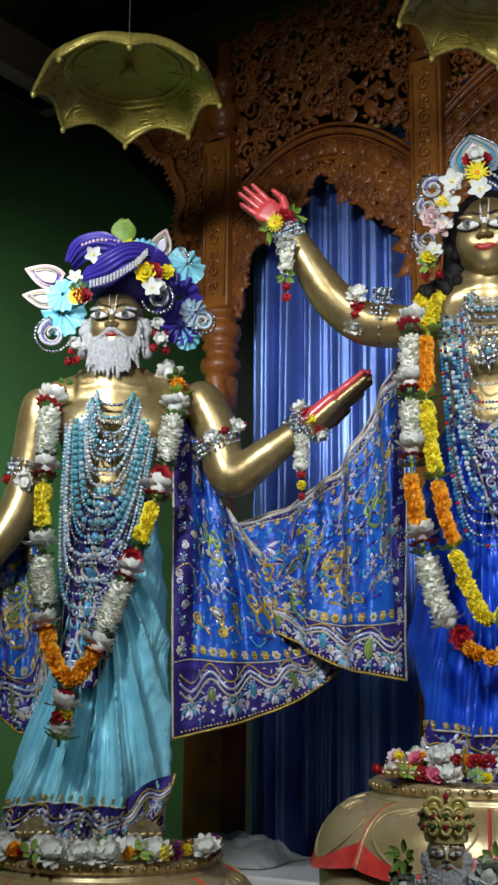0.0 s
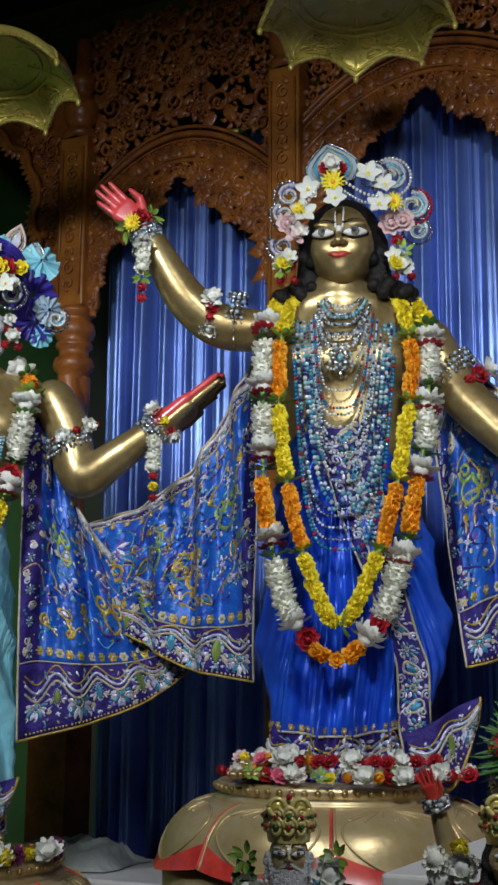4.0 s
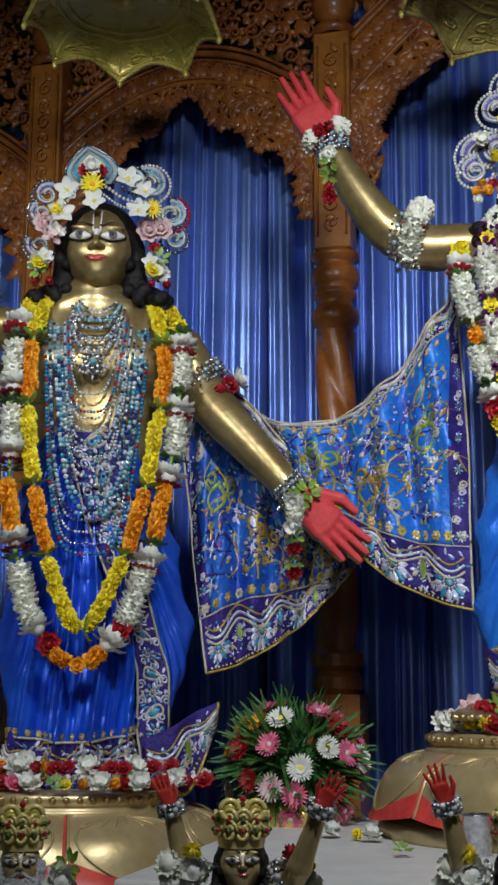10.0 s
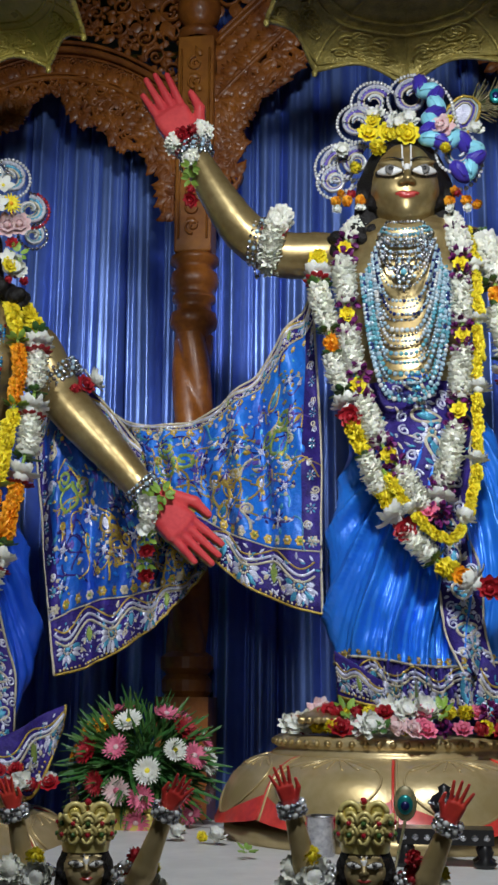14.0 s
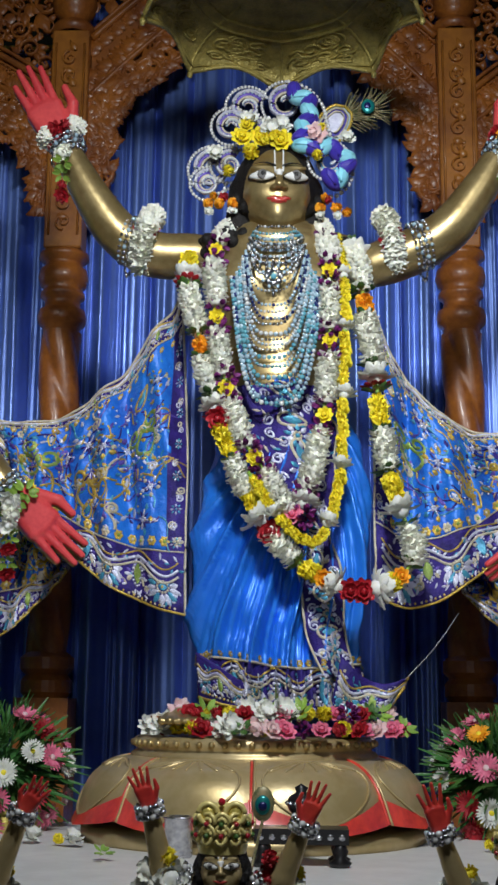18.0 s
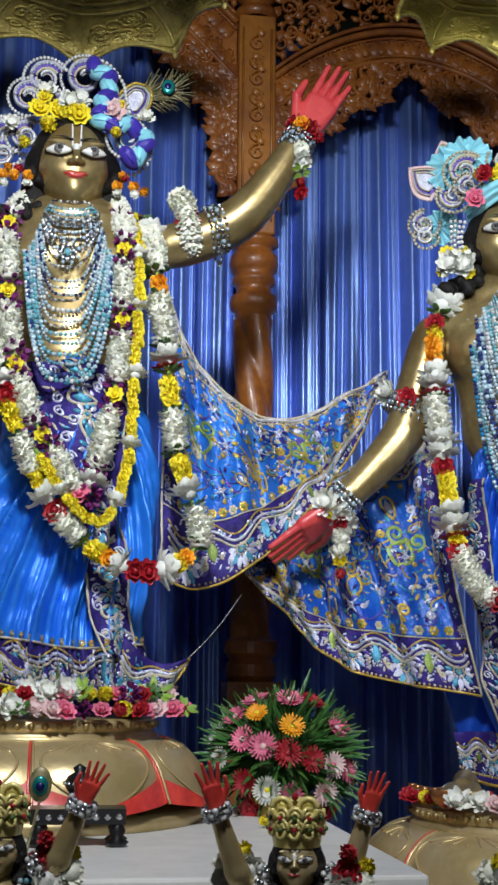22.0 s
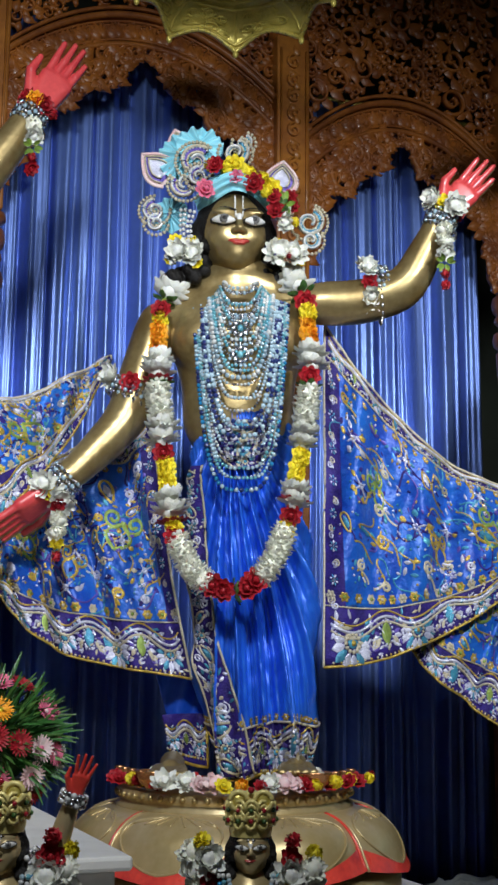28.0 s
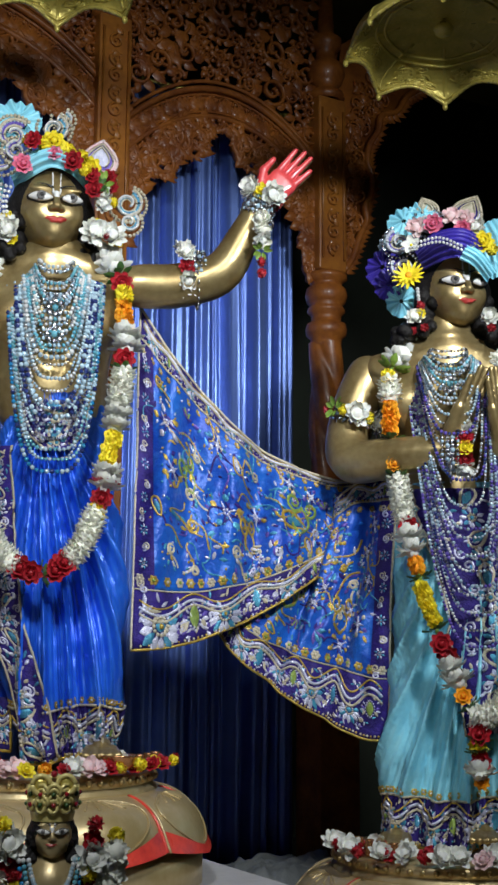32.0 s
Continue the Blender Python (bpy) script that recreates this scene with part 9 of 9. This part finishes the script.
    for wd, lo, mt in ((0.5, -1.3, BEAD_ICE), (0.62, -1.6, BEAD_TEAL), (0.72, -1.9, BEAD_BLUE)):
        for k in range(34):
            t = k / 33 * 2 - 1
            bb.ball(at(wd * math.copysign(abs(t) ** 0.6, t), -0.48, lo + (-0.6 - lo) * abs(t) ** 2.4), 0.0055, mt if k % 4 else BEAD_WHITE, 6, 4)
    bb.thing("bead_necklace", None, "short strings of blue and white beads", "necklace", "bead necklaces")
    for w, e, tip in raised:
        w, e = V(w), V(e)
        for q, nm in ((w, 0.024), (e * 0.75 + at(0, 0.1, -1.0) * 0.25, 0.034)):
            bb = Builder()
            d = (V(e) - V(w)) if nm < 0.03 else (at(0, 0.1, -1.0) - V(e))
            d /= np.linalg.norm(d)
            a1 = np.cross(d, (0, 1, 0))
            a1 /= np.linalg.norm(a1)
            f1 = np.cross(a1, d)
            for row in (-1, 0, 1):
                for k in range(14):
                    t = k * 2 * math.pi / 14
                    bb.ball(q + d * row * 0.008 + (a1 * math.cos(t) + f1 * math.sin(t)) * nm * 0.9, 0.0062, SILVER if (k + row) % 3 else BEAD_WHITE, 6, 4)
            bb.thing("bracelet", None, "small silver beaded bracelet", "bracelet", "bracelets of the small figures")


small_figure((-1.108, 2.417, 1.167), 0.090, 25, (), "small silver-faced bearded figure with a gilded crown", True)
small_figure((-0.636, 2.362, 1.195), 0.090, 18, (((-0.764, 2.325, 1.293), (-0.741, 2.342, 1.187), (-0.779, 2.306, 1.345)), ((-0.472, 2.297, 1.304), (-0.516, 2.321, 1.199), (-0.437, 2.274, 1.353))), "small brass figure with raised red palms and black hair")
small_figure((-0.118, 2.331, 1.209), 0.090, 0, (((-0.244, 2.284, 1.315), (-0.221, 2.304, 1.214), (-0.263, 2.265, 1.373)), ((0.027, 2.279, 1.292), (-0.010, 2.299, 1.201), (0.053, 2.259, 1.351))), "small brass figure with raised red palms and a crown")
small_figure((0.418, 2.343, 1.183), 0.090, -15, (((0.265, 2.284, 1.281), (0.305, 2.306, 1.174), (0.245, 2.263, 1.349)), ((0.540, 2.302, 1.271), (0.511, 2.320, 1.168), (0.558, 2.284, 1.332))), "small brass figure lifting both red palms")
small_figure((0.919, 2.394, 1.151), 0.086, -20, (), "small brass figure with long black hair and a crown")

# ---------------------------------------------------------------- small things on the dais and round it


def ornament_stand(p, label):
    root = base("ornament_stand", pose(*p), label, "stand")
    b = Builder()
    b.box((-0.11, -0.05, 0.05), (0.11, 0.05, 0.085), BLACK)
    for k in range(8):
        b.ball((-0.095 + 0.027 * k, -0.052, 0.067), 0.008, SILVER, 6, 4, (1, 0.4, 1))
    b.part("tray", root, smooth=False)
    leg = Builder().lathe([(0.02, 0), (0.028, 0.01), (0.014, 0.02), (0.02, 0.035), (0.012, 0.05)], BLACK, 12).mesh("leg")
    for x in (-0.09, 0.09):
        for y in (-0.035, 0.035):
            share("leg", leg, root, pose(x, y, 0))
    b = Builder().lathe([(0.02, 0.086), (0.03, 0.092), (0.018, 0.11), (0.03, 0.125), (0.036, 0.14), (0.028, 0.155), (0.012, 0.165), (0.016, 0.175), (0.0, 0.185)], BLACK, 16)
    for k in range(16):
        a = k * math.pi / 8
        b.ball((0.035 * math.cos(a), 0.035 * math.sin(a), 0.14), 0.005, SILVER, 5, 4)
    b.part("knob", root, "black knob studded with silver")


ornament_stand((0.03, 3.08, DAIS), "small black lacquer stand studded with silver")
for p in ((1.555, 3.40, 0.0), (1.665, 3.36, 0.0)):
    b = Builder()
    b.lathe([(0.03, 0), (0.04, 0.01), (0.018, 0.03), (0.03, 0.05), (0.042, 0.07), (0.034, 0.09), (0.014, 0.10), (0.024, 0.115), (0.026, 0.125), (0.008, 0.14), (0.0, 0.145)], BLACK, 18)
    for k in range(18):
        a = k * math.pi / 9
        b.ball((0.041 * math.cos(a), 0.041 * math.sin(a), 0.07), 0.005, SILVER, 5, 4)
    b.thing("lacquer_ornament", pose(p[0], p[1], 0.862), "small black lacquer knob studded with silver beads", "ornament", "black lacquer knobs")
b = Builder()
b.lathe([(0.0, 0.002), (0.034, 0.0), (0.036, 0.005), (0.036, 0.09), (0.040, 0.095), (0.034, 0.096), (0.033, 0.01), (0.0, 0.01)], SILVER, 24)
b.thing("silver_cup", pose(-0.27, 3.2, DAIS), "plain straight silver cup on the white dais", "cup")
loose = base("loose_flowers", pose(0, 0, DAIS), "few loose yellow and white blossoms fallen on the dais", "flowers")
for k, (x, y, c) in enumerate(((-0.60, 3.40, "Y"), (-0.56, 3.38, "w"), (-0.44, 3.1, "G"), (0.60, 3.35, "w"), (0.52, 3.40, "Y"), (-0.68, 3.45, "w"))):
    set_flower(loose, c, (x, y, 0.018), (0.2, -0.3, 1), 0.55, random.Random(k))
feather2 = base("peacock_plume", pose(-0.05, 2.52, 1.31), "small peacock eye plume standing behind a crown", "feather")
b = Builder()
b.ball((0, 0.0, 0.0), 0.028, FEATHER, 12, 8, (0.8, 0.25, 1.2))
b.ball((0, -0.006, -0.002), 0.017, FEATHER_EYE, 12, 8, (0.9, 0.35, 1.1))
b.ball((0, -0.011, -0.004), 0.009, FEATHER_CORE, 10, 6, (1, 0.5, 1))
b.tube([(0, 0, -0.03), (-0.03, -0.12, -0.16)], 0.003, FEATHER, 5)
b.part("plume_eye", feather2)

COPPER = mat("polished_copper", (0.62, 0.30, 0.13), 0.25, 0.85, (0.50, 0.22, 0.09), 20)
cup_mesh = Builder().lathe([(0.0, 0.0), (0.013, 0.0), (0.015, 0.004), (0.010, 0.010), (0.016, 0.022), (0.017, 0.032), (0.012, 0.040), (0.015, 0.046), (0.012, 0.047), (0.010, 0.036), (0.0, 0.034)], COPPER, 16).mesh("copper_cup")
for i, spots in ((4, ((-0.355, -0.03), (-0.335, -0.09), (-0.31, -0.145), (-0.28, -0.195), (0.26, -0.20), (0.29, -0.15), (0.315, -0.09))), (1, ((0.10, -0.31), (0.14, -0.295), (0.18, -0.275), (0.215, -0.25), (0.25, -0.22))),
                 (5, ((-0.27, -0.18), (-0.235, -0.225), (-0.20, -0.26), (-0.16, -0.285)))):
    for x, y in spots:
        ob = new("copper_cup", cup_mesh)
        ob.matrix_world = place(i) @ pose(x, y, 0.0)
        tagged(ob, "tiny polished copper offering cup standing on a pedestal", "cup", "offering cups")
for i, x, y, r in ((4, -0.24, -0.235, 0.055), (4, 0.20, -0.25, 0.05), (2, -0.27, -0.18, 0.06), (3, -0.30, -0.15, 0.055)):
    b = Builder().lathe([(0.0, 0.0), (r * 0.45, 0.0), (r * 0.5, 0.006), (r * 0.8, 0.02), (r, 0.045), (r * 1.02, 0.05), (r * 0.95, 0.05), (r * 0.75, 0.026), (0.0, 0.012)], COPPER, 24)
    b.thing("copper_bowl", place(i) @ pose(x, y, 0.0), "small polished copper bowl among the flowers at the feet", "bowl", "offering bowls")


def rumpled_cloth(p, w, d, seed, label):
    """A folded grey cloth left lying in soft heaps."""
    rnd = random.Random(seed)
    z0 = rnd.uniform(0, 9)

    def fn(u, v):
        x, y = (u - 0.5) * w, (v - 0.5) * d
        edge = min(1, 7 * min(u, 1 - u, v, 1 - v))
        q = Vector((x * 7, y * 9, z0))
        h = 0.035 + 0.05 * abs(noise.noise(q)) + 0.03 * (1 - 2 * abs(noise.noise(q * 2.1)))
        return (x + 0.05 * noise.noise(q * 0.6), y + 0.05 * noise.noise(q * 0.7 + Vector((3, 1, 0))), 0.004 + max(0.0, h) * edge)

    Builder().grid(fn, 50, 36, GREY_CLOTH).thing("folded_cloth", pose(*p), label, "cloth", "cloths on the platform", thick=0.003)


GREY_CLOTH = mat("grey_cotton_cloth", (0.34, 0.36, 0.35), 0.85, 0, (0.26, 0.28, 0.27), 14, 0.4, 160)
rumpled_cloth((-2.76, 4.08, 0.859), 0.50, 0.34, 2, "rumpled pale grey cloth lying on the platform")
rumpled_cloth((2.62, 4.25, 0.651), 0.55, 0.36, 5, "rumpled dark grey cloth lying behind a pedestal")

# cooling unit high on the side wall
ac = base("air_conditioner", pose(X0, 4.3, 4.42), "cream wall-mounted air conditioner with a long vent", "air conditioner")
b = Builder().box((0.003, -1.1, 0.0), (0.20, 0.25, 0.28), PLASTIC)
b.part("casing", ac, smooth=False, bevel=0.03)
b = Builder()
for k in range(3):
    b.box((0.201, -1.02, 0.03 + 0.022 * k), (0.212, 0.17, 0.042 + 0.022 * k), PLASTIC)
b.part("vent_slat", ac, smooth=False)
b = Builder().box((0.04, -1.0, -0.004), (0.15, 0.15, 0.002), BLACK)
b.part("air_outlet", ac, smooth=False)
# thread that ties the corner of a shawl to a robe
b = Builder()
b.tube(curve([(0.481, 3.606, 1.757), (0.405, 3.567, 1.655), (0.320, 3.541, 1.568)], 12), 0.0015, WIRE, 4)
b.thing("thread", None, "thin pale thread tied between a shawl and a robe", "thread")
